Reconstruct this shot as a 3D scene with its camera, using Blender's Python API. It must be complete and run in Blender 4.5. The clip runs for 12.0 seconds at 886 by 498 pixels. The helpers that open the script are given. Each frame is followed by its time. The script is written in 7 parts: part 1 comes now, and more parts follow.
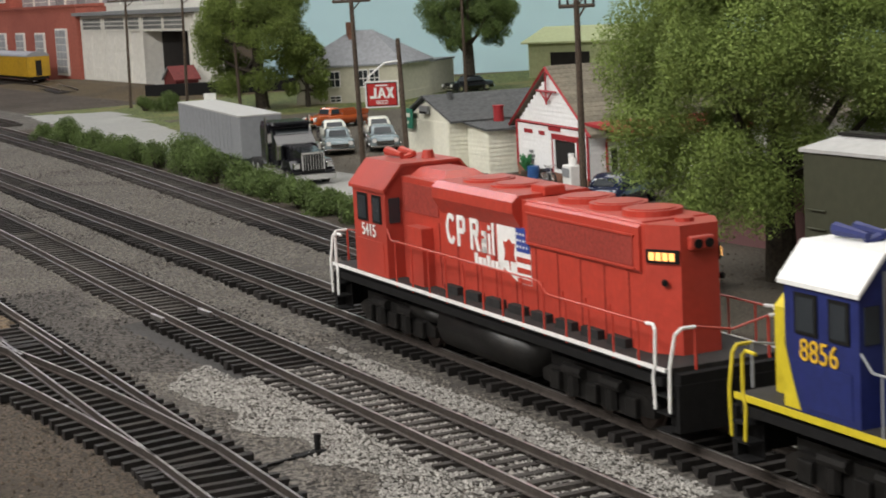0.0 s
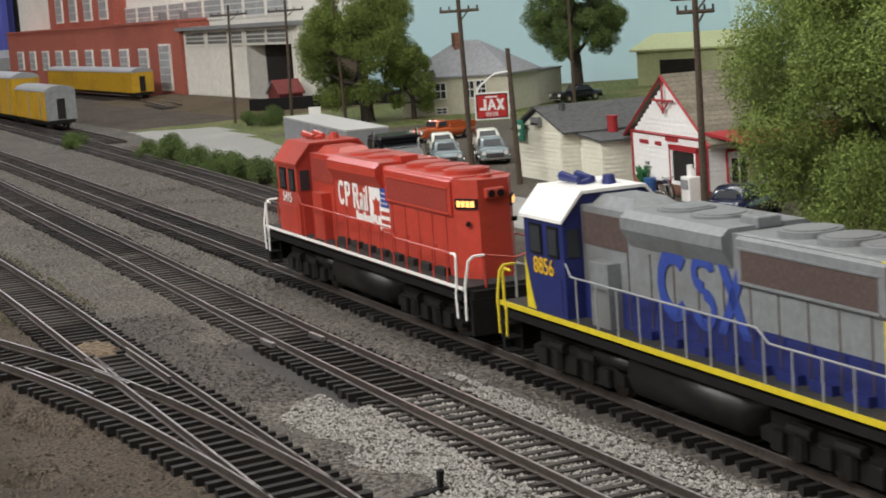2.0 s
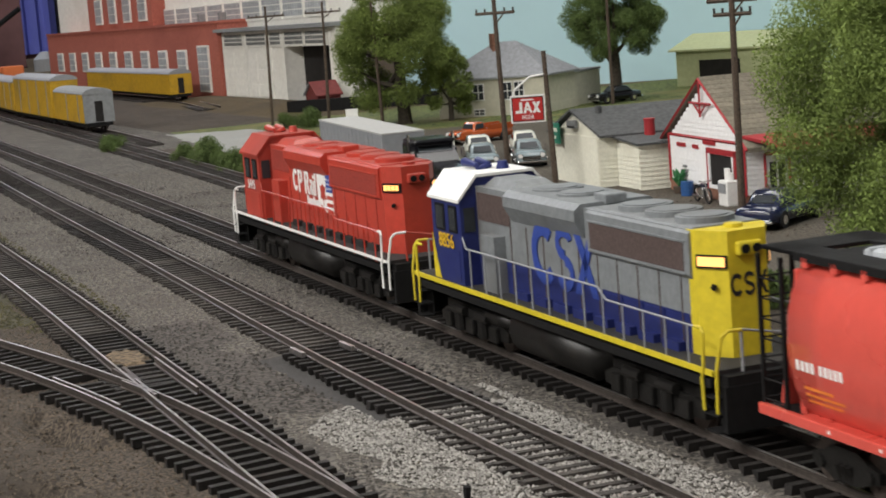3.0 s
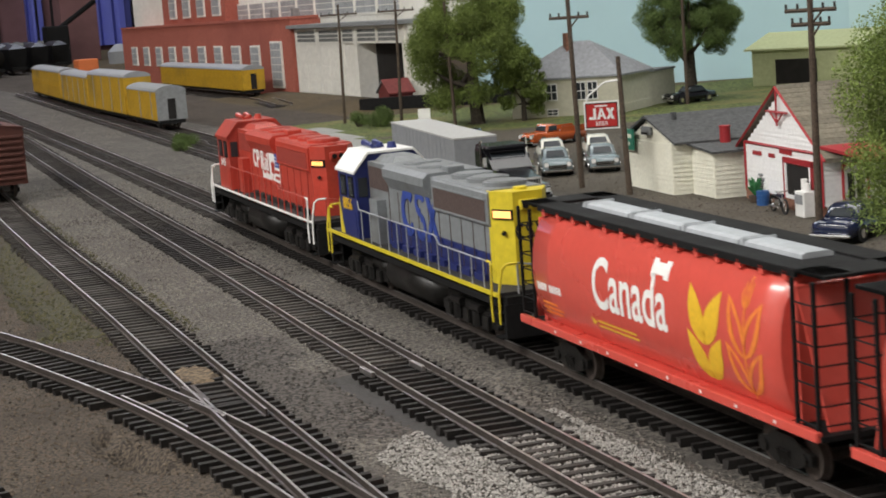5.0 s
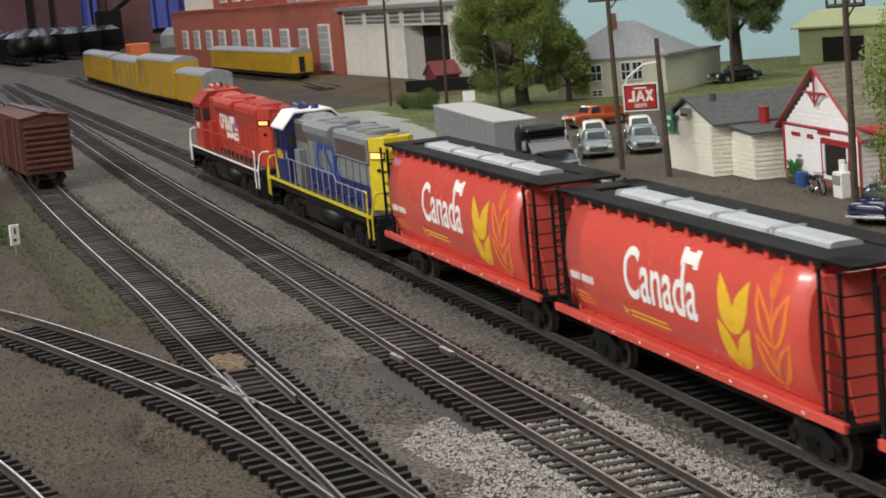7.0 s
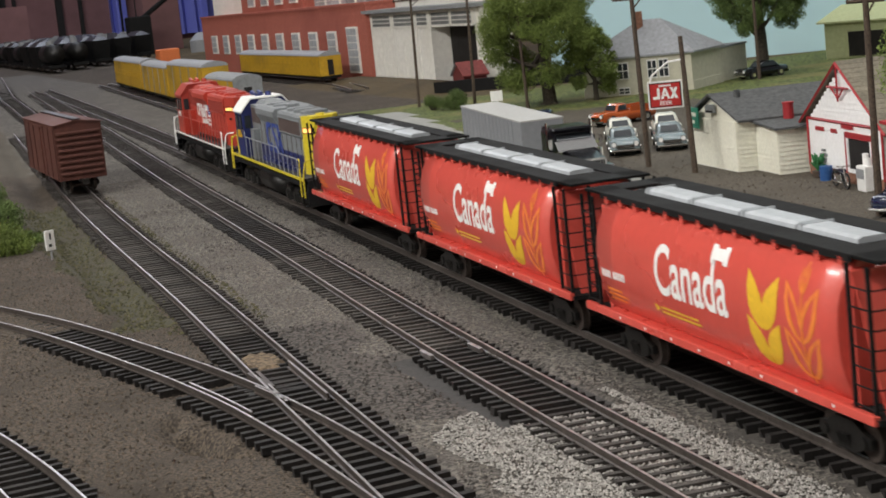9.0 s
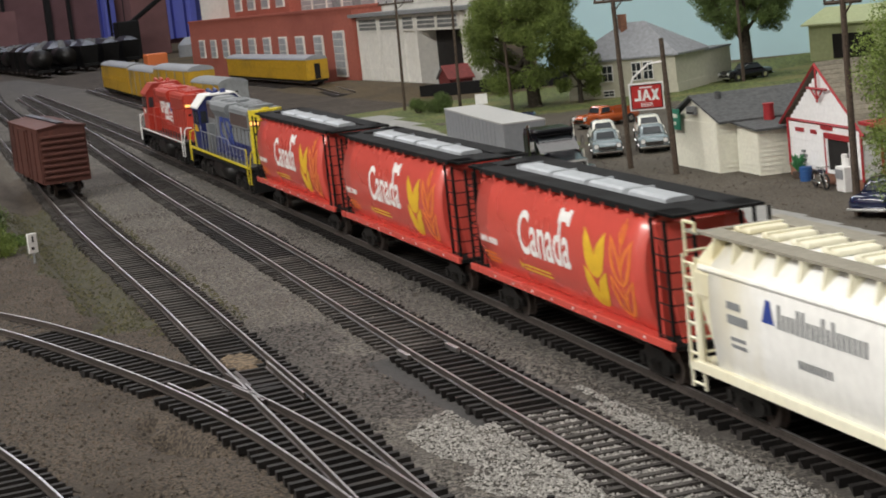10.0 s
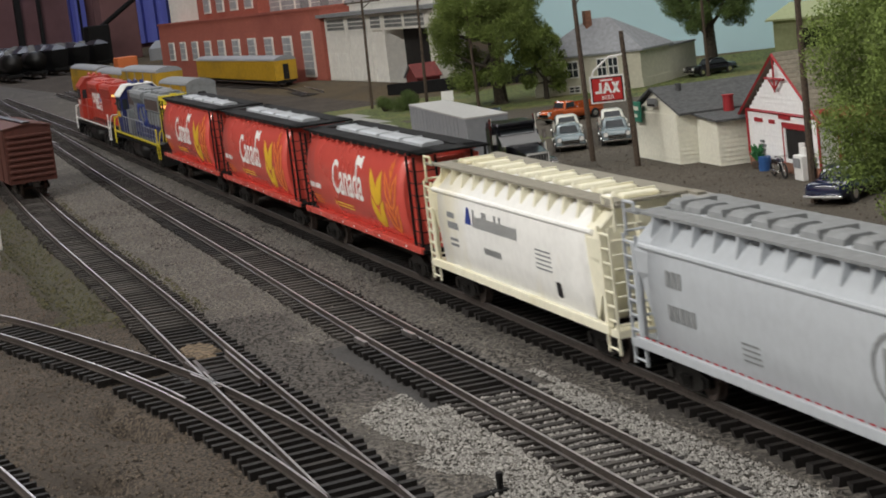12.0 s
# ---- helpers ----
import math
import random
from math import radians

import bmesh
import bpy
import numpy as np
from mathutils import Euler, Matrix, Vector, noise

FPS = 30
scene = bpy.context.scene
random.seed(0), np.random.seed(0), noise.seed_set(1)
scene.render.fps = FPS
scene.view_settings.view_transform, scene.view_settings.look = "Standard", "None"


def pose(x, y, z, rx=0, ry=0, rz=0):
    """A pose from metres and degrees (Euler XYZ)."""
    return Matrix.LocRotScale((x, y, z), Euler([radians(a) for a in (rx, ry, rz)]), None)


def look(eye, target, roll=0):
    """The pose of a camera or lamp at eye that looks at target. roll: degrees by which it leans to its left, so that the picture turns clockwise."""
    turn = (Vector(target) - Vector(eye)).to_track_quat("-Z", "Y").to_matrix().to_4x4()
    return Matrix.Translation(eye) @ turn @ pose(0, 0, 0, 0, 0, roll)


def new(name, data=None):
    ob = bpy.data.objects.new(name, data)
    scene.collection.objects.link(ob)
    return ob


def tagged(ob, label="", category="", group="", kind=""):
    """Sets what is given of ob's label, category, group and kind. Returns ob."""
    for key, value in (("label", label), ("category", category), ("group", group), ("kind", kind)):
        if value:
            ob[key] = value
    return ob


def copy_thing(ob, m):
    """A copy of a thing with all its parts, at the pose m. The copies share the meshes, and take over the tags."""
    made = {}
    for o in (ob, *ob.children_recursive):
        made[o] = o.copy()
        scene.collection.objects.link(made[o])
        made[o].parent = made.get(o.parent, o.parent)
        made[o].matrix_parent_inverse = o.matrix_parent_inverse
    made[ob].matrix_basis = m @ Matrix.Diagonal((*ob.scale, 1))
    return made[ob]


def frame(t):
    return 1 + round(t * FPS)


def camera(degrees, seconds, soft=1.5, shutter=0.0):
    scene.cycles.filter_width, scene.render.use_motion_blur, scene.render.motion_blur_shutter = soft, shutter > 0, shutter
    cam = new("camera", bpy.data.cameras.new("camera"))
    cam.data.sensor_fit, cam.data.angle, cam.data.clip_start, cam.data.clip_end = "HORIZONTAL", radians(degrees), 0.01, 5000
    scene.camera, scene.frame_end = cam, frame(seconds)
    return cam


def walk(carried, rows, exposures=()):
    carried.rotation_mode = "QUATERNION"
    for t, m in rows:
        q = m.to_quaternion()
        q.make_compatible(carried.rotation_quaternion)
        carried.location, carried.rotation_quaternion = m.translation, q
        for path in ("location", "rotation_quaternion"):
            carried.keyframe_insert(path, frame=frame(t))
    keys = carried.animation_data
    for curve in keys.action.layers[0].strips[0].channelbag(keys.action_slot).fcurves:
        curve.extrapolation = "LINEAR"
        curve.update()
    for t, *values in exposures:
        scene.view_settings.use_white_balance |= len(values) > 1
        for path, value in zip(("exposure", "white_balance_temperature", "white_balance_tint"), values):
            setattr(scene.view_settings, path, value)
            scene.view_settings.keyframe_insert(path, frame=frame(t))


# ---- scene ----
U = 0.01  # the model is written in centimetres
DEG = 25.87
cam = camera(DEG, 12.0, soft=1.8, shutter=0.5)
walk(cam, [
    (0, look((-0.22870, -0.65815, 0.12138), (0.09740, -0.04795, 0.01494), -3.11)),
    (0.5, look((-0.22738, -0.64792, 0.12126), (0.09170, -0.03382, 0.01599), -3.40)),
    (1, look((-0.22422, -0.63910, 0.12076), (0.08618, -0.02030, 0.01705), -3.46)),
    (1.5, look((-0.22128, -0.63280, 0.12051), (0.08128, -0.00995, 0.01817), -3.73)),
    (2, look((-0.21991, -0.62872, 0.12069), (0.07366, -0.00132, 0.02000), -4.19)),
    (2.5, look((-0.21532, -0.62575, 0.12110), (0.07107, 0.00504, 0.02090), -4.34)),
    (3, look((-0.21298, -0.62311, 0.12265), (0.06670, 0.01069, 0.02248), -4.45)),
    (5, look((-0.20848, -0.61454, 0.13170), (0.04689, 0.02914, 0.02930), -4.35)),
    (5.5, look((-0.20626, -0.61680, 0.13092), (0.04220, 0.02927, 0.02662), -4.36)),
    (6, look((-0.20199, -0.61762, 0.13112), (0.04178, 0.02983, 0.02434), -4.46)),
    (6.5, look((-0.19967, -0.61784, 0.13157), (0.03972, 0.03108, 0.02380), -4.79)),
    (7, look((-0.20087, -0.62234, 0.13438), (0.03410, 0.02810, 0.02598), -5.09)),
    (7.5, look((-0.20262, -0.62621, 0.13553), (0.02822, 0.02572, 0.02724), -5.21)),
    (9.5, look((-0.20335, -0.63717, 0.13561), (0.02071, 0.01738, 0.02901), -6.28)),
    (10, look((-0.19981, -0.63954, 0.13405), (0.02730, 0.01406, 0.02812), -6.25)),
    (10.5, look((-0.19707, -0.64077, 0.13319), (0.03358, 0.01162, 0.02747), -6.37)),
    (11, look((-0.19676, -0.64186, 0.13197), (0.03625, 0.00989, 0.02733), -6.63)),
    (11.5, look((-0.19601, -0.64499, 0.13098), (0.03802, 0.00631, 0.02584), -6.78)),
    (12, look((-0.19591, -0.64870, 0.12864), (0.03923, 0.00212, 0.02302), -6.78)),
], exposures=[(0, 0.0), (5.5, 0.03), (9.5, 0.0), (10.5, -0.18), (12, -0.32)])

# ---------------- light: a closed train room with unseen ceiling lamps ------------
world = bpy.data.worlds.new("room")
scene.world = world
world.use_nodes = True
world.node_tree.nodes["Background"].inputs[0].default_value = (0.80, 0.90, 1.0, 1)
world.node_tree.nodes["Background"].inputs[1].default_value = 0.05


def ceiling_lamp(name, x, y, sx, sy, watts, color):
    """A long ceiling lamp 1.35 m over the layout."""
    data = bpy.data.lights.new(name, "AREA")
    data.shape, data.size, data.size_y, data.energy, data.color = "RECTANGLE", sx, sy, watts, color
    ob = new(name, data)
    ob.matrix_world = look((x, y, 1.36), (x, y, 0))
    return ob


WARM = (1.0, 0.975, 0.94)
# Unseen lamps; places and watts tuned to brighten train sides and town.
ceiling_lamp("ceiling_light", -1.50, 0.15, 0.35, 1.4, 50, WARM)
ceiling_lamp("ceiling_light", -1.15, -1.0, 0.35, 0.9, 20, WARM)
ceiling_lamp("ceiling_light", 0.30, -0.1, 0.30, 1.2, 5.5, WARM)
ceiling_lamp("ceiling_light", 0.60, 0.75, 0.30, 1.2, 5, WARM)
# Added near the sky panels to brighten them.
ceiling_lamp("ceiling_light", 1.05, 0.1, 0.30, 1.2, 6, WARM)
ceiling_lamp("ceiling_light", 0.10, 1.7, 0.35, 1.0, 8, WARM)
# Bluish lamp, unseen, strengthened to brighten the far end wall.
ceiling_lamp("ceiling_light", 0.25, 3.1, 0.5, 0.9, 15, (0.8, 0.85, 1.0))


# ---------------- materials ----------------
def mat(name, color, rough=0.6, vary=0.25, grain=600.0, coarse=60.0, bump=0.15, metal=0.0, spec=0.4, second=None,
        amount=0.5, island=0.0, coat=0.0, glow=0.0, each=0.0, dusty=0.0, sharp=0.2):
    """A surface with two scales of variation, grain and wear; second: the colour of its stains."""
    m = bpy.data.materials.new(name)
    m.use_nodes = True
    nt = m.node_tree
    b = nt.nodes["Principled BSDF"]
    tc = nt.nodes.new("ShaderNodeTexCoord")

    def noise_node(scale, detail, rough_):
        n = nt.nodes.new("ShaderNodeTexNoise")
        n.inputs["Scale"].default_value, n.inputs["Detail"].default_value = scale, detail
        n.inputs["Roughness"].default_value = rough_
        nt.links.new(tc.outputs["Object"], n.inputs["Vector"])
        return n

    def mix(fac, a, c, mode="MIX"):
        n = nt.nodes.new("ShaderNodeMix")
        n.data_type, n.blend_type = "RGBA", mode
        for socket, value in ((n.inputs["Factor"], fac), (n.inputs["A"], a), (n.inputs["B"], c)):
            if isinstance(value, bpy.types.NodeSocket):
                nt.links.new(value, socket)
            elif isinstance(value, tuple):
                socket.default_value = (*value[:3], 1)
            else:
                socket.default_value = value
        return n.outputs["Result"]

    def ramp(src, lo, hi):
        n = nt.nodes.new("ShaderNodeMapRange")
        n.inputs["From Min"].default_value, n.inputs["From Max"].default_value = lo, hi
        nt.links.new(src, n.inputs["Value"])
        return n.outputs["Result"]

    fine, broad = noise_node(grain, 3, 0.6), noise_node(coarse, 4, 0.6)
    dark = tuple(c * (1 - vary) for c in color)
    light = tuple(min(1, c * (1 + vary)) for c in color)
    out = mix(ramp(fine.outputs["Fac"], 0.5 - sharp, 0.5 + sharp), dark, light)
    if second:
        f = ramp(broad.outputs["Fac"], 0.62 - 0.3 * amount, 0.78 - 0.2 * amount)
        out = mix(f, out, second)
    else:
        out = mix(ramp(broad.outputs["Fac"], 0.25, 0.75), tuple([1 - vary * 0.6] * 3), (1.0, 1.0, 1.0), "MIX") and \
            mix(1.0, out, mix(ramp(broad.outputs["Fac"], 0.25, 0.75), tuple([1 - vary * 0.6] * 3), (1.0, 1.0, 1.0)), "MULTIPLY")
    if island or each:
        if island:
            g = nt.nodes.new("ShaderNodeNewGeometry").outputs["Random Per Island"]
        else:
            g = nt.nodes.new("ShaderNodeObjectInfo").outputs["Random"]
        k = max(island, each)
        out = mix(1.0, out, mix(g, tuple([1 - k] * 3), tuple([1 + k * 0.8] * 3)), "MULTIPLY")
    if dusty:
        # dust that settles on what faces up
        nrm = nt.nodes.new("ShaderNodeNewGeometry")
        sep = nt.nodes.new("ShaderNodeSeparateXYZ")
        nt.links.new(nrm.outputs["Normal"], sep.inputs[0])
        f = nt.nodes.new("ShaderNodeMath")
        f.operation = "MULTIPLY"
        nt.links.new(ramp(sep.outputs["Z"], 0.3, 1.0), f.inputs[0])
        f.inputs[1].default_value = dusty
        out = mix(f.outputs[0], out, (0.42, 0.40, 0.37))
    nt.links.new(out, b.inputs["Base Color"])
    r = ramp(broad.outputs["Fac"], 0.2, 0.8)
    r.node.inputs["To Min"].default_value, r.node.inputs["To Max"].default_value = rough * 0.85, min(1, rough * 1.15)
    nt.links.new(r, b.inputs["Roughness"])
    b.inputs["Metallic"].default_value, b.inputs["Specular IOR Level"].default_value = metal, spec
    b.inputs["Coat Weight"].default_value = coat
    if bump:
        n = nt.nodes.new("ShaderNodeBump")
        n.inputs["Strength"].default_value, n.inputs["Distance"].default_value = bump, 0.0006
        nt.links.new(fine.outputs["Fac"], n.inputs["Height"])
        nt.links.new(n.outputs["Normal"], b.inputs["Normal"])
    if glow:
        b.inputs["Emission Color"].default_value, b.inputs["Emission Strength"].default_value = (*color, 1), glow
    return m


def plain(name, color, rough=0.5, metal=0.0, vary=0.12, coat=0.0, **more):
    return mat(name, color, rough, vary, 900, 40, 0.05, metal, coat=coat, **more)


def glass_mat(name, tint):
    m = bpy.data.materials.new(name)
    m.use_nodes = True
    b = m.node_tree.nodes["Principled BSDF"]
    b.inputs["Base Color"].default_value, b.inputs["Roughness"].default_value = (*tint, 1), 0.18
    b.inputs["Specular IOR Level"].default_value = 0.35
    return m


M = {
    "ballast": mat("ballast_bed", (0.092, 0.083, 0.072), 0.95, 0.75, 520, 25, 1.0, sharp=0.08, second=(0.07, 0.063, 0.056), amount=0.55),
    "stone": mat("ballast_stones", (0.168, 0.152, 0.132), 0.9, 0.2, 500, 30, 0.3, island=0.5),
    "palestone": mat("pale_stones", (0.31, 0.298, 0.275), 0.9, 0.2, 500, 30, 0.3, island=0.42),
    "darkstone": mat("dark_cinders", (0.065, 0.058, 0.052), 0.95, 0.2, 500, 30, 0.3, island=0.6),
    "brownstone": mat("brown_grit", (0.095, 0.075, 0.056), 0.95, 0.2, 500, 30, 0.3, island=0.7),
    "dirt": mat("brown_dirt", (0.056, 0.043, 0.031), 0.97, 0.7, 900, 22, 1.0, sharp=0.08, second=(0.04, 0.031, 0.023), amount=0.5),
    "lot": mat("dirt_lot", (0.078, 0.066, 0.050), 0.95, 0.5, 800, 14, 0.8, sharp=0.1, second=(0.07, 0.06, 0.046), amount=0.5),
    "roadbed": mat("grey_roadbed", (0.05, 0.047, 0.045), 0.9, 0.25, 600, 40, 0.4),
    "concrete": mat("road_concrete", (0.27, 0.27, 0.255), 0.9, 0.12, 300, 16, 0.3, second=(0.33, 0.33, 0.31), amount=0.4),
    "grass": mat("grass_turf", (0.085, 0.105, 0.028), 0.95, 0.6, 300, 14, 1.0, sharp=0.1, second=(0.17, 0.15, 0.06), amount=0.4),
    "earth": mat("earth_bank", (0.07, 0.048, 0.02), 0.95, 0.5, 350, 10, 0.9, second=(0.045, 0.035, 0.02), amount=0.5),
    "tie": mat("tie_plastic", (0.012, 0.010, 0.009), 0.75, 0.45, 700, 50, 0.4, second=(0.032, 0.026, 0.022), amount=0.25, each=0.35),
    "greytie": mat("weathered_tie", (0.034, 0.029, 0.026), 0.9, 0.5, 700, 50, 0.5, second=(0.095, 0.088, 0.08), amount=0.4, each=0.35),
    "rail": mat("rail_brown", (0.085, 0.072, 0.064), 0.4, 0.3, 500, 20, 0.1, metal=0.5, second=(0.13, 0.11, 0.10), amount=0.3),
    "railtop": mat("rail_head", (0.46, 0.44, 0.43), 0.42, 0.2, 500, 12, 0.05, metal=1.0, second=(0.30, 0.28, 0.26), amount=0.25),
    "red": mat("locomotive_red", (0.44, 0.050, 0.032), 0.36, 0.12, 400, 25, 0.08, second=(0.34, 0.048, 0.034), amount=0.4, dusty=0.11),
    "hred": mat("hopper_red", (0.62, 0.088, 0.066), 0.27, 0.05, 300, 20, 0.03, coat=0.35, spec=0.5),
    "black": mat("black_parts", (0.009, 0.0088, 0.009), 0.75, 0.3, 500, 40, 0.15, spec=0.2),
    "grime": mat("grimy_black", (0.008, 0.0075, 0.007), 0.42, 0.4, 500, 40, 0.2, second=(0.020, 0.016, 0.013), amount=0.25),
    "cgrey": mat("hood_grey", (0.185, 0.20, 0.21), 0.5, 0.16, 400, 25, 0.08, second=(0.11, 0.11, 0.108), amount=0.42, dusty=0.08),
    "cblue": mat("hood_blue", (0.016, 0.024, 0.12), 0.45, 0.15, 400, 25, 0.06),
    "cyellow": mat("warning_yellow", (0.60, 0.48, 0.025), 0.5, 0.1, 400, 25, 0.06),
    "white": mat("white_paint", (0.80, 0.80, 0.78), 0.5, 0.06, 400, 25, 0.05),
    "cream": mat("cream_hopper_paint", (0.84, 0.81, 0.64), 0.45, 0.06, 300, 18, 0.05, second=(0.70, 0.63, 0.40), amount=0.35),
    "hwhite": mat("hopper_white", (0.86, 0.86, 0.83), 0.42, 0.05, 300, 14, 0.04, second=(0.74, 0.70, 0.56), amount=0.4),
    "lgrey": mat("light_grey_paint", (0.46, 0.49, 0.52), 0.4, 0.05, 300, 18, 0.04),
    "dgrey": mat("dark_grey_roof", (0.23, 0.24, 0.245), 0.7, 0.15, 300, 18, 0.08),
    "tan": mat("running_board_tan", (0.27, 0.25, 0.20), 0.7, 0.15, 400, 18, 0.1),
    "hatch": mat("hatch_silver", (0.42, 0.445, 0.47), 0.45, 0.12, 400, 30, 0.06, second=(0.36, 0.38, 0.40), amount=0.35),
    "weed": mat("dry_weeds", (0.075, 0.07, 0.032), 0.95, 0.3, 500, 30, 0.2, island=0.6),
    "silver": mat("hatch_grey", (0.26, 0.27, 0.285), 0.5, 0.1, 400, 30, 0.06),
    "grille": mat("grille", (0.085, 0.06, 0.055), 0.7, 0.3, 900, 40, 0.3),
    "redgrille": mat("red_grille", (0.30, 0.04, 0.028), 0.7, 0.3, 900, 40, 0.3),
    "glow": plain("lit_board", (1.0, 0.46, 0.13), glow=1.6),
    "ink": plain("black_lettering", (0.02, 0.02, 0.022), 0.5),
    "bluelogo": plain("blue_lettering", (0.03, 0.06, 0.28), 0.5),
    "yellow": plain("yellow_lettering", (0.74, 0.45, 0.03), 0.5),
    "paleyellow": plain("orange_outline", (0.80, 0.23, 0.04), 0.5),
    "wheel": mat("wheel_steel", (0.10, 0.08, 0.07), 0.5, 0.3, 500, 40, 0.1, metal=0.5),
    "siding": mat("white_siding", (0.85, 0.85, 0.85), 0.6, 0.06, 500, 20, 0.06),
    "creamsiding": mat("cream_siding", (0.74, 0.73, 0.62), 0.65, 0.08, 500, 20, 0.08, second=(0.68, 0.66, 0.54), amount=0.35),
    "redtrim": plain("red_trim", (0.34, 0.022, 0.028), 0.55),
    "shingle": mat("tan_shingles", (0.185, 0.165, 0.125), 0.9, 0.25, 500, 20, 0.3, each=0.2),
    "tarpaper": mat("dark_roofing", (0.075, 0.078, 0.08), 0.85, 0.3, 400, 16, 0.2, second=(0.12, 0.12, 0.12), amount=0.3),
    "slate": mat("grey_roof", (0.27, 0.28, 0.30), 0.85, 0.15, 300, 12, 0.15),
    "housewall": mat("house_wall", (0.54, 0.52, 0.42), 0.8, 0.08, 300, 10, 0.08),
    "lime": mat("lime_metal", (0.40, 0.43, 0.24), 0.6, 0.1, 300, 10, 0.06),
    "brick": mat("red_brick", (0.36, 0.105, 0.075), 0.9, 0.2, 500, 8, 0.25, second=(0.28, 0.08, 0.06), amount=0.4, each=0.1),
    "bigdoor": mat("shop_white", (0.76, 0.75, 0.70), 0.8, 0.08, 200, 6, 0.06, second=(0.66, 0.64, 0.57), amount=0.3),
    "soot": mat("sooty_glass", (0.16, 0.17, 0.17), 0.4, 0.4, 100, 6, 0.05),
    "paneglass": mat("pane_grey", (0.36, 0.38, 0.40), 0.3, 0.2, 100, 6, 0.03),
    # Near-black colour painting shaded interiors; also plain frames, doors and a tower roof.
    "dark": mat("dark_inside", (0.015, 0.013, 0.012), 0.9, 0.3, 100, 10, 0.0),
    "shed": mat("barn_red", (0.15, 0.03, 0.028), 0.8, 0.2, 300, 15, 0.1),
    "boxred": mat("boxcar_brown", (0.085, 0.028, 0.02), 0.7, 0.2, 400, 15, 0.1, second=(0.06, 0.021, 0.016), amount=0.4),
    "mow": mat("work_train_yellow", (0.46, 0.27, 0.014), 0.6, 0.15, 300, 12, 0.06, second=(0.26, 0.17, 0.03), amount=0.4),
    "olive": mat("olive_paint", (0.05, 0.053, 0.032), 0.6, 0.1, 300, 15, 0.05),
    "wood": mat("pole_wood", (0.085, 0.062, 0.045), 0.85, 0.4, 700, 40, 0.4),
    "bark": mat("bark", (0.055, 0.045, 0.032), 0.95, 0.5, 500, 40, 0.8),
    "leaf": mat("leaves", (0.145, 0.195, 0.04), 0.8, 0.3, 90, 40, 0.0, island=0.22),
    "leafdark": mat("dark_leaves", (0.10, 0.15, 0.038), 0.8, 0.3, 90, 40, 0.0, island=0.22),
    "leafolive": mat("olive_leaves", (0.19, 0.26, 0.06), 0.8, 0.3, 90, 40, 0.0, island=0.22),
    "trailer": mat("trailer_grey", (0.25, 0.26, 0.275), 0.6, 0.08, 300, 20, 0.04),
    "trailertop": mat("trailer_roof", (0.44, 0.44, 0.43), 0.6, 0.08, 300, 20, 0.04),
    "carblack": plain("gloss_black", (0.010, 0.010, 0.013), 0.22, coat=0.2),
    "carblue": plain("blue_grey_enamel", (0.22, 0.27, 0.29), 0.2, coat=0.5),
    "carwhite": plain("ivory_enamel", (0.70, 0.70, 0.62), 0.2, coat=0.5),
    "carorange": plain("orange_enamel", (0.42, 0.085, 0.02), 0.25, coat=0.5),
    "carnavy": plain("navy_enamel", (0.012, 0.018, 0.05), 0.15, coat=0.6),
    "chrome": plain("chrome", (0.80, 0.80, 0.80), 0.12, metal=1.0),
    "tyre": plain("tyre_rubber", (0.02, 0.02, 0.02), 0.85),
    "signred": plain("sign_red", (0.42, 0.022, 0.02), 0.45),
    "signgreen": plain("sign_green", (0.03, 0.20, 0.13), 0.5),
    "glass": glass_mat("window_glass", (0.03, 0.035, 0.04)),
    "bluebarrel": plain("blue_barrel", (0.03, 0.10, 0.28), 0.4),
    "sky": mat("sky_backdrop", (0.47, 0.67, 0.73), 0.9, 0.02, 30, 1.2, 0.0),
    "sky2": mat("sky_backdrop_panel", (0.51, 0.71, 0.75), 0.9, 0.02, 30, 1.2, 0.0),
    "curtain": plain("blue_curtain", (0.16, 0.18, 0.55), 0.8),
    "window": plain("daylit_window", (0.55, 0.62, 1.0), glow=0.7),
    "roomwall": mat("room_wall", (0.42, 0.40, 0.38), 0.9, 0.06, 20, 2, 0.0),
    "maroon": mat("maroon_wall", (0.17, 0.085, 0.085), 0.9, 0.15, 20, 3, 0.0),
    "ceil": mat("ceiling_white", (0.72, 0.72, 0.70), 0.9, 0.04, 20, 2, 0.0),
    "brickbase": mat("brick_footing", (0.27, 0.13, 0.085), 0.9, 0.3, 700, 60, 0.4),
    "ditch": mat("weedy_ditch", (0.046, 0.043, 0.025), 0.95, 0.5, 500, 14, 0.9, second=(0.05, 0.042, 0.03), amount=0.5),
    "cinder": mat("cinder_bed", (0.058, 0.051, 0.045), 0.95, 0.75, 520, 30, 1.0, sharp=0.08, second=(0.078, 0.07, 0.062), amount=0.4),
    "tanpatch": mat("tan_dirt", (0.15, 0.11, 0.07), 0.97, 0.6, 560, 40, 1.0, sharp=0.1),
    "wire": plain("wire", (0.03, 0.03, 0.03), 0.6),
    "deck": mat("walkway_black", (0.02, 0.019, 0.019), 0.8, 0.3, 600, 40, 0.2, dusty=0.02),
    "plantgreen": plain("plant_green", (0.05, 0.22, 0.08), 0.6),
    "orangebox": plain("orange_paint", (0.65, 0.17, 0.05), 0.6),
}


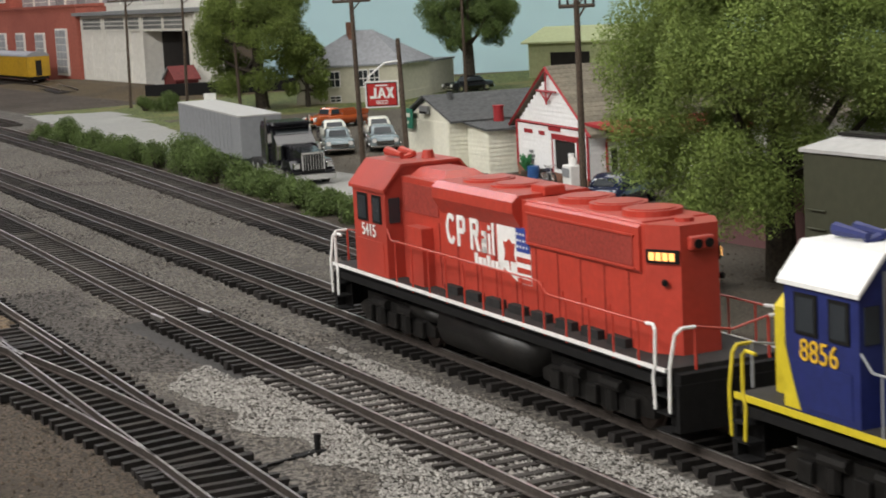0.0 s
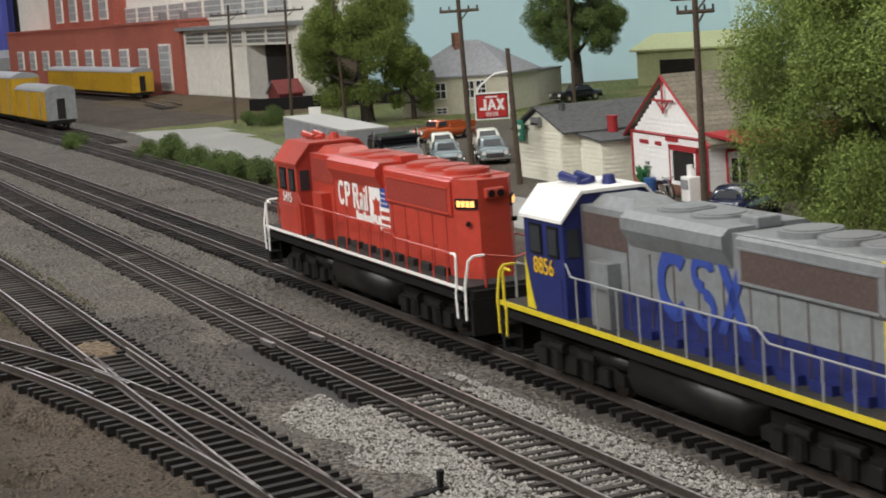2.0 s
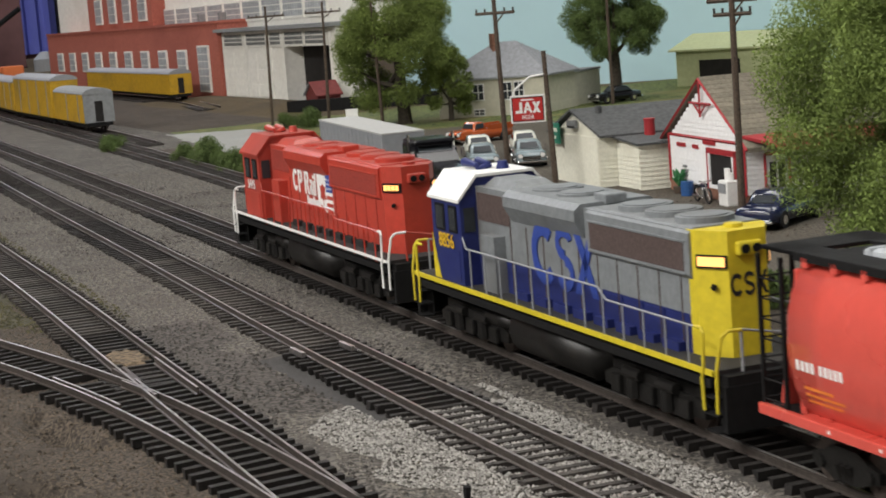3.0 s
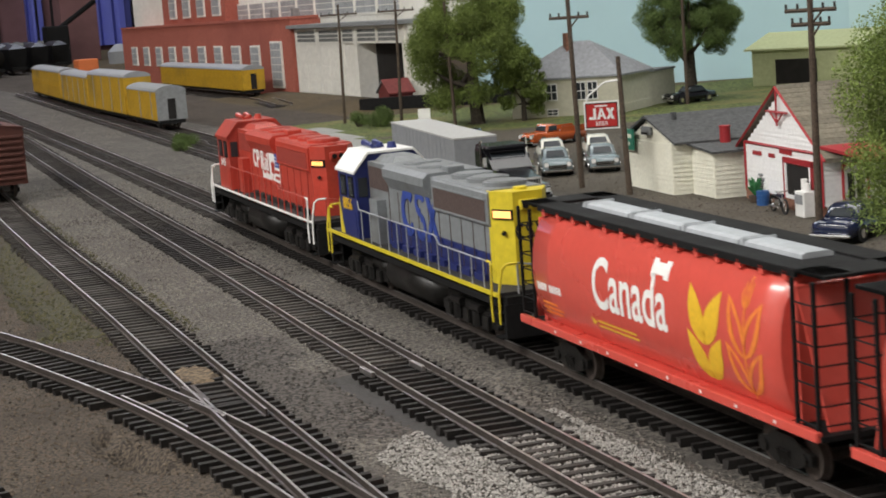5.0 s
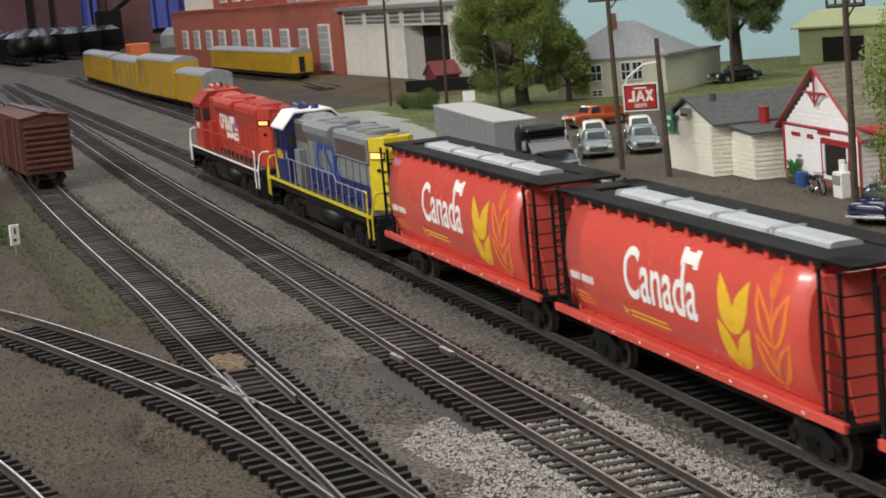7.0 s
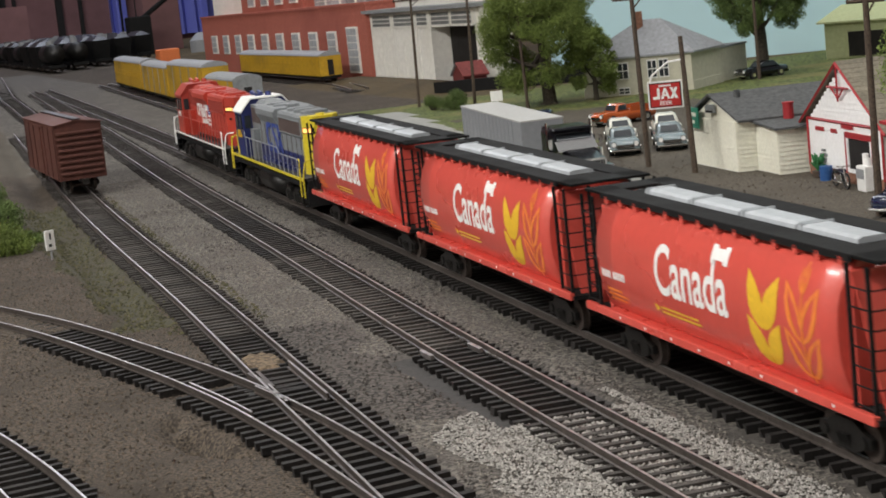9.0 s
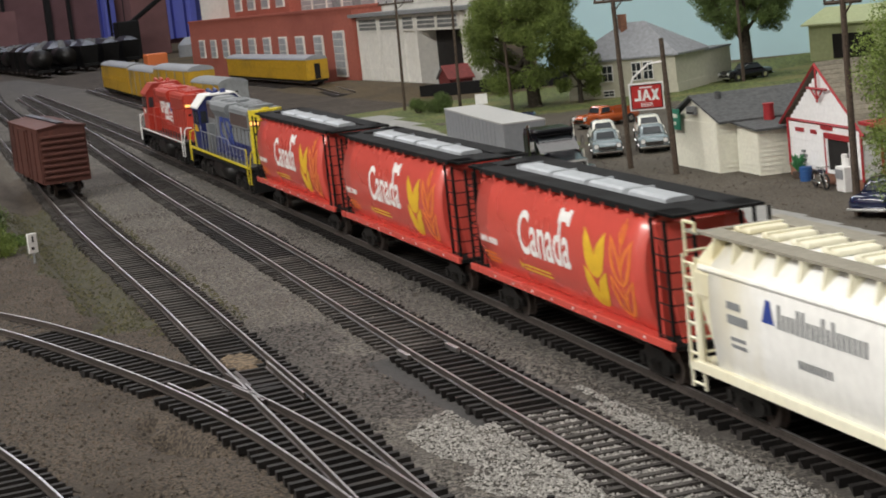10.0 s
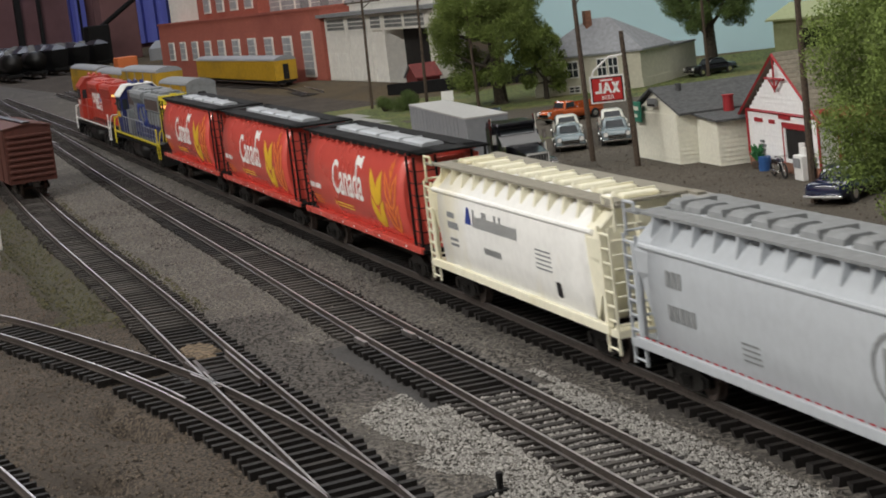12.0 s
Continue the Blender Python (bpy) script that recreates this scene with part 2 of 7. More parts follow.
# ---------------- building tools (centimetres) ----------------
def mesh_from(bm, name, smooth=False):
    for v in bm.verts:
        v.co *= U
    bmesh.ops.recalc_face_normals(bm, faces=bm.faces)
    me = bpy.data.meshes.new(name)
    bm.to_mesh(me)
    bm.free()
    if smooth:
        for p in me.polygons:
            p.use_smooth = True
    return me


def part(name, bm, material, parent, label="", at=None, smooth=False):
    """One mesh object under a thing, or under a part."""
    me = mesh_from(bm, name, smooth) if isinstance(bm, bmesh.types.BMesh) else bm
    if material and not me.materials:
        me.materials.append(M[material])
    ob = new(name, me)
    ob.parent = parent
    if at is not None:
        ob.matrix_basis = at
    if label:
        tagged(ob, label)
    return ob


def P(x, y, z, rz=0, rx=0, ry=0):
    return pose(x * U, y * U, z * U, rx, ry, rz)


def thing(name, x, y, z, rz, label, category, group="", kind=""):
    ob = new(name)
    ob.empty_display_size = 0.01
    ob.matrix_basis = P(x, y, z, rz)
    return tagged(ob, label, category, group, kind)


def single(name, bm, material, label, category, at=None, group="", kind="", smooth=False):
    """A thing of one mesh."""
    ob = part(name, bm, material, None, "", at, smooth)
    return tagged(ob, label, category, group, kind)


def B():
    return bmesh.new()


def box(bm, x0, x1, y0, y1, z0, z1, bevel=0.0):
    r = bmesh.ops.create_cube(bm, size=1)
    vs = r["verts"]
    for v in vs:
        v.co = Vector(((x0 + x1) / 2 + v.co.x * (x1 - x0), (y0 + y1) / 2 + v.co.y * (y1 - y0), (z0 + z1) / 2 + v.co.z * (z1 - z0)))
    if bevel:
        es = list({e for v in vs for e in v.link_edges})
        bmesh.ops.bevel(bm, geom=es, offset=bevel, segments=2, affect="EDGES", profile=0.5)
    return bm


def bx(x0, x1, y0, y1, z0, z1, bevel=0.0):
    return box(B(), x0, x1, y0, y1, z0, z1, bevel)


def rod(bm, p, q, r, n=8, r2=None):
    p, q = Vector(p), Vector(q)
    d = q - p
    if d.length < 1e-6:
        return bm
    m = Matrix.Translation((p + q) / 2) @ d.to_track_quat("Z", "Y").to_matrix().to_4x4()
    bmesh.ops.create_cone(bm, cap_ends=True, segments=n, radius1=r, radius2=r if r2 is None else r2, depth=d.length, matrix=m)
    return bm


def pipe(bm, pts, r, n=6):
    for a, b in zip(pts, pts[1:]):
        rod(bm, a, b, r, n)
    return bm


def loft(bm, rings, cap=True):
    rows = [[bm.verts.new(p) for p in ring] for ring in rings]
    n = len(rows[0])
    for a, b in zip(rows, rows[1:]):
        for i in range(n):
            bm.faces.new((a[i], a[(i + 1) % n], b[(i + 1) % n], b[i]))
    if cap:
        bm.faces.new(rows[0])
        bm.faces.new(rows[-1])
    return bm


def prism(bm, outline, y0, y1):
    """An outline in x and z, drawn out along y."""
    return loft(bm, [[(x, y0, z) for x, z in outline], [(x, y1, z) for x, z in outline]])


def prism_x(bm, outline, x0, x1):
    """An outline in y and z, drawn out along x."""
    return loft(bm, [[(x0, y, z) for y, z in outline], [(x1, y, z) for y, z in outline]])


def prism_z(bm, outline, z0, z1):
    return loft(bm, [[(x, y, z0) for x, y in outline], [(x, y, z1) for x, y in outline]])


def soft_edges(bm, offset, segments=2):
    es = [e for e in bm.edges if len(e.link_faces) == 2 and e.calc_face_angle(0) > 0.5]
    bmesh.ops.bevel(bm, geom=es, offset=offset, segments=segments, affect="EDGES", profile=0.5)
    return bm


def letters(text, height, depth=0.012, bold=0.0):
    """Built-in letters standing in x (to the right) and z (up), their base at the origin, centred."""
    cu = bpy.data.curves.new("letters", "FONT")
    cu.body, cu.size, cu.align_x, cu.extrude, cu.offset = text, height * 1.38, "CENTER", depth, bold
    ob = bpy.data.objects.new("letters", cu)
    scene.collection.objects.link(ob)
    me = bpy.data.meshes.new_from_object(ob.evaluated_get(bpy.context.evaluated_depsgraph_get()))
    bm = B()
    bm.from_mesh(me)
    bpy.data.objects.remove(ob)
    bpy.data.curves.remove(cu)
    bpy.data.meshes.remove(me)
    for v in bm.verts:
        v.co = Vector((v.co.x, -v.co.z, v.co.y))
    return bm


def on_left_side(bm, y, z, xs, squeeze=1.0):
    """Lays a flat drawing in x and z on the side that faces -x: its right runs to -y."""
    for v in bm.verts:
        v.co = Vector((xs + v.co.y, y - v.co.x * squeeze, z + v.co.z))
    return bm


def poly_path(pts):
    """A smooth function x(y) through points (y, x)."""
    ys, xs = np.array([p[0] for p in pts], float), np.array([p[1] for p in pts], float)
    fine_y = np.linspace(ys[0], ys[-1], 600)
    fine_x = np.interp(fine_y, ys, xs)
    k = np.ones(41) / 41
    pad = np.pad(fine_x, 20, mode="reflect", reflect_type="odd")
    fine_x = np.convolve(pad, k, "valid")
    return lambda y: float(np.interp(y, fine_y, fine_x))


# The plan below fits a first camera's view, too deep; LAYOUT refits it.
LAYOUT = Matrix(((1.009891, 0.024681, -0.14587), (0.055871, 1.105231, -1.30203), (0.00082645, 0.00165049, 1.0)))


def layout(x, y, z=0.0):
    """The refitted place, in centimetres, of a place in the first plan."""
    v = LAYOUT @ Vector((x, y, 1))
    return Vector((v.x / v.z, v.y / v.z, z / v.z))


def laid(path, y0, y1):
    """A line of the first plan refitted by LAYOUT, as x(y)."""
    pts = [layout(path(y), y) for y in np.linspace(y0, y1, 60)]
    line = poly_path([(p.y, p.x) for p in pts])
    return line


# ---------------- the plan: track centre lines as x over y ----------------
PATH_B = poly_path([(-90, 1.6), (-45, 4.2), (-20.8, 5.35), (-11, 5.8), (-1.3, 6.15), (25, 7.95), (46, 9.2), (91, 12.7), (129, 15.2), (164, 17.3), (330, 27)])
PATH_C = poly_path([(-60, -0.8), (-18, 0.65), (-6, 0.83), (0, 0.9), (5, 1.3), (14, 1.95), (28, 2.6), (43, 3.3), (64, 4.3), (92, 5.9), (126, 7.9), (330, 19)])
PATH_A = poly_path([(-60, 7.0), (-15, 10.6), (0, 11.9), (20, 14.1), (40, 16.2), (60, 17.9), (90, 19.7), (160, 23.5), (330, 33)])
PATH_D = poly_path([(-60, -7.2), (-14, -5.42), (-4.6, -5.06), (1.1, -5.02), (10.4, -4.55), (20.6, -4.25), (33, -4.08), (49, -3.65), (61, -3.25), (95, -1.6), (160, 1.5)])
PATH_E = poly_path([(-17, -5.5), (-14, -5.57), (-7.5, -5.98), (-2.1, -6.58), (3, -7.5), (7.7, -8.6), (12.7, -9.8), (17.6, -11.2), (24, -13.5), (34, -17.6)])
PATH_F = poly_path([(-40, -11.2), (-20, -12.5), (-11.3, -13.4), (-5.7, -14.1), (0, -15.2), (8, -17.4), (14, -19.6)])
PATH_G = poly_path([(100, 22.9), (124, 24.3), (170, 25.6), (330, 35)])
PATH_H = poly_path([(120, 6.0), (170, 5.0), (260, 9.0), (420, 20)])
PATH_S = poly_path([(150, 46.0), (173, 49.5), (230, 50.5), (280, 51)])

# the same lines in the refitted plan
LINE_B = poly_path([(-120, -0.6), (-88, 1.23), (-58.1, 2.95), (-38.1, 4.11), (-23.2, 4.98), (-8.2, 5.86), (6.8, 6.73), (21.8, 7.59), (36.7, 8.43), (51.7, 9.27), (71.7, 10.36), (91.7, 11.41), (116.6, 12.65), (150, 14.2), (230, 17.7)])
LINE_C, LINE_A = laid(PATH_C, -60, 330), laid(PATH_A, -60, 330)
LINE_D, LINE_E, LINE_F = laid(PATH_D, -50, 160), laid(PATH_E, -17, 34), laid(PATH_F, -40, 14)
LINE_G, LINE_H, LINE_S = laid(PATH_G, 100, 330), laid(PATH_H, 120, 420), laid(PATH_S, 150, 280)
NATIVE = set()  # what is built in the refitted plan from the start


def in_poly(x, y, pts):
    inside = False
    for (x0, y0), (x1, y1) in zip(pts, pts[1:] + pts[:1]):
        if (y0 > y) != (y1 > y) and x < (x1 - x0) * (y - y0) / (y1 - y0) + x0:
            inside = not inside
    return inside


ROAD = [(29, 114), (37.5, 109), (34, 88), (31, 72), (28, 55), (27, 38), (26.5, 20), (25, 6), (20, 6), (20.4, 20), (20.8, 38), (21.6, 55), (23.5, 72), (26, 90)]
PIT = (-1.1, 2.9, -9.6, 0.5)


def wob(x, y, s=0.25, k=1.0):
    return noise.noise(Vector((x * s, y * s, 3.1))) * k


def kind_at(x, y):
    """Which ground lies at a place."""
    if y > 56 and in_poly(x, y, ROAD):
        return "concrete"
    if y > 118 and x > 30:
        if 44 < x < 64 + (y - 140) * 0.05 and y < 178:
            return "earth"
        return "dirt" if x < 60 else "earth"
    if x < -60 or y > 420:
        return "dirt"
    d, a = PATH_D(y), PATH_A(y)
    if y > 95 and x < 30:
        return "ballast" if x > d - 2 else "lot"
    if abs(x - d) < 1.5 and y > 7 + wob(x, y, 0.4, 3):
        return "dirt"
    if x < d - 1.1 + wob(x, y, 0.5, 0.3):
        if 14 < y < 66 and x > -8.4 + wob(x, y, 0.3, 1.0):
            return "ditch"
        return "dirt"
    if x < a + 1.7 + wob(x, y, 0.3, 0.8):
        if PIT[0] < x < PIT[1] and PIT[2] < y < PIT[3]:
            return "roadbed"
        if x < -0.5 + wob(x, y, 0.35, 1.6) and y < 9 + wob(x, y, 0.3, 5) and not y < -9 - x * 0.8:
            return "cinder"
        return "ballast"
    if in_poly(x, y, ROAD):
        return "concrete"
    if x < a + 4.5 + wob(x, y, 0.3, 1.5):
        return "dirt"
    if y > 112 - 0.58 * x + wob(x, y, 0.2, 1.6) and x > 26:
        return "grass"
    if y > 56 and x < 36 + wob(x, y, 0.2, 2):
        return "grass"
    return "lot"


def height_at(x, y):
    z = -0.40 + wob(x, y, 0.6, 0.05) + wob(x, y, 2.2, 0.035)
    d, e = PATH_D(y), PATH_E(min(max(y, -17), 34))
    if -12 > y or y > 34:
        e = d
    if x < d - 1.6:
        z -= 0.03
        if y > 13:
            z -= 0.45 * math.exp(-((x - (d - 2.6)) / 0.9) ** 2) * min(1, (y - 13) / 8)
        if x < -8.0 and y > 16:
            z += 0.18
    if min(abs(x - d), abs(x - e)) < 1.6 and y < 14:
        z -= 0.09
    c = abs(x - PATH_C(y))
    if c < 1.7 and y < 32:
        z += 0.03
    if abs(x - PATH_B(y)) < 1.9 and y < 40:
        z -= 0.10
    if PIT[0] < x < PIT[1] and PIT[2] < y < PIT[3]:
        z = -0.52 + wob(x, y, 1.5, 0.02)
    if x > PATH_A(y) + 2.2:
        z = -0.5 + wob(x, y, 0.4, 0.05)
        if in_poly(x, y, ROAD):
            z = -0.47
    for cx, cy, r in ((-8.94, -3.4, 0.9), (-8.55, -5.2, 0.85), (-9.1, -1.6, 0.35), (-10.6, -9.6, 0.7)):
        q = ((x - cx + (y - cy) * 0.35) / (r * 0.5)) ** 2 + ((y - cy) / r) ** 2
        z -= 1.5 * math.exp(-q)
    return z


def ground():
    xs = np.concatenate([[-200, -120, -60, -40, -30], np.arange(-24, 34, 0.40), np.arange(34, 70, 1.5), [75, 85, 100, 130, 180, 300]])
    ys = np.concatenate([[-90, -70, -50, -40, -34], np.arange(-30, 60, 0.42), np.arange(60, 130, 1.4), np.arange(132, 240, 6.0), [260, 300, 360, 420, 500, 620, 800]])
    nx, ny = len(xs), len(ys)
    verts = [(x * U, y * U, height_at(x, y) * U) for y in ys for x in xs]
    faces = [(j * nx + i, j * nx + i + 1, (j + 1) * nx + i + 1, (j + 1) * nx + i) for j in range(ny - 1) for i in range(nx - 1)]
    me = bpy.data.meshes.new("ground")
    me.from_pydata(verts, [], faces)
    kinds = ["dirt", "ballast", "roadbed", "concrete", "grass", "lot", "earth", "ditch", "cinder"]
    for k in kinds:
        me.materials.append(M[k])
    for p in me.polygons:
        c = p.center / U
        p.material_index = kinds.index(kind_at(c.x, c.y))
        p.use_smooth = True
    tagged(new("ground", me), "grey ballast, brown dirt and turf of the layout", "ground", kind="structure")


ground()


def room():
    """The train room: walls, ceiling and the painted sky behind the town."""
    def wall(name, x0, x1, y0, y1, z0, z1, m, label):
        single(name, bx(x0, x1, y0, y1, z0, z1), m, label, "wall", kind="structure")
    wall("wall_west", -212, -200, -150, 430, -110, 140, "roomwall", "plain grey room wall behind the aisle")
    wall("wall_east", 300, 312, -150, 430, -110, 140, "roomwall", "plain grey room wall")
    wall("wall_south", -200, 300, -162, -150, -110, 140, "roomwall", "plain grey room wall behind the viewer")
    wall("wall_north", -200, 300, 430, 442, -110, 140, "maroon", "dark maroon end wall of the room")
    single("ceiling", bx(-200, 300, -150, 430, 140, 150), "ceil", "flat white ceiling of the room", "ceiling", kind="structure")
    single("floor", bx(-200, 300, -150, 430, -112, -110), "roomwall", "plain floor of the room", "floor", kind="structure")
    NATIVE.update(o for o in scene.objects if o.name.startswith(("wall_", "ceiling", "floor")))
    # painted sky, one panel beside the other
    pts = [(67, 134), (109, 112), (166, 62), (190, -60), (190, -150)]
    for i, (p, q) in enumerate(zip(pts, pts[1:])):
        d = (Vector(q) - Vector(p)).normalized()
        n = Vector((-d.y, d.x)) * 1.2
        bm = B()
        loft(bm, [[(p[0], p[1], -0.6), (q[0], q[1], -0.6), (q[0] + n.x, q[1] + n.y, -0.6), (p[0] + n.x, p[1] + n.y, -0.6)],
                  [(p[0], p[1], 60), (q[0], q[1], 60), (q[0] + n.x, q[1] + n.y, 60), (p[0] + n.x, p[1] + n.y, 60)]])
        single("backdrop", bm, "sky" if i % 2 == 0 else "sky2", "pale blue painted sky panel behind the town", "backdrop", kind="structure")
    # curtained windows of the end wall; the first two added to brighten the far left
    for i, (x0, x1, m) in enumerate([(32.0, 38.5, "window"), (40.4, 42.2, "window"), (54.3, 58.5, "window"), (66.3, 70.0, "curtain"), (70.0, 72.7, "window"), (81.0, 92.9, "curtain"), (94.7, 103.8, "window"), (106.0, 121.8, "curtain"), (135.2, 161.9, "curtain"), (164.1, 168.5, "window"), (168.5, 183.9, "curtain")]):
        w = thing("window_%d" % (i + 1), (x0 + x1) / 2, 429.9, 12, 0, "daylit window" if m == "window" else "blue curtain over a window", "window", kind="structure")
        NATIVE.add(w)
        hw = (x1 - x0) / 2
        if m == "window":
            part("pane", bx(-hw, hw, -1, 0, 2, 34), "window", w)
            part("window_frame", box(box(B(), -hw - 1.5, -hw, -2, 0, -13, 34), hw, hw + 0.8, -2, 0, -13, 34), "dark", w)
        else:
            bm = B()
            n = max(6, int(hw * 2))
            ring = [(-hw + 2 * hw * k / n, -2.5 + 1.3 * math.sin(k * 1.9)) for k in range(n + 1)]
            loft(bm, [[(x, y, -13) for x, y in ring] + [(hw, 0, -13), (-hw, 0, -13)], [(x, y, 35) for x, y in ring] + [(hw, 0, 35), (-hw, 0, 35)]])
            part("curtain", bm, "curtain", w)


room()


# ---------------- tracks ----------------
def along(path, y):
    """Centre and left-hand normal of a track at y."""
    x, dx = path(y), (path(y + 0.4) - path(y - 0.4)) / 0.8
    n = Vector((-1, dx, 0)).normalized()
    return Vector((x, y, 0)), n, math.degrees(math.atan2(-dx, 1))


def rail_mesh(path, y0, y1, off, step=1.2, head="railtop"):
    prof = [(-0.085, -0.25), (0.085, -0.25), (0.075, -0.22), (0.025, -0.20), (0.025, -0.08), (0.042, -0.06), (0.042, -0.008), (0.034, 0.0),
            (-0.034, 0.0), (-0.042, -0.008), (-0.042, -0.06), (-0.025, -0.08), (-0.025, -0.20), (-0.075, -0.22)]
    bm = B()
    n = max(2, int((y1 - y0) / step))
    rings = []
    for k in range(n + 1):
        c, nrm, _ = along(path, y0 + (y1 - y0) * k / n)
        rings.append([c + nrm * (off + a) + Vector((0, 0, b)) for a, b in prof])
    loft(bm, rings)
    me = mesh_from(bm, "rail")
    me.materials.append(M["rail"])
    me.materials.append(M[head])
    for p in me.polygons:
        if p.normal.z > 0.6 and p.center.z > -0.0003:
            p.material_index = 1
    return me


def tie_mesh(seed, half=1.48):
    rnd = random.Random(seed)
    bm = bx(-half, half, -0.12, 0.12, -0.50, -0.25)
    for v in bm.verts:
        v.co += Vector((rnd.uniform(-0.07, 0.07), rnd.uniform(-0.02, 0.02), rnd.uniform(-0.012, 0.012)))
    for s in (-1, 1):
        for k in (-1, 1):
            box(bm, s * 0.825 + k * 0.13 - 0.035, s * 0.825 + k * 0.13 + 0.035, -0.06, 0.06, -0.255, -0.215)
    return mesh_from(bm, "tie")


TIES = [tie_mesh(i) for i in range(5)]
WORN = [tie_mesh(i + 20) for i in range(5)]
for me in TIES:
    me.materials.append(M["tie"])
for me in WORN:
    me.materials.append(M["greytie"])


def track(name, path, y0, y1, near, label, spacing=0.69, worn=lambda y: False, gauge=0.825, skip=None):
    """A track: two rails, ties of their own within near, the others in one mesh."""
    t = thing(name, 0, 0, 0, 0, label, "railway track", kind="structure")
    NATIVE.add(t)
    for s in (1, -1):
        part("rail", rail_mesh(path, y0, y1, s * (gauge + 0.05)), None, t)
    rnd = random.Random(name)
    verts, faces = [], []
    for k in range(int((y1 - y0) / spacing)):
        y = y0 + k * spacing + rnd.uniform(-0.05, 0.05)
        if skip and skip(y):
            continue
        c, _, rz = along(path, y)
        m = P(c.x + rnd.uniform(-0.06, 0.06), y, rnd.uniform(-0.015, 0.0), rz + rnd.uniform(-1.2, 1.2))
        me = rnd.choice(WORN if worn(y) else TIES)
        if near[0] < y < near[1]:
            part("tie", me, None, t, at=m)
        else:
            base = len(verts)
            verts += [m @ v.co for v in me.vertices]
            faces += [[base + i for i in p.vertices] for p in me.polygons]
    if verts:
        me = bpy.data.meshes.new("far_ties")
        me.from_pydata(verts, [], faces)
        me.materials.append(M["greytie"])
        tagged(part("far_ties", me, None, t), kind="stuff")
    return t


track("track", LINE_B, -75, 210, (-34, 45), "main track with brown rails in grey ballast")
track("track", LINE_C, -70, 205, (-31, 45), "track with bright rails and half-buried ties in grey ballast", worn=lambda y: not -12.4 < y < -0.7 and y < 26)
track("track", LINE_A, -70, 205, (1, 58), "rear track with dark rails along the shrubs", worn=lambda y: y > 20)
track("track", LINE_D, -50, 130, (-30, 54), "yard track leading to a parked boxcar", skip=lambda y: -20.9 < y < -2.9, worn=lambda y: y > 8)
track("track", LINE_E, -20.5, 29, (-3, 30), "curved branch of the turnout", skip=lambda y: y < 0.3)
track("track", LINE_F, -45, 12.5, (-24, 12), "side track beside the dirt")
track("track", LINE_G, 94, 205, (0, 0), "siding with the yellow work train")
track("track", LINE_H, 110, 270, (0, 0), "far yard track")
track("track", LINE_S, 131, 205, (0, 0), "siding beside the brick shop")


def turnout():
    """Long ties, guard rails and frog where the branch leaves the yard track."""
    t = thing("turnout", 0, 0, 0, 0, "turnout with long dark ties, guard rails and a frog", "railway turnout", kind="structure")
    rnd = random.Random(5)
    y = -17
    while y < 1.5:
        a, b = PATH_D(y), PATH_E(max(y, -16.9))
        x0, x1 = min(a, b) - 1.48, max(a, b) + 1.48
        bm = bx(x0 + rnd.uniform(-0.08, 0.08), x1 + rnd.uniform(-0.08, 0.08), y - 0.115, y + 0.115, -0.50, -0.25)
        for v in bm.verts:
            v.co += Vector((0, (v.co.x - (x0 + x1) / 2) * 0.05, 0))
        part("tie", bm, "tie", t)
        y += 0.64
    part("guard_rail", rail_mesh(PATH_D, -3.2, 2.2, -0.62), None, t)
    part("guard_rail", rail_mesh(PATH_E, -3.6, 1.8, 0.62), None, t)
    part("wing_rail", rail_mesh(PATH_E, -3.2, -0.6, -0.72), None, t)
    part("wing_rail", rail_mesh(PATH_D, -3.2, -0.6, 0.72), None, t)
    part("frog", prism_z(B(), [(-5.78, -0.9), (-5.58, -0.9), (-5.50, 1.6), (-5.62, 1.6), (-5.68, 0.2), (-5.80, 1.6), (-5.95, 1.6)], -0.24, -0.03), "rail", t)
    s = thing("switch_stand", -2.5, -17.6, -0.4, 8, "small dark switch stand beside the turnout", "switch stand")
    part("base", bx(-0.7, 0.2, -0.15, 0.15, -0.08, 0.08, 0.03), "black", s)
    part("lever", rod(B(), (0, 0, 0.05), (0.03, 0, 0.48), 0.07, 8, 0.10), "black", s)
    part("throw_bar", bx(-1.6, -0.7, -0.05, 0.05, -0.02, 0.05), "black", s)


turnout()


def pit():
    """The bare bay of the middle track: a dark box and bright rail joiners."""
    g = thing("inspection_pit", 0, 0, 0, 0, "open dark pit under the rails at a bright rail joint", "track pit", kind="structure")
    part("pit_box", bx(-0.15, 1.85, -1.15, 0.30, -0.48, -0.34, 0.02), "black", g)
    for x, y in ((0.02, -0.2), (1.72, -0.5)):
        part("rail_joiner", bx(x - 0.08, x + 0.08, y - 0.55, y + 0.55, -0.25, -0.06, 0.02), "railtop", g)
    r = random.Random(2)
    for k in range(14):
        part("spike_row", bx(1.83, 1.90, -8.8 + k * 0.62, -8.55 + k * 0.62, -0.24, -0.19), "railtop", g)


pit()


def dirt_patch():
    """A patch of tan dirt that covers the ties behind the frog."""
    rim, top = [], []
    for k in range(18):
        a = k * math.pi / 9
        f = 1 + 0.16 * math.sin(k * 2.7)
        rim.append((-4.85 + 0.72 * f * math.cos(a), 4.0 + 1.5 * f * math.sin(a), -0.36))
        top.append((-4.85 + 0.58 * f * math.cos(a), 4.0 + 1.25 * f * math.sin(a), -0.215 + 0.02 * math.sin(k)))
    single("dirt_patch", loft(B(), [rim, top]), "tanpatch", "tan dirt heaped over the ties behind the frog", "dirt", kind="structure")


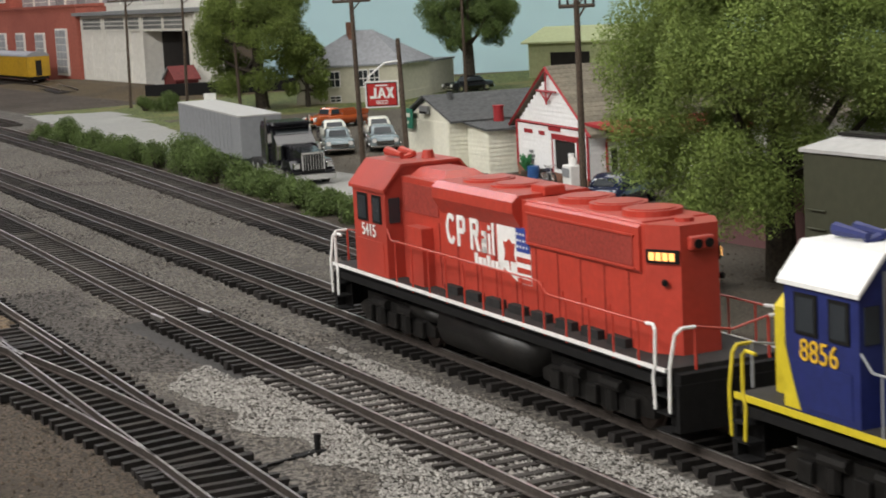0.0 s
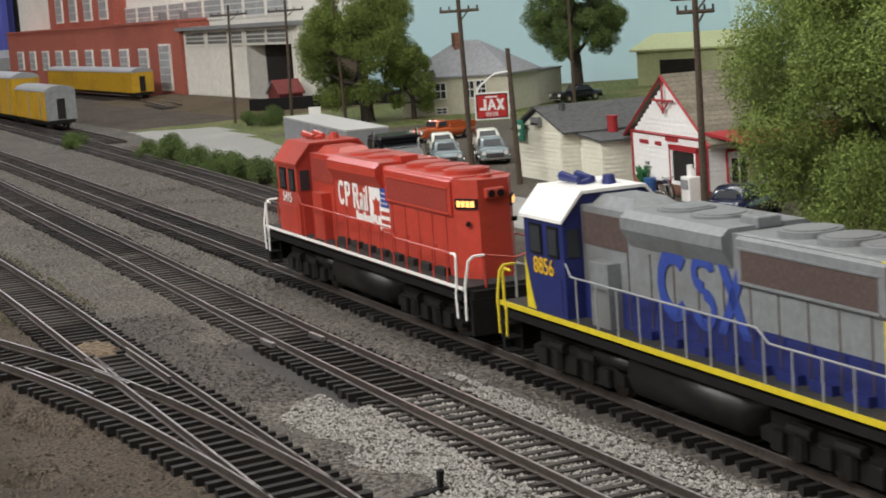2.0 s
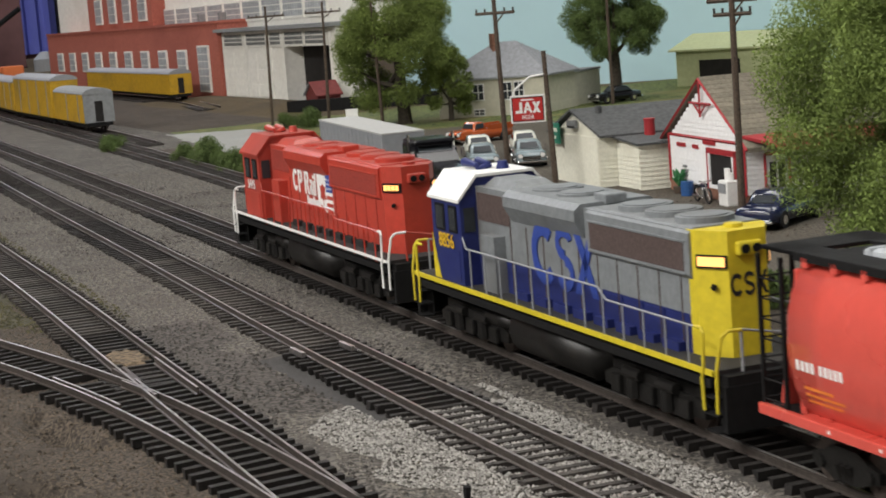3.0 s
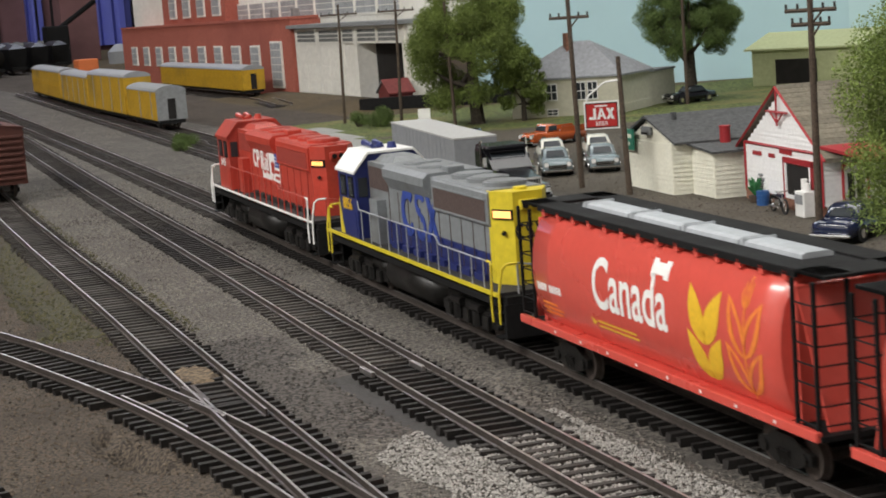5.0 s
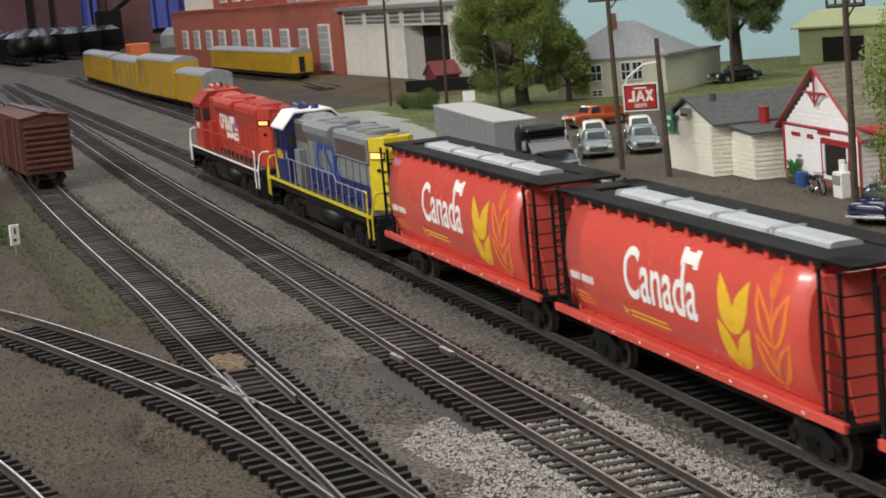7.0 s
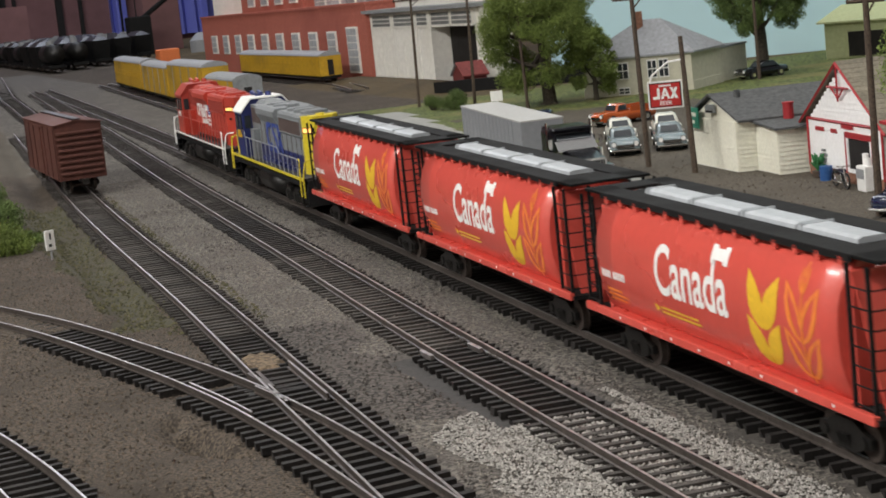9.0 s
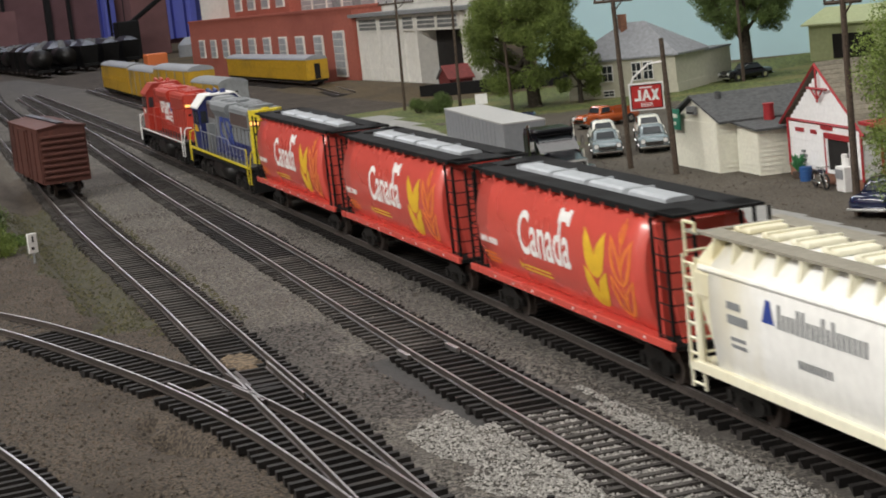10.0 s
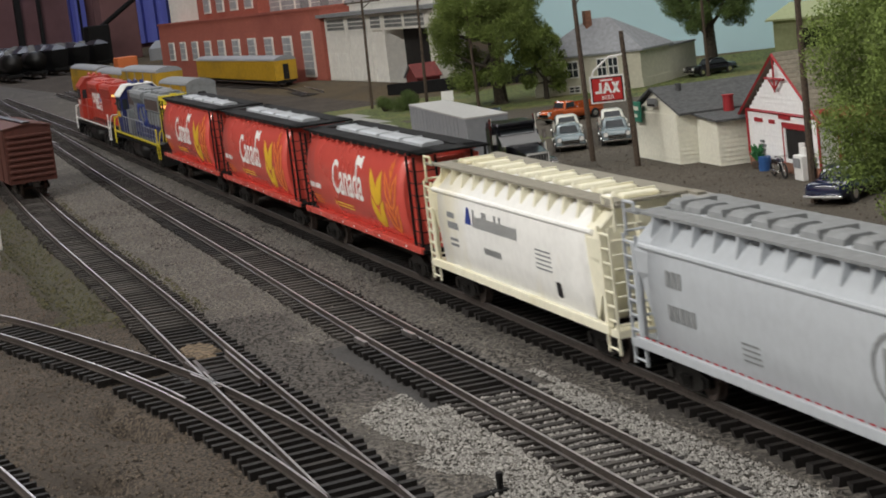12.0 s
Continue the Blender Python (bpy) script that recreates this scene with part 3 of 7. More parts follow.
dirt_patch()


def stones(name, n, test, rmin, rmax, material, label, area, seed, lift=0.0):
    """Loose stones over the ground in one mesh: irregular eight-faced pebbles."""
    rng = np.random.default_rng(seed)
    verts, faces = [], []
    base = np.array([(1, 0, 0), (-1, 0, 0), (0, 1, 0), (0, -1, 0), (0, 0, 1), (0, 0, -0.5)])
    tri = [(0, 2, 4), (2, 1, 4), (1, 3, 4), (3, 0, 4), (2, 0, 5), (1, 2, 5), (3, 1, 5), (0, 3, 5)]
    x0, x1, y0, y1, lean = area
    made = 0
    while made < n:
        v = rng.random() ** lean
        y = y0 + (y1 - y0) * v
        x = x0 + (x1 - x0) * rng.random()
        if not test(x, y):
            made += 0.15
            continue
        r = rmin + (rmax - rmin) * rng.random() ** 2
        a = rng.random() * 6.283
        q = base * (r * (0.7 + 0.6 * rng.random((6, 1))))
        c, s = math.cos(a), math.sin(a)
        px, py = q[:, 0] * c - q[:, 1] * s, q[:, 0] * s + q[:, 1] * c
        z = height_at(x, y) + r * 0.25 + lift
        k = len(verts)
        verts += [((x + px[i]) * U, (y + py[i]) * U, (z + q[i, 2] * 0.8) * U) for i in range(6)]
        faces += [(k + a_, k + b_, k + c_) for a_, b_, c_ in tri]
        made += 1
    me = bpy.data.meshes.new(name)
    me.from_pydata(verts, [], faces)
    me.materials.append(M[material])
    tagged(new(name, me), label, "gravel", kind="stuff")


def near_rail(x, y):
    for p in (PATH_A, PATH_B, PATH_C, PATH_D):
        if abs(abs(x - p(y)) - 0.87) < 0.15:
            return True
    return False


def is_ballast(x, y):
    return kind_at(x, y) in ("ballast", "cinder") and not near_rail(x, y) and not (abs(x - PATH_B(y)) < 1.65 and y < 14)


def is_pale(x, y):
    return is_ballast(x, y) and y < -7.5 + wob(x, y, 0.5, 2.5) and -2.9 + wob(x, y, 0.6, 1.5) < x < 3.2


stones("ballast_gravel", 56000, lambda x, y: is_ballast(x, y) and kind_at(x, y) != "cinder" and not is_pale(x, y), 0.024, 0.062, "stone", "loose grey ballast stones between the tracks", (-3.6, 19, -24, 75, 1.7), 1)
# A patch of paler stones at the near end of the middle track.
stones("pale_gravel", 21000, is_pale, 0.026, 0.066, "palestone", "pale ballast stones over the ties", (-4, 4, -26, -4, 1.0), 2, 0.03)
stones("dark_gravel", 9000, lambda x, y: is_ballast(x, y) and (kind_at(x, y) == "cinder" or wob(x, y, 0.2) > 0.15), 0.035, 0.08, "darkstone", "dark cinders between the ballast stones", (-4, 18, -24, 60, 1.5), 3)
stones("brown_gravel", 14000, lambda x, y: kind_at(x, y) == "dirt" and x < 0, 0.03, 0.07, "brownstone", "brown dirt grit beside the turnout", (-17, -5, -22, 40, 1.4), 4)
stones("brown_gravel", 5000, lambda x, y: kind_at(x, y) in ("dirt", "lot") and x > 8, 0.03, 0.08, "brownstone", "brown dirt grit of the lot", (12, 45, -10, 75, 1.2), 6)


stones("weed_tufts", 9000, lambda x, y: kind_at(x, y) == "ditch" or (abs(abs(x - PATH_D(y)) - 1.6) < 0.5 and y > 12), 0.03, 0.10, "weed", "dry olive weeds in the ditch and along the yard track", (-12, 2, 8, 66, 1.2), 7)


# ---------------- the train ----------------
def axle(parent, y, r=0.52):
    """A wheelset; turned later by motions()."""
    bm = B()
    for s in (-1, 1):
        rod(bm, (s * 0.78, 0, 0), (s * 0.98, 0, 0), r, 20)
        rod(bm, (s * 0.72, 0, 0), (s * 0.78, 0, 0), r * 1.12, 20)
        for k in range(4):
            a = k * math.pi / 2
            rod(bm, (s * 0.985, 0.25 * math.cos(a), 0.25 * math.sin(a)), (s * 1.0, 0.25 * math.cos(a), 0.25 * math.sin(a)), 0.07, 6)
    rod(bm, (-1.1, 0, 0), (1.1, 0, 0), 0.13, 8)
    w = part("wheelset", bm, "wheel", parent, at=P(0, y, r))
    WHEELS.append((w, y, r))
    return w


WHEELS = []


def freight_truck(car, y):
    """A two-axle truck: side frames, bolster, springs and wheels."""
    bm = B()
    for s in (-1, 1):
        x0, x1 = sorted((s * 1.05, s * 1.2))
        prism_x(bm, [(y + a, z) for a, z in ((-1.35, 0.42), (-1.35, 0.68), (-0.9, 0.78), (-0.5, 0.98), (0.5, 0.98), (0.9, 0.78), (1.35, 0.68), (1.35, 0.42), (0.95, 0.36), (0.5, 0.18), (-0.5, 0.18), (-0.95, 0.36))], x0, x1)
        for a in (-1.0, 1.0):
            rod(bm, (s * 1.2, y + a, 0.52), (s * 1.27, y + a, 0.52), 0.17, 10)
        for a in (-0.22, 0, 0.22):
            rod(bm, (s * 1.13, y + a, 0.25), (s * 1.25, y + a, 0.62), 0.09, 6)
    box(bm, -1.1, 1.1, y - 0.25, y + 0.25, 0.5, 0.95)
    part("truck", bm, "grime", car)
    axle(car, y - 1.0)
    axle(car, y + 1.0)


def coupler(car, y, s):
    bm = bx(-0.16, 0.16, min(y, y + s * 1.0), max(y, y + s * 1.0), 0.78, 1.0)
    box(bm, -0.22, 0.22, y + s * 0.75, y + s * 1.15, 0.72, 1.05, 0.05)
    part("coupler", bm, "grime", car)


def slab_text(text, h, y, z, xs, m, car, squeeze=1.0, name="lettering"):
    return part(name, on_left_side(letters(text, h), y, z, xs, squeeze), m, car)


def shapes_on_side(polys, y, z, xs, m, car, name="emblem"):
    """Plain shapes, outlines in (right, up), on the side that faces -x."""
    for poly in polys:
        bm = loft(B(), [[(a, -0.012, b) for a, b in poly], [(a, 0.012, b) for a, b in poly]])
        ob = part(name, on_left_side(bm, y, z, xs), m, car)
    return ob


def bar(a0, a1, b0, b1, lean=0.0):
    return [(a0, b0), (a1, b0), (a1 + lean, b1), (a0 + lean, b1)]


def open_ring(cx, cz, rx, rz, w, a0, a1, n=14):
    out, inn = [], []
    for k in range(n + 1):
        a = math.radians(a0 + (a1 - a0) * k / n)
        out.append((cx + rx * math.cos(a), cz + rz * math.sin(a)))
        inn.append((cx + (rx - w) * math.cos(a), cz + (rz - w) * math.sin(a)))
    if a1 - a0 >= 360:
        h = n // 2
        return [out[:h + 1] + inn[:h + 1][::-1], out[h:] + inn[h:][::-1]]
    return [out + inn[::-1]]


def locomotive(scheme):
    """A six-axle hood locomotive; +y is its front, the cab end."""
    red = scheme == "red"
    body, low = ("red", "red") if red else ("cgrey", "cblue")
    stripe, cabc, roofc, rails = ("white", "red", "red", "red") if red else ("cyellow", "cblue", "white", "silver")
    endc = "red" if red else "cyellow"
    g = thing("locomotive", 0, 0, 0, 0, "weathered red six-axle diesel locomotive with white lettering" if red else
              "grey and blue diesel locomotive with yellow ends and white cab roof", "locomotive")
    part("underframe", bx(-1.5, 1.5, -10.9, 10.9, 1.35, 1.62), "black", g)
    part("walkway", bx(-1.72, 1.72, -10.6, 10.6, 1.60, 1.74), "deck", g)
    for s in (-1, 1):
        part("side_sill", bx(min(s * 1.70, s * 1.76), max(s * 1.70, s * 1.76), -10.6, 10.6, 1.66 if red else 1.61, 1.755), stripe, g)
        part("frame_side", bx(min(s * 1.55, s * 1.72), max(s * 1.55, s * 1.72), -10.4, 10.4, 1.28, 1.50), "black", g)
    # fuel tank with rounded flanks
    tank = [(-1.5, 0.62), (-1.32, 0.40), (1.32, 0.40), (1.5, 0.62), (1.62, 1.0), (1.5, 1.5), (-1.5, 1.5), (-1.62, 1.0)]
    part("fuel_tank", soft_edges(prism(B(), tank, -3.0, 2.7), 0.10), "grime", g, smooth=True)
    part("air_tank", rod(B(), (-1.25, 2.9, 1.15), (-1.25, 5.0, 1.15), 0.24, 12), "grime", g, smooth=True)
    # three-axle trucks
    for y in (-6.4, 6.4):
        bm = B()
        for s in (-1, 1):
            x0, x1 = sorted((s * 1.12, s * 1.32))
            prism_x(bm, [(y + a, z) for a, z in ((-2.9, 0.45), (-2.9, 0.75), (-2.4, 0.95), (-0.6, 0.95), (-0.4, 1.12), (0.4, 1.12), (0.6, 0.95), (2.4, 0.95), (2.9, 0.75), (2.9, 0.45), (2.3, 0.42), (1.6, 0.28), (0.5, 0.3), (-0.5, 0.3), (-1.6, 0.28), (-2.3, 0.42))], x0, x1)
            for a in (-2.0, 0.0, 2.0):
                box(bm, min(s * 1.3, s * 1.48), max(s * 1.3, s * 1.48), y + a - 0.26, y + a + 0.26, 0.34, 0.86, 0.04)
            for a in (-1.0, 1.0):
                rod(bm, (s * 1.38, y + a, 0.35), (s * 1.38, y + a, 0.9), 0.2, 8)
                rod(bm, (s * 1.4, y + a - 0.55, 1.02), (s * 1.4, y + a + 0.45, 1.02), 0.16, 8)
        box(bm, -1.2, 1.2, y - 2.6, y + 2.6, 0.6, 1.2)
        part("truck", bm, "grime", g)
        for a in (-2.0, 0.0, 2.0):
            axle(g, y + a, 0.55)
    # pilots, steps, couplers
    for s in (-1, 1):
        part("pilot", bx(-1.6, 1.6, min(s * 10.75, s * 10.95), max(s * 10.75, s * 10.95), 0.45, 1.62), "black", g)
        coupler(g, s * 10.9, s)
        for q in (-1, 1):
            bm = B()
            for k, z in enumerate((0.42, 0.85, 1.28)):
                box(bm, min(q * 1.3, q * 1.74), max(q * 1.3, q * 1.74), min(s * 10.1, s * 10.75), max(s * 10.1, s * 10.75), z, z + 0.05)
            box(bm, min(q * 1.28, q * 1.32), max(q * 1.28, q * 1.32), min(s * 10.1, s * 10.75), max(s * 10.1, s * 10.75), 0.4, 1.6)
            part("step_well", bm, "black", g)
    # long hood
    end = [(-1.02, -8.7), (-0.55, -9.55), (0.55, -9.55), (1.02, -8.7)]
    hood = [(-1.02, 6.2)] + end + [(1.02, 6.2)]
    if red:
        part("long_hood", soft_edges(prism_z(B(), hood, 1.74, 4.98), 0.07), body, g)
    else:
        part("lower_hood", prism_z(B(), [(-1.02, 6.2), (-1.02, -8.3), (1.02, -8.3), (1.02, 6.2)], 1.74, 2.75), low, g)
        part("long_hood", soft_edges(prism_z(B(), [(-1.02, 6.2), (-1.02, -8.3), (1.02, -8.3), (1.02, 6.2)], 2.75, 4.98), 0.05), body, g)
        part("hood_end", soft_edges(prism_z(B(), [(-1.03, -8.3)] + end + [(1.03, -8.3)], 1.74, 4.985), 0.05), endc, g)
    # radiator section, flared intake, brake flare, roof hatches
    part("radiator_section", soft_edges(prism(B(), [(-1.03, 3.7), (-1.10, 3.8), (-1.10, 4.88), (-0.95, 5.02), (0.95, 5.02), (1.10, 4.88), (1.10, 3.8), (1.03, 3.7)], -8.5, -2.4), 0.04), body, g)
    part("dynamic_brake", soft_edges(prism(B(), [(-1.03, 4.1), (-1.32, 4.6), (-1.32, 4.92), (-1.1, 5.1), (1.1, 5.1), (1.32, 4.92), (1.32, 4.6), (1.03, 4.1)], -2.1, 3.2), 0.06), body, g)
    for s in (-1, 1):
        part("radiator_grille", bx(min(s * 1.10, s * 1.12), max(s * 1.10, s * 1.12), -8.2, -2.6, 3.88, 4.62), "redgrille" if red else "grille", g)
        part("intake_grille", bx(min(s * 1.02, s * 1.05), max(s * 1.02, s * 1.05), 3.4, 6.0, 3.9, 4.8), "redgrille" if red else "grille", g)
        for zz in (3.80, 4.64):
            part("drip_strip", bx(min(s * 1.10, s * 1.15), max(s * 1.10, s * 1.15), -8.3, -2.5, zz, zz + 0.05), body, g)
        part("blower_housing", soft_edges(prism_z(B(), [(s * 1.0, 3.9), (s * 1.42, 3.9), (s * 1.42, 5.0), (s * 1.0, 5.0)], 1.74, 3.55), 0.12, 3), body if red else "cgrey", g)
        for k in range(9):
            part("engine_door", bx(min(s * 1.02, s * 1.035), max(s * 1.02, s * 1.035), -7.8 + k * 1.25, -6.65 + k * 1.25, 1.85, 3.75 if red else 2.68), low, g)
        for k in range(10):
            part("hood_seam", bx(min(s * 1.02, s * 1.045), max(s * 1.02, s * 1.045), -7.86 + k * 1.25, -7.82 + k * 1.25, 1.8, 3.75 if red else 4.0), "redgrille" if red else "grille", g)
        for k in range(9):
            part("door_latch", bx(min(s * 1.03, s * 1.07), max(s * 1.03, s * 1.07), -6.85 + k * 1.25, -6.77 + k * 1.25, 2.55, 2.72), low, g)
        for k in range(8):
            part("step_box", bx(min(s * 1.035, s * 1.25), max(s * 1.035, s * 1.25), -7.9 + k * 1.4, -7.0 + k * 1.4, 1.74, 1.98), "deck" if red else "cblue", g)
    for y in (-7.4, -5.7, -4.0, 0.1, 1.9):
        f = part("fan_housing", rod(B(), (0, y, 5.0), (0, y, 5.17), 0.78, 24), body, g, smooth=False)
        part("fan_grille", rod(B(), (0, y, 5.17), (0, y, 5.20), 0.64, 20), body if red else "cgrey", f)
    part("exhaust_stack", bx(-0.35, 0.35, -2.2, -1.4, 5.0, 5.3, 0.05), body, g)
    part("inertial_hatch", soft_edges(loft(B(), [[(-0.75, 3.5, 4.98), (0.75, 3.5, 4.98), (0.75, 6.0, 4.98), (-0.75, 6.0, 4.98)], [(-0.5, 3.9, 5.25), (0.5, 3.9, 5.25), (0.5, 5.7, 5.25), (-0.5, 5.7, 5.25)]]), 0.03), body, g)
    # cab with angled roof
    cab = [(-1.62, 1.74), (-1.62, 4.55), (-1.0, 5.28), (1.0, 5.28), (1.62, 4.55), (1.62, 1.74)]
    part("cab", soft_edges(prism(B(), cab, 6.15, 8.75), 0.05), cabc, g)
    roof = [(-1.70, 4.48), (-1.70, 4.58), (-1.03, 5.36), (1.03, 5.36), (1.70, 4.58), (1.70, 4.48), (1.0, 5.27), (-1.0, 5.27)]
    part("cab_roof", prism(B(), roof, 6.05, 8.9), roofc, g)
    for s in (-1, 1):
        for y0, y1 in ((6.45, 7.15), (7.55, 8.35)):
            f = part("side_window", bx(min(s * 1.62, s * 1.66), max(s * 1.62, s * 1.66), y0, y1, 3.45, 4.35), "black", g)
            part("pane", bx(min(s * 1.655, s * 1.675), max(s * 1.655, s * 1.675), y0 + 0.09, y1 - 0.09, 3.53, 4.27), "glass", f)
        part("cab_door_panel", bx(min(s * 1.62, s * 1.64), max(s * 1.62, s * 1.64), 6.4, 8.5, 1.85, 2.85, 0.01), cabc, g)
    for s in (-1, 1):
        part("rear_window", bx(min(s * 1.12, s * 1.5), max(s * 1.12, s * 1.5), 6.11, 6.16, 3.5, 4.3), "glass", g)
        part("windshield", bx(min(s * 0.5, s * 1.45), max(s * 0.5, s * 1.45), 8.74, 8.79, 3.5, 4.35), "glass", g)
    nose = [(-0.95, 1.74), (-0.95, 3.7), (-0.7, 3.95), (0.7, 3.95), (0.95, 3.7), (0.95, 1.74)]
    part("short_hood", soft_edges(prism(B(), nose, 8.7, 10.1), 0.08), "red" if red else "cyellow", g)
    if not red:
        part("yellow_panel", prism_x(B(), [(8.75, 1.76), (9.6, 1.76), (9.6, 4.3), (8.95, 3.5), (8.75, 2.6)], -1.0, 1.0), "cyellow", g)
    if not red:
        for s in (-1, 1):
            part("cab_flash", prism_x(B(), [(8.2, 1.78), (8.78, 1.78), (8.78, 3.3), (8.55, 2.6)], *sorted((s * 1.63, s * 1.655))), "cyellow", g)
    # roof details
    part("horn", rod(rod(rod(B(), (-0.4, 7.4, 5.5), (-0.4, 8.5, 5.55), 0.08, 8, 0.16), (0, 7.3, 5.52), (0, 8.3, 5.55), 0.08, 8, 0.15), (-0.4, 7.5, 5.36), (0.1, 7.4, 5.5), 0.1, 6), "red" if red else "cblue", g)
    part("beacon", rod(B(), (0.35, 7.0, 5.36), (0.35, 7.0, 5.62), 0.22, 12, 0.16), "red" if red else "cblue", g)
    part("sand_filler", rod(B(), (0, -8.9, 4.98), (0, -8.9, 5.08), 0.25, 10), body if red else "cyellow", g)
    # rear end lamps and number boards on the angled corners
    for s in (-1, 1):
        n = Vector((s * 0.85, -0.47, 0)).normalized()
        t = Vector((n.y * -1, n.x, 0))
        c = Vector((s * 0.785, -9.125, 4.2))
        bm = B()
        loft(bm, [[c + t * a + n * d + Vector((0, 0, b)) for a, b in ((-0.46, -0.17), (0.46, -0.17), (0.46, 0.17), (-0.46, 0.17))] for d in (-0.02, 0.06)])
        f = part("number_board", bm, "black", g)
        bm = B()
        loft(bm, [[c + t * a + n * d + Vector((0, 0, b)) for a, b in ((-0.40, -0.12), (0.40, -0.12), (0.40, 0.12), (-0.40, 0.12))] for d in (0.05, 0.075)])
        if not red:
            part("lit_panel", bm, "glow", f)
        else:
            bm.free()
            for k in range(4):
                bm = B()
                a0 = -0.36 + k * 0.19
                loft(bm, [[c + t * a + n * d + Vector((0, 0, b)) for a, b in ((a0, -0.10), (a0 + 0.14, -0.10), (a0 + 0.14, 0.10), (a0, 0.10))] for d in (0.07, 0.09)])
                part("digit_bar", bm, "glow", f)
        part("class_light", rod(B(), (s * 0.7, -9.0, 3.55), (s * 0.86, -9.28, 3.55), 0.08, 8), "black", g)
    h = part("headlight_housing", soft_edges(bx(-0.35, 0.35, -9.75, -9.5, 4.35, 4.7), 0.06), endc, g)
    for s in (-1, 1):
        part("headlight_lens", rod(B(), (s * 0.16, -9.74, 4.52), (s * 0.16, -9.79, 4.52), 0.12, 12), "black", h)
    # handrails: each stanchion, then the rail
    post = mesh_from(rod(B(), (0, 0, 1.6), (0, 0, 3.05), 0.03, 5), "stanchion")
    post.materials.append(M[rails])
    short = mesh_from(rod(B(), (0, 0, 1.6), (0, 0, 2.75), 0.03, 5), "stanchion")
    short.materials.append(M[rails])
    for s in (-1, 1):
        for k in range(13):
            y = 5.3 - k * 1.22
            part("stanchion", post if y > -4.5 else short, None, g, at=P(s * 1.72, y, 0))
        pts = [(s * 1.62, 6.1, 3.35), (s * 1.72, 5.6, 3.05), (s * 1.72, -4.2, 3.05), (s * 1.72, -4.7, 2.75), (s * 1.72, -9.7, 2.75)]
        part("handrail", pipe(B(), pts, 0.03), rails, g)
        steps = "white" if red else "cyellow"
        for e in (-1, 1):
            pts = [(s * 1.72, e * 9.75, 2.75), (s * 1.74, e * 10.1, 2.78), (s * 1.76, e * 10.22, 2.65), (s * 1.78, e * 10.2, 1.8), (s * 1.78, e * 10.1, 1.5), (s * 1.78, e * 10.15, 0.7)]
            part("step_rail", pipe(B(), pts, 0.045), steps, g)
            pts = [(s * 1.05, e * 10.9, 2.75), (s * 1.45, e * 10.9, 2.75), (s * 1.6, e * 10.85, 2.6), (s * 1.74, e * 10.8, 1.8), (s * 1.74, e * 10.75, 0.7)]
            part("step_rail", pipe(B(), pts, 0.045), steps, g)
            part("end_rail", pipe(B(), [(s * 1.05, e * 10.88, 2.75), (s * 1.05, e * 10.88, 1.7)], 0.04), rails, g)
    for e in (-1, 1):
        part("end_chain", pipe(B(), [(-1.05, e * 10.88, 2.75), (0, e * 10.88, 2.55), (1.05, e * 10.88, 2.75)], 0.03), rails, g)
    # lettering
    if red:
        slab_text("5415", 0.42, 7.5, 2.98, -1.655, "white", g)
        polys = open_ring(0.45, 0.6, 0.42, 0.6, 0.2, 40, 320) + [bar(1.0, 1.22, 0, 1.2), bar(1.22, 1.6, 1.0, 1.2), bar(1.22, 1.6, 0.5, 0.7), bar(1.5, 1.72, 0.6, 1.1)]
        polys += [bar(2.15, 2.37, 0, 1.2), bar(2.37, 2.8, 1.0, 1.2), bar(2.37, 2.8, 0.55, 0.75), bar(2.65, 2.87, 0.7, 1.1), [(2.45, 0.6), (2.68, 0.6), (2.95, 0), (2.7, 0)],
                  bar(3.08, 3.5, 0, 0.22), bar(3.08, 3.28, 0, 0.5), bar(3.12, 3.5, 0.62, 0.8), bar(3.32, 3.5, 0, 0.8), bar(3.08, 3.5, 0.36, 0.5), bar(3.65, 3.83, 0, 0.75), bar(3.65, 3.83, 0.88, 1.05), bar(3.97, 4.15, 0, 1.2)]
        shapes_on_side([[(a * 0.78, b * 0.80) for a, b in q] for q in polys], 2.9, 3.2, -1.045, "white", g)
        shapes_on_side([bar(2.0 + k * 0.27, 2.21 + k * 0.27, 0, 0.26 + 0.1 * (k in (0, 3))) for k in range(7)], 3.0, 2.78, -1.045, "white", g)
        # torn flag: white field, red leaf, blue canton and stripes
        fl = shapes_on_side([[(4.3, 0.1), (5.5, -0.35), (6.3, -0.35), (6.3, 1.25), (4.3, 1.2)]], 3.75, 2.95, -1.045, "white", g, "flag")
        shapes_on_side([[(5.05, 0.85), (5.25, 0.72), (5.42, 0.75), (5.32, 0.45), (5.42, 0.2), (5.1, 0.22), (5.05, -0.05), (5.0, 0.22), (4.7, 0.2), (4.78, 0.45), (4.68, 0.75), (4.85, 0.72)]], 3.75, 2.95, -1.06, "red", fl, "leaf")
        shapes_on_side([bar(5.5, 6.3, 0.55, 1.25)], 3.75, 2.95, -1.06, "bluelogo", fl, "canton")
        shapes_on_side([bar(5.5, 6.3, 0.25, 0.4), bar(5.5, 6.3, -0.05, 0.1), bar(5.5, 6.3, -0.33, -0.2)], 3.75, 2.95, -1.06, "red", fl, "stripe")
        shapes_on_side([bar(5.56 + 0.18 * i, 5.63 + 0.18 * i, 0.66 + 0.18 * j, 0.73 + 0.18 * j) for i in range(4) for j in range(3)], 3.75, 2.95, -1.07, "white", fl, "star_row")
    else:
        slab_text("8856", 0.5, 7.5, 2.9, -1.655, "yellow", g)
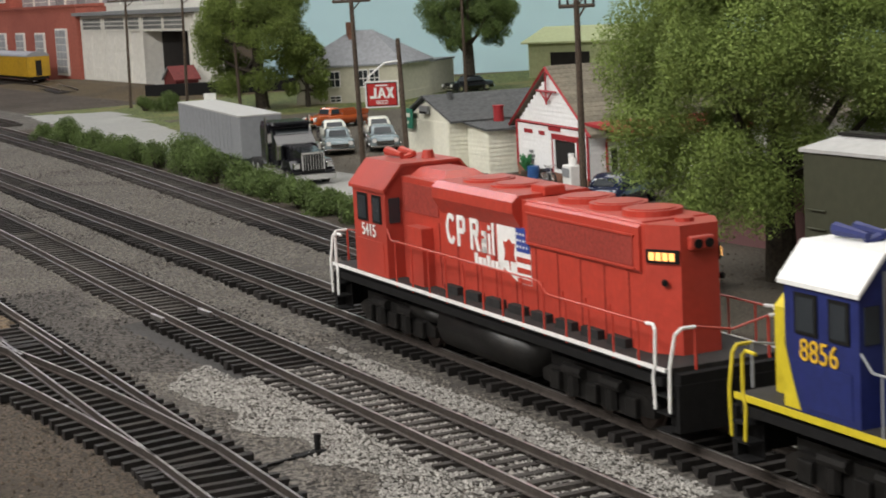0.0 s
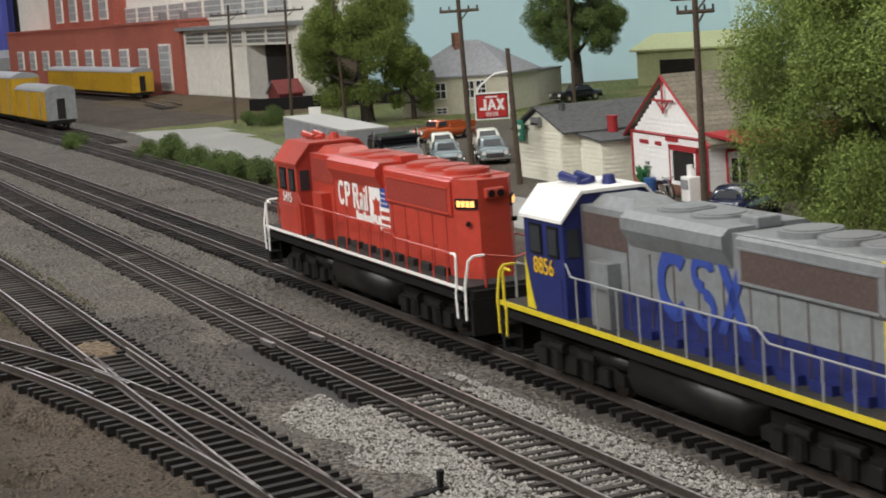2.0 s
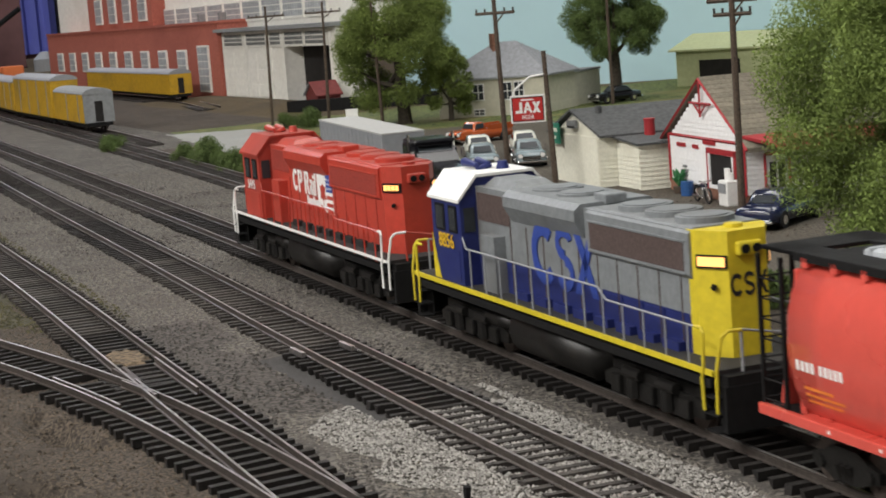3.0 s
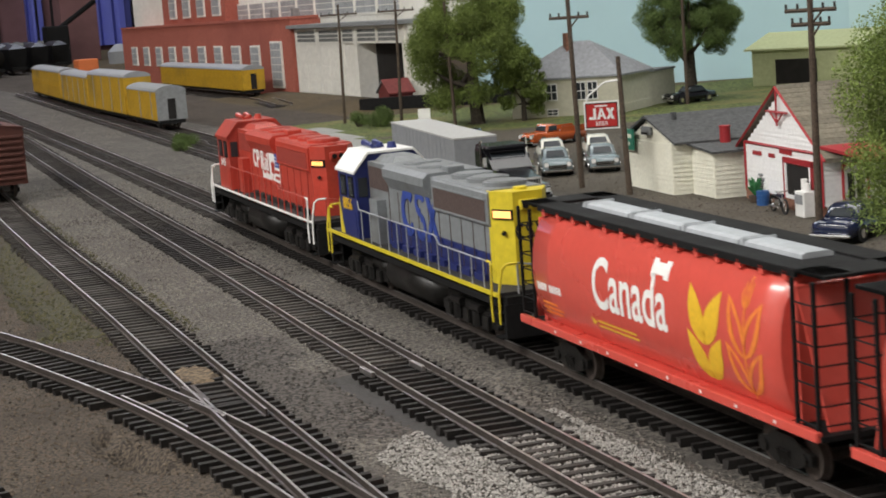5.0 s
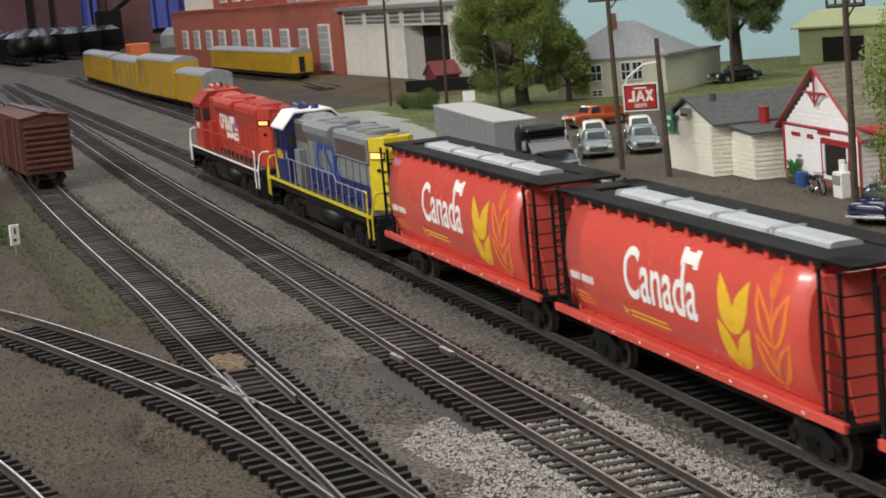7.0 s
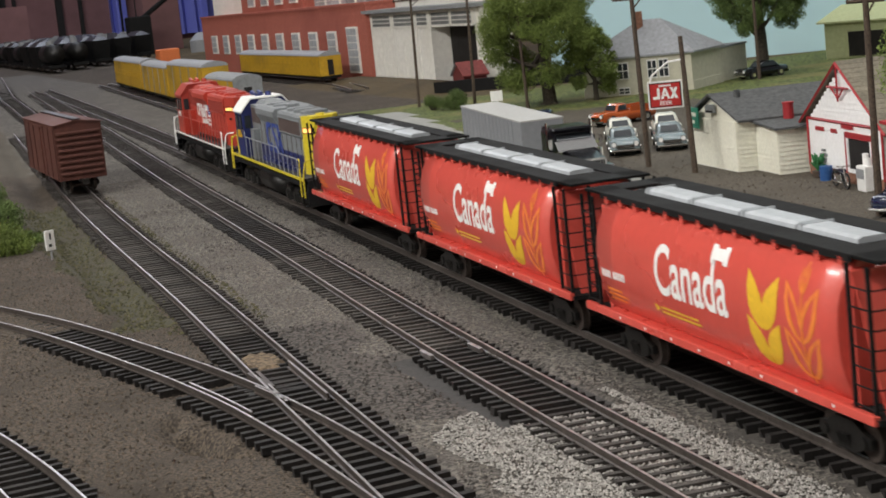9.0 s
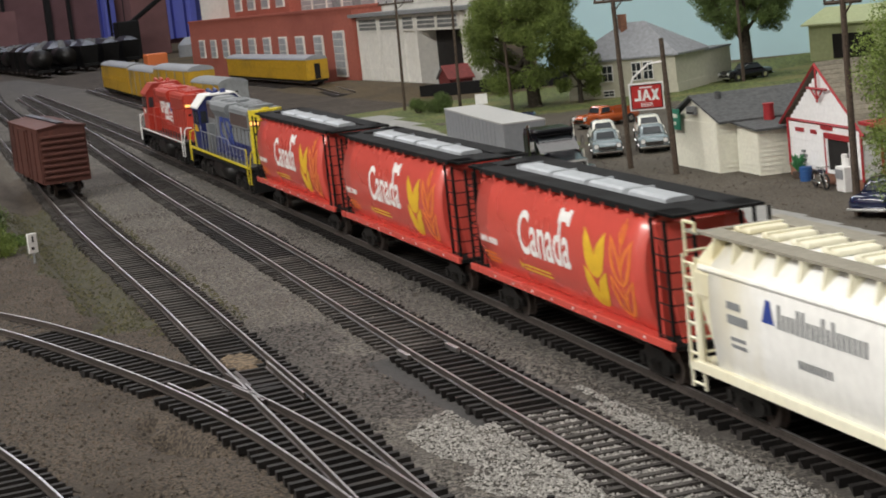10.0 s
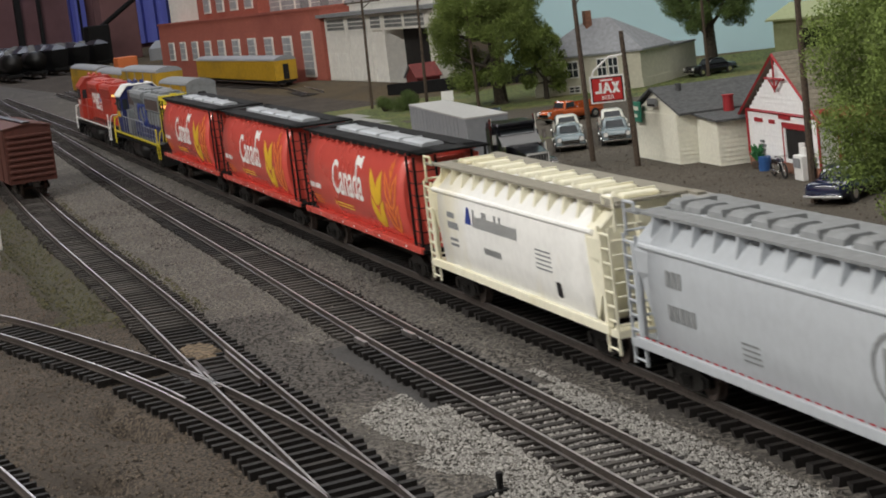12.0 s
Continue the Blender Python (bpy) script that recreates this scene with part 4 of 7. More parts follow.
        polys = open_ring(1.05, 0.95, 1.05, 0.98, 0.45, 45, 315, 16)
        polys += open_ring(2.85, 1.4, 0.72, 0.52, 0.32, 20, 270, 10) + open_ring(2.85, 0.5, 0.72, 0.55, 0.32, -160, 90, 10)
        polys += [[(3.6, 0), (4.1, 0), (5.5, 1.95), (5.0, 1.95)], [(5.0, 0), (5.5, 0), (4.1, 1.95), (3.6, 1.95)]]
        shapes_on_side([[(a * 0.84, b) for a, b in q] for q in polys], 1.75, 2.4, -1.05, "bluelogo", g)
        for poly in open_ring(-0.62, 0.3, 0.33, 0.3, 0.12, 45, 315, 8) + open_ring(0.02, 0.43, 0.27, 0.18, 0.11, 20, 270, 8) + open_ring(0.02, 0.17, 0.27, 0.18, 0.11, -160, 90, 8) + [ [(0.35, 0), (0.5, 0), (0.95, 0.6), (0.8, 0.6)], [(0.8, 0), (0.95, 0), (0.5, 0.6), (0.35, 0.6)]]:
            part("emblem", loft(B(), [[(a * 0.56, -9.57, 3.3 + b) for a, b in poly], [(a * 0.56, -9.53, 3.3 + b) for a, b in poly]]), "ink", g)
    lift(g, 0.25, ("truck", "wheelset", "coupler", "fuel_tank", "air_tank", "step_well", "pilot"))
    return g


def lift(g, dz, skip):
    """Raises a car's body over its trucks."""
    for c in g.children:
        if c.name.split(".")[0] not in skip:
            c.matrix_basis = Matrix.Translation((0, 0, dz * U)) @ c.matrix_basis


def side_x(profile, z):
    """Half width of a profile of (x, z) at a height."""
    zs, xs = [p[1] for p in profile], [p[0] for p in profile]
    return float(np.interp(z, zs, xs))


def wrap(bm, y, z, profile, lift=0.012):
    """Wraps a drawing in x and z round a car's curved flank."""
    for zc in np.arange(-0.2, 3.4, 0.16):
        bmesh.ops.bisect_plane(bm, geom=bm.verts[:] + bm.edges[:] + bm.faces[:], plane_co=(0, 0, zc), plane_no=(0, 0, 1))
    for v in bm.verts:
        zz = z + v.co.z
        v.co = Vector((-side_x(profile, zz) - lift + v.co.y * 0.3, y - v.co.x, zz))
    return bm


def narrow(bm, k):
    for v in bm.verts:
        v.co.x *= k
    return bm


def flat_shapes(polys):
    bm = B()
    for poly in polys:
        loft(bm, [[(a, -0.012, b) for a, b in poly], [(a, 0.012, b) for a, b in poly]])
    return bm


def blade(cx, cz, length, width, tilt, bend=0.0, n=8):
    """A pointed leaf outline."""
    up, down = [], []
    for k in range(n + 1):
        s = k / n
        w = width * math.sin(math.pi * s ** 0.8) * 0.5
        up.append((s * length, w + bend * math.sin(math.pi * s)))
        down.append((s * length, -w + bend * math.sin(math.pi * s)))
    c, s_ = math.cos(math.radians(tilt)), math.sin(math.radians(tilt))
    return [(cx + a * c - b * s_, cz + a * s_ + b * c) for a, b in up + down[::-1][1:-1]]


BARREL = [(1.28, 1.30), (1.50, 1.55), (1.68, 1.95), (1.80, 2.5), (1.84, 3.1), (1.80, 3.7), (1.68, 4.2), (1.45, 4.62), (1.15, 4.9), (0.8, 5.02)]


def barrel_ring(profile, y, k=1.0, zmid=3.1):
    right = [(x * k, zmid + (z - zmid) * k) for x, z in profile]
    ring = right + [(-x, z) for x, z in right[::-1]]
    return [(x, y, z) for x, z in ring]


def grain_hopper():
    """A red cylindrical grain hopper."""
    g = thing("hopper_car", 0, 0, 0, 0, "glossy red cylindrical grain hopper with white lettering and yellow wheat", "hopper car", "grain hoppers")
    ys = np.linspace(-8.05, 8.05, 12)
    part("barrel", loft(B(), [barrel_ring(BARREL, y) for y in ys]), "hred", g, smooth=True)
    for s in (-1, 1):
        # dished end, sloping inwards down to the sill
        part("slope_sheet", loft(B(), [barrel_ring(BARREL, s * 8.06, 0.97), barrel_ring(BARREL, s * 7.6, 0.9)]), "hred", g)
        part("end_bulkhead", bx(-1.45, 1.45, min(s * 8.1, s * 8.3), max(s * 8.1, s * 8.3), 1.3, 4.7, 0.05), "hred", g)
        part("end_platform", bx(-1.7, 1.7, min(s * 8.0, s * 9.7), max(s * 8.0, s * 9.7), 1.16, 1.30), "black", g)
        for x, y in ((-1.65, 9.5), (-0.75, 9.5), (0.75, 9.5), (1.65, 9.5), (-1.65, 8.5), (1.65, 8.5)):
            part("end_post", bx(x - 0.045, x + 0.045, s * y - 0.045, s * y + 0.045, 1.2, 4.95), "black", g)
        for x in (-1.65, 1.65):
            for k in range(7):
                part("rung", rod(B(), (x, s * 8.5, 1.5 + k * 0.48), (x, s * 9.5, 1.5 + k * 0.48), 0.024, 5), "black", g)
        for k in range(7):
            part("rung", rod(B(), (-1.65, s * 9.55, 1.5 + k * 0.48), (-0.75, s * 9.55, 1.5 + k * 0.48), 0.024, 5), "black", g)
        part("slope_panel", loft(B(), [[(-1.4, s * 8.2, 4.6), (1.4, s * 8.2, 4.6), (1.4, s * 8.3, 4.6), (-1.4, s * 8.3, 4.6)], [(-1.3, s * 9.3, 1.3), (1.3, s * 9.3, 1.3), (1.3, s * 9.4, 1.3), (-1.3, s * 9.4, 1.3)]]), "hred", g)
        part("brake_gear", bx(0.1, 0.7, min(s * 9.45, s * 9.65), max(s * 9.45, s * 9.65), 2.5, 3.1, 0.08), "black", g)
        freight_truck(g, s * 6.9)
        coupler(g, s * 9.7, s)
    for s in (-1, 1):
        part("side_sill", bx(min(s * 1.62, s * 1.80), max(s * 1.62, s * 1.80), -9.6, 9.6, 1.14, 1.40, 0.03), "hred", g)
        part("sill_ledge", bx(min(s * 1.3, s * 1.7), max(s * 1.3, s * 1.7), -8.0, 8.0, 1.22, 1.36), "hred", g)
        for k in range(14):
            y = -7.8 + k * 1.2
            part("roof_bracket", bx(min(s * 1.0, s * 1.46), max(s * 1.0, s * 1.46), y - 0.12, y + 0.12, 4.78, 4.99), "hred", g)
        part("running_board", bx(min(s * 0.62, s * 1.45), max(s * 0.62, s * 1.45), -9.6, 9.6, 5.0, 5.10, 0.02), "black", g)
        part("roof_edge", bx(min(s * 1.36, s * 1.46), max(s * 1.36, s * 1.46), -8.3, 8.3, 4.90, 5.08), "black", g)
        for k in range(8):
            part("reflector", rod(B(), (s * 1.80, -7.6 + k * 2.02, 1.27), (s * 1.815, -7.6 + k * 2.02, 1.27), 0.05, 6), "white", g)
    for e in (-1, 1):
        part("end_walk", bx(-1.45, 1.45, min(e * 8.3, e * 9.7), max(e * 8.3, e * 9.7), 5.0, 5.1, 0.02), "black", g)
    part("roof_top", bx(-0.85, 0.85, -8.0, 8.0, 4.98, 5.04), "black", g)
    hatch = [(-0.46, 5.04), (-0.44, 5.15), (-0.3, 5.20), (0.3, 5.20), (0.44, 5.15), (0.46, 5.04)]
    for y0, y1 in ((-6.9, -3.6), (-3.5, -0.1), (0.0, 3.4), (3.5, 6.9)):
        h = part("hatch_cover", soft_edges(prism(B(), hatch, y0, y1), 0.03), "hatch", g)
        part("hatch_strap", bx(-0.49, 0.49, y1 - 0.3, y1 - 0.22, 5.06, 5.225), "hatch", h)
    for y in (-3.4, 0, 3.4):
        part("outlet_bay", loft(B(), [[(-1.3, y - 1.5, 1.3), (1.3, y - 1.5, 1.3), (1.3, y + 1.5, 1.3), (-1.3, y + 1.5, 1.3)], [(-0.6, y - 0.5, 0.55), (0.6, y - 0.5, 0.55), (0.6, y + 0.5, 0.55), (-0.6, y + 0.5, 0.55)]]), "grime", g)
    part("centre_sill", bx(-0.35, 0.35, -9.6, 9.6, 0.85, 1.15), "black", g)
    # lettering on the flank that faces -x
    part("lettering", wrap(narrow(letters("Canada", 1.55, bold=0.025), 0.80), 0.75, 2.6, BARREL), "white", g)
    part("flag_emblem", wrap(flat_shapes([bar(-0.55, -0.25, 0, 0.5), bar(-0.25, 0.25, 0.1, 0.42), bar(0.25, 0.55, 0, 0.5)]), -1.25, 3.98, BARREL), "white", g)
    rows = [((-0.02, -0.1, 1.55, 0.72, 126), (0.07, -0.1, 1.55, 0.72, 54)), ((-0.02, 0.85, 1.75, 0.78, 119), (0.07, 0.85, 1.75, 0.78, 61))]
    polys = [blade(a, b, l, w, t) for pair in rows for a, b, l, w, t in pair]
    part("wheat_emblem", wrap(flat_shapes(polys), -4.0, 1.75, BARREL), "yellow", g)
    outline = []
    for a, b, l, w, t in [r for pair in rows for r in pair] + [(0.05, 2.1, 0.7, 0.3, 105), (0.05, 2.1, 0.7, 0.3, 75)]:
        o = blade(a, b, l, w * 0.9, t)
        i = blade(a, b + 0.06, l * 0.86, w * 0.45, t)
        outline += [[o[k], o[(k + 1) % len(o)], i[(k + 1) % len(o)], i[k]] for k in range(len(o))]
    outline.append(bar(0.02, 0.09, -0.2, 2.9))
    part("wheat_outline", wrap(flat_shapes(outline), -6.2, 1.75, BARREL), "paleyellow", g)
    for k in range(9):
        part("number_bar", wrap(flat_shapes([bar(-0.85 + k * 0.2 + (0.15 if k > 3 else 0), -0.72 + k * 0.2 + (0.15 if k > 3 else 0), 0, 0.24)]), 6.9, 2.5, BARREL), "white", g)
    for q in (bar(-0.9, 0.5, 0, 0.07), bar(-0.9, 0.7, 0.16, 0.23), bar(-0.9, 0.3, 0.32, 0.39)):
        part("data_bar", wrap(flat_shapes([q]), 6.7, 1.75, BARREL), "paleyellow", g)
    for q in (bar(-1.3, 1.4, 0.14, 0.20), bar(-1.3, 1.5, 0, 0.06), [(-1.8, 0.25), (-1.4, 0.12), (-1.7, 0.0)]):
        part("data_bar", wrap(flat_shapes([q]), 1.9, 1.95, BARREL), "yellow", g)
    lift(g, 0.25, ("truck", "wheelset", "coupler"))
    return g


WEDGE = [(1.55, 1.32), (1.66, 1.45), (1.76, 2.4), (1.78, 3.2), (1.74, 4.0), (1.62, 4.3), (1.2, 4.7), (0.95, 4.92), (0.5, 5.0)]


def covered_hopper(color):
    """A three-bay covered hopper with a rounded flank and roof hatches."""
    white = color == "white"
    side, trim, board = ("hwhite", "cream", "tan") if white else ("lgrey", "lgrey", "dgrey")
    h = 8.95 if white else 9.3
    g = thing("hopper_car", 0, 0, 0, 0, "cream-white covered hopper with roof hatches and yellowed ends" if white else "plain light grey covered hopper with a red and white sill stripe", "hopper car")
    # flank with the lower corners cut away over the trucks
    def ring(y):
        r = [(x, z) for x, z in WEDGE]
        return [(x, y, z) for x, z in r + [(-x, z) for x, z in r[::-1]]]
    part("body", loft(B(), [ring(y) for y in np.linspace(-h + 1.5, h - 1.5, 10)]), side, g, smooth=True)
    for s in (-1, 1):
        outer = [(1.6, 3.0), (1.7, 3.4), (1.72, 4.0), (1.6, 4.3), (1.18, 4.68), (0.93, 4.9), (0.5, 4.98)]
        ringa = [(x, s * (h - 1.5), z) for x, z in [(1.55, 1.34)] + outer[1:] + [(-x, z) for x, z in outer[:0:-1]] + [(-1.55, 1.34)]]
        ringb = [(x, s * (h - 0.5), z) for x, z in [(1.58, 3.1)] + outer[1:] + [(-x, z) for x, z in outer[:0:-1]] + [(-1.58, 3.1)]]
        part("end_slope", loft(B(), [ringa, ringb]), trim, g)
        part("end_sill", bx(-1.7, 1.7, min(s * (h - 0.6), s * (h + 0.4)), max(s * (h - 0.6), s * (h + 0.4)), 1.12, 1.34), trim, g)
        for x in (-1.66, 1.66):
            bm = B()
            for y in (h - 0.55, h + 0.3):
                box(bm, x - 0.04, x + 0.04, s * y - 0.04, s * y + 0.04, 0.6, 4.4)
            for k in range(9):
                rod(bm, (x, s * (h - 0.55), 0.75 + k * 0.43), (x, s * (h + 0.3), 0.75 + k * 0.43), 0.04, 5)
            part("side_ladder", bm, trim, g)
            part("corner_post", loft(B(), [[(x * 0.98 - 0.1, s * (h - 0.5), 1.3), (x * 0.98 + 0.1, s * (h - 0.5), 1.3), (x * 0.98 + 0.1, s * (h - 0.3), 1.3), (x * 0.98 - 0.1, s * (h - 0.3), 1.3)],
                                          [(x * 0.98 - 0.1, s * (h - 0.5), 4.2), (x * 0.98 + 0.1, s * (h - 0.5), 4.2), (x * 0.98 + 0.1, s * (h - 0.3), 4.2), (x * 0.98 - 0.1, s * (h - 0.3), 4.2)]]), trim, g)
        for k in range(8):
            part("rung", rod(B(), (-1.6, s * (h + 0.35), 1.5 + k * 0.42), (-0.6, s * (h + 0.35), 1.5 + k * 0.42), 0.04, 5), trim, g)
        for x in (-0.6, 0.6):
            part("end_post", bx(x - 0.07, x + 0.07, min(s * h, s * (h + 0.3)), max(s * h, s * (h + 0.3)), 1.2, 4.9), trim, g)
        part("roof_walk_end", box(box(box(B(), -1.5, 1.5, min(s * (h - 0.5), s * (h - 0.2)), max(s * (h - 0.5), s * (h - 0.2)), 4.98, 5.06), -1.5, -1.2, min(s * (h - 0.2), s * (h + 0.45)), max(s * (h - 0.2), s * (h + 0.45)), 4.98, 5.06), 1.2, 1.5, min(s * (h - 0.2), s * (h + 0.45)), max(s * (h - 0.2), s * (h + 0.45)), 4.98, 5.06), board, g)
        part("grab_rail", pipe(B(), [(-1.5, s * (h - 0.3), 5.05), (-1.5, s * (h - 0.3), 5.3), (-1.5, s * (h + 0.45), 5.3), (-1.5, s * (h + 0.45), 4.3)], 0.05), trim, g)
        freight_truck(g, s * (h - 2.2))
        coupler(g, s * (h + 0.2), s)
    for s in (-1, 1):
        part("side_sill", bx(min(s * 1.6, s * 1.79), max(s * 1.6, s * 1.79), -h + 0.2, h - 0.2, 1.16, 1.46, 0.03), trim, g)
        part("running_board", bx(min(s * 0.75, s * 1.42), max(s * 0.75, s * 1.42), -h + 0.3, h - 0.3, 4.99, 5.07), board, g)
        part("top_chord", rod(B(), (s * 1.70, -h + 0.9, 4.18), (s * 1.70, h - 0.9, 4.18), 0.09, 8), side, g)
        for k in range(13):
            y = -h + 1.3 + k * (2 * h - 2.6) / 12
            part("roof_bracket", prism(B(), [(s * 1.0, 4.84), (s * 1.40, 4.99), (s * 1.40, 4.90), (s * 1.52, 4.42), (s * 1.46, 4.42)], y - 0.06, y + 0.06), trim, g)
    for k in range(10 if white else 7):
        n = 9 if white else 6
        y = -h + 1.4 + k * (2 * h - 2.8) / n
        if white:
            c = part("hatch", soft_edges(bx(-0.6, 0.6, y - 0.5, y + 0.5, 5.0, 5.16), 0.06), "cream", g)
            part("hatch_bar", bx(-0.66, 0.66, y - 0.06, y + 0.06, 5.14, 5.21), "cream", c)
        else:
            c = part("hatch", soft_edges(prism(B(), [(-0.5, 5.0), (-0.45, 5.15), (-0.25, 5.25), (0.25, 5.25), (0.45, 5.15), (0.5, 5.0)], y - 1.1, y + 1.1), 0.04), "dgrey", g)
            part("hatch_bar", bx(-0.55, 0.55, y - 0.05, y + 0.05, 5.1, 5.3), "dgrey", c)
    for y in (-3.8, 0, 3.8):
        part("outlet_bay", loft(B(), [[(-1.5, y - 1.8, 1.34), (1.5, y - 1.8, 1.34), (1.5, y + 1.8, 1.34), (-1.5, y + 1.8, 1.34)], [(-0.7, y - 0.6, 0.5), (0.7, y - 0.6, 0.5), (0.7, y + 0.6, 0.5), (-0.7, y + 0.6, 0.5)]]), "grime" if white else "silver", g)
    part("centre_sill", bx(-0.35, 0.35, -h, h, 0.85, 1.18), "black", g)
    side_prof = WEDGE
    def put(polys, y, z, m, name):
        for poly in polys:
            part(name, wrap(flat_shapes([poly]), y, z, side_prof, 0.02), m, g)
    if white:
        put([[(-3.0, 0.0), (-2.3, 0.0), (-2.55, 0.6), (-2.75, 0.6)]], 1.2, 3.25, "bluelogo", "emblem")
        put([bar(-2.1 + k * 0.26, -1.95 + k * 0.26, 0, 0.62 if k in (0, 4, 5, 9, 11) else 0.4) for k in range(18)], 1.2, 3.2, "dgrey", "emblem")
        put([bar(-1.0 + k * 0.2, -0.88 + k * 0.2, 0, 0.22) for k in range(9)], 1.3, 2.35, "dgrey", "lettering_bar")
        put([bar(-0.6, 0.8, 0.15 * k, 0.15 * k + 0.05) for k in range(5)], -3.6, 2.5, "dgrey", "data_bar")
        put([bar(0, 0.4, 0, 0.5)], -4.6, 1.75, "ink", "data_panel")
        put([bar(-0.7, 0.1, 0.5, 0.7), bar(-0.7, 0.5, 0.1, 0.35), bar(-0.6, 0.3, -0.35, -0.25), bar(-0.6, 0.3, -0.55, -0.45)], 5.6, 2.8, "dgrey", "number_bar")
    else:
        put([bar(-0.7 + k * 0.36, -0.42 + k * 0.36, 0.95, 1.4) for k in range(3)], 5.9, 2.3, "dgrey", "number_bar")
        put([bar(-0.7 + k * 0.36, -0.42 + k * 0.36, 0, 0.45) for k in range(5)], 5.9, 2.3, "dgrey", "number_bar")
        put([bar(-0.8, 0.2, 0.15 * k, 0.15 * k + 0.06) for k in range(4)], 1.4, 1.9, "dgrey", "data_bar")
        put(open_ring(0, 0, 1.0, 0.9, 0.13, 0, 360, 20) + [bar(-0.45, -0.2, -0.5, 0.5), bar(-0.1, 0.15, -0.5, 0.3), bar(0.25, 0.5, -0.3, 0.5)], -5.3, 2.9, "dgrey", "emblem")
        put([bar(-9.0 + k * 0.5, -8.72 + k * 0.5, 0, 0.17) for k in range(35)], 0.2, 1.34, "redtrim", "sill_stripe")
    return g


LOCO_RED = locomotive("red")
LOCO_BLUE = locomotive("blue")
HOPPER_1 = grain_hopper()
HOPPER_WHEELS = [w for w in WHEELS if w[0].parent == HOPPER_1]
HOPPER_2 = copy_thing(HOPPER_1, Matrix())
HOPPER_3 = copy_thing(HOPPER_1, Matrix())
for h in (HOPPER_2, HOPPER_3):
    kids = [c for c in h.children if c.name.startswith("wheelset")]
    WHEELS += [(c, w[1], w[2]) for c, w in zip(kids, HOPPER_WHEELS)]
HOPPER_WHITE = covered_hopper("white")
HOPPER_GREY = covered_hopper("grey")
# cars with the distance of their middle behind the joint of the two locomotives
CONSIST = [(LOCO_RED, -12.05), (LOCO_BLUE, 12.05), (HOPPER_1, 34.45), (HOPPER_2, 55.15), (HOPPER_3, 75.85), (HOPPER_WHITE, 95.75), (HOPPER_GREY, 115.7)]
NATIVE.update(c for c, _ in CONSIST)
SPEED, START = 10.055, -30.04


def car_pose(back, t):
    """Where a car stands on the main track at t: its trucks ride on the centre line."""
    y = START + SPEED * t - back
    a, b = LINE_B(y - 6.9), LINE_B(y + 6.9)
    rz = -math.degrees(math.atan2(b - a, 13.8))
    return P((a + b) / 2, y, 0, rz)


def motions():
    for car, back in CONSIST:
        walk(car, [(t, car_pose(back, t)) for t in np.linspace(0, 12, 25)])
    for w, y, r in WHEELS:
        rows, n = [], 180
        for k in range(n + 1):
            t = 12 * k / n
            rows.append((t, P(0, y, r, rx=-math.degrees(SPEED * t / r) % 360)))
        walk(w, rows)


# ---------------- parked rolling stock ----------------
def boxcar(x, y, rz, length, width, top, paint, label, roof=None, ribs=True, door=True):
    g = thing("boxcar", x, y, 0, rz, label, "boxcar")
    hw, hl = width / 2, length / 2
    gable = [(-hw, 1.0), (-hw, top - 0.25), (0, top), (hw, top - 0.25), (hw, 1.0)]
    part("body", prism(B(), gable, -hl, hl), paint, g)
    r = [(-hw - 0.08, top - 0.28), (-hw - 0.08, top - 0.18), (0, top + 0.08), (hw + 0.08, top - 0.18), (hw + 0.08, top - 0.28), (0, top - 0.02)]
    part("roof", prism(B(), r, -hl - 0.1, hl + 0.1), roof or paint, g)
    if ribs:
        for s in (-1, 1):
            for k in range(8):
                z = 1.35 + k * (top - 1.9) / 8
                part("end_rib", soft_edges(bx(-hw + 0.12, hw - 0.12, min(s * hl, s * (hl + 0.14)), max(s * hl, s * (hl + 0.14)), z, z + 0.26), 0.08), paint, g)
            for k in range(7):
                for e in (-1, 1):
                    y0 = -hl + 0.4 + k * (length - 0.8) / 6
                    if abs(y0) > 1.2:
                        part("side_rib", bx(min(e * hw, e * (hw + 0.05)), max(e * hw, e * (hw + 0.05)), y0 - 0.06, y0 + 0.06, 1.1, top - 0.4), paint, g)
    if door:
        for e in (-1, 1):
            d = part("door", bx(min(e * hw, e * (hw + 0.1)), max(e * hw, e * (hw + 0.1)), -1.3, 1.3, 1.15, top - 0.55), paint, g)
            part("door_rail", bx(min(e * hw, e * (hw + 0.14)), max(e * hw, e * (hw + 0.14)), -2.9, 2.9, top - 0.55, top - 0.45), paint, d)
    part("roof_walk", bx(-0.3, 0.3, -hl, hl, top + 0.08, top + 0.16), "grime", g)
    bm = B()
    for s in (-1, 1):
        for k in range(6):
            rod(bm, (-hw - 0.06, s * (hl - 0.2), 1.2 + k * 0.55), (-hw - 0.06, s * (hl - 0.9), 1.2 + k * 0.55), 0.03, 5)
    part("ladder", bm, paint, g)
    part("centre_sill", bx(-0.4, 0.4, -hl, hl, 0.8, 1.02), "black", g)
    for s in (-1, 1):
        freight_truck_still(g, s * (hl - 2.2))
        coupler(g, s * hl, s)
    return g


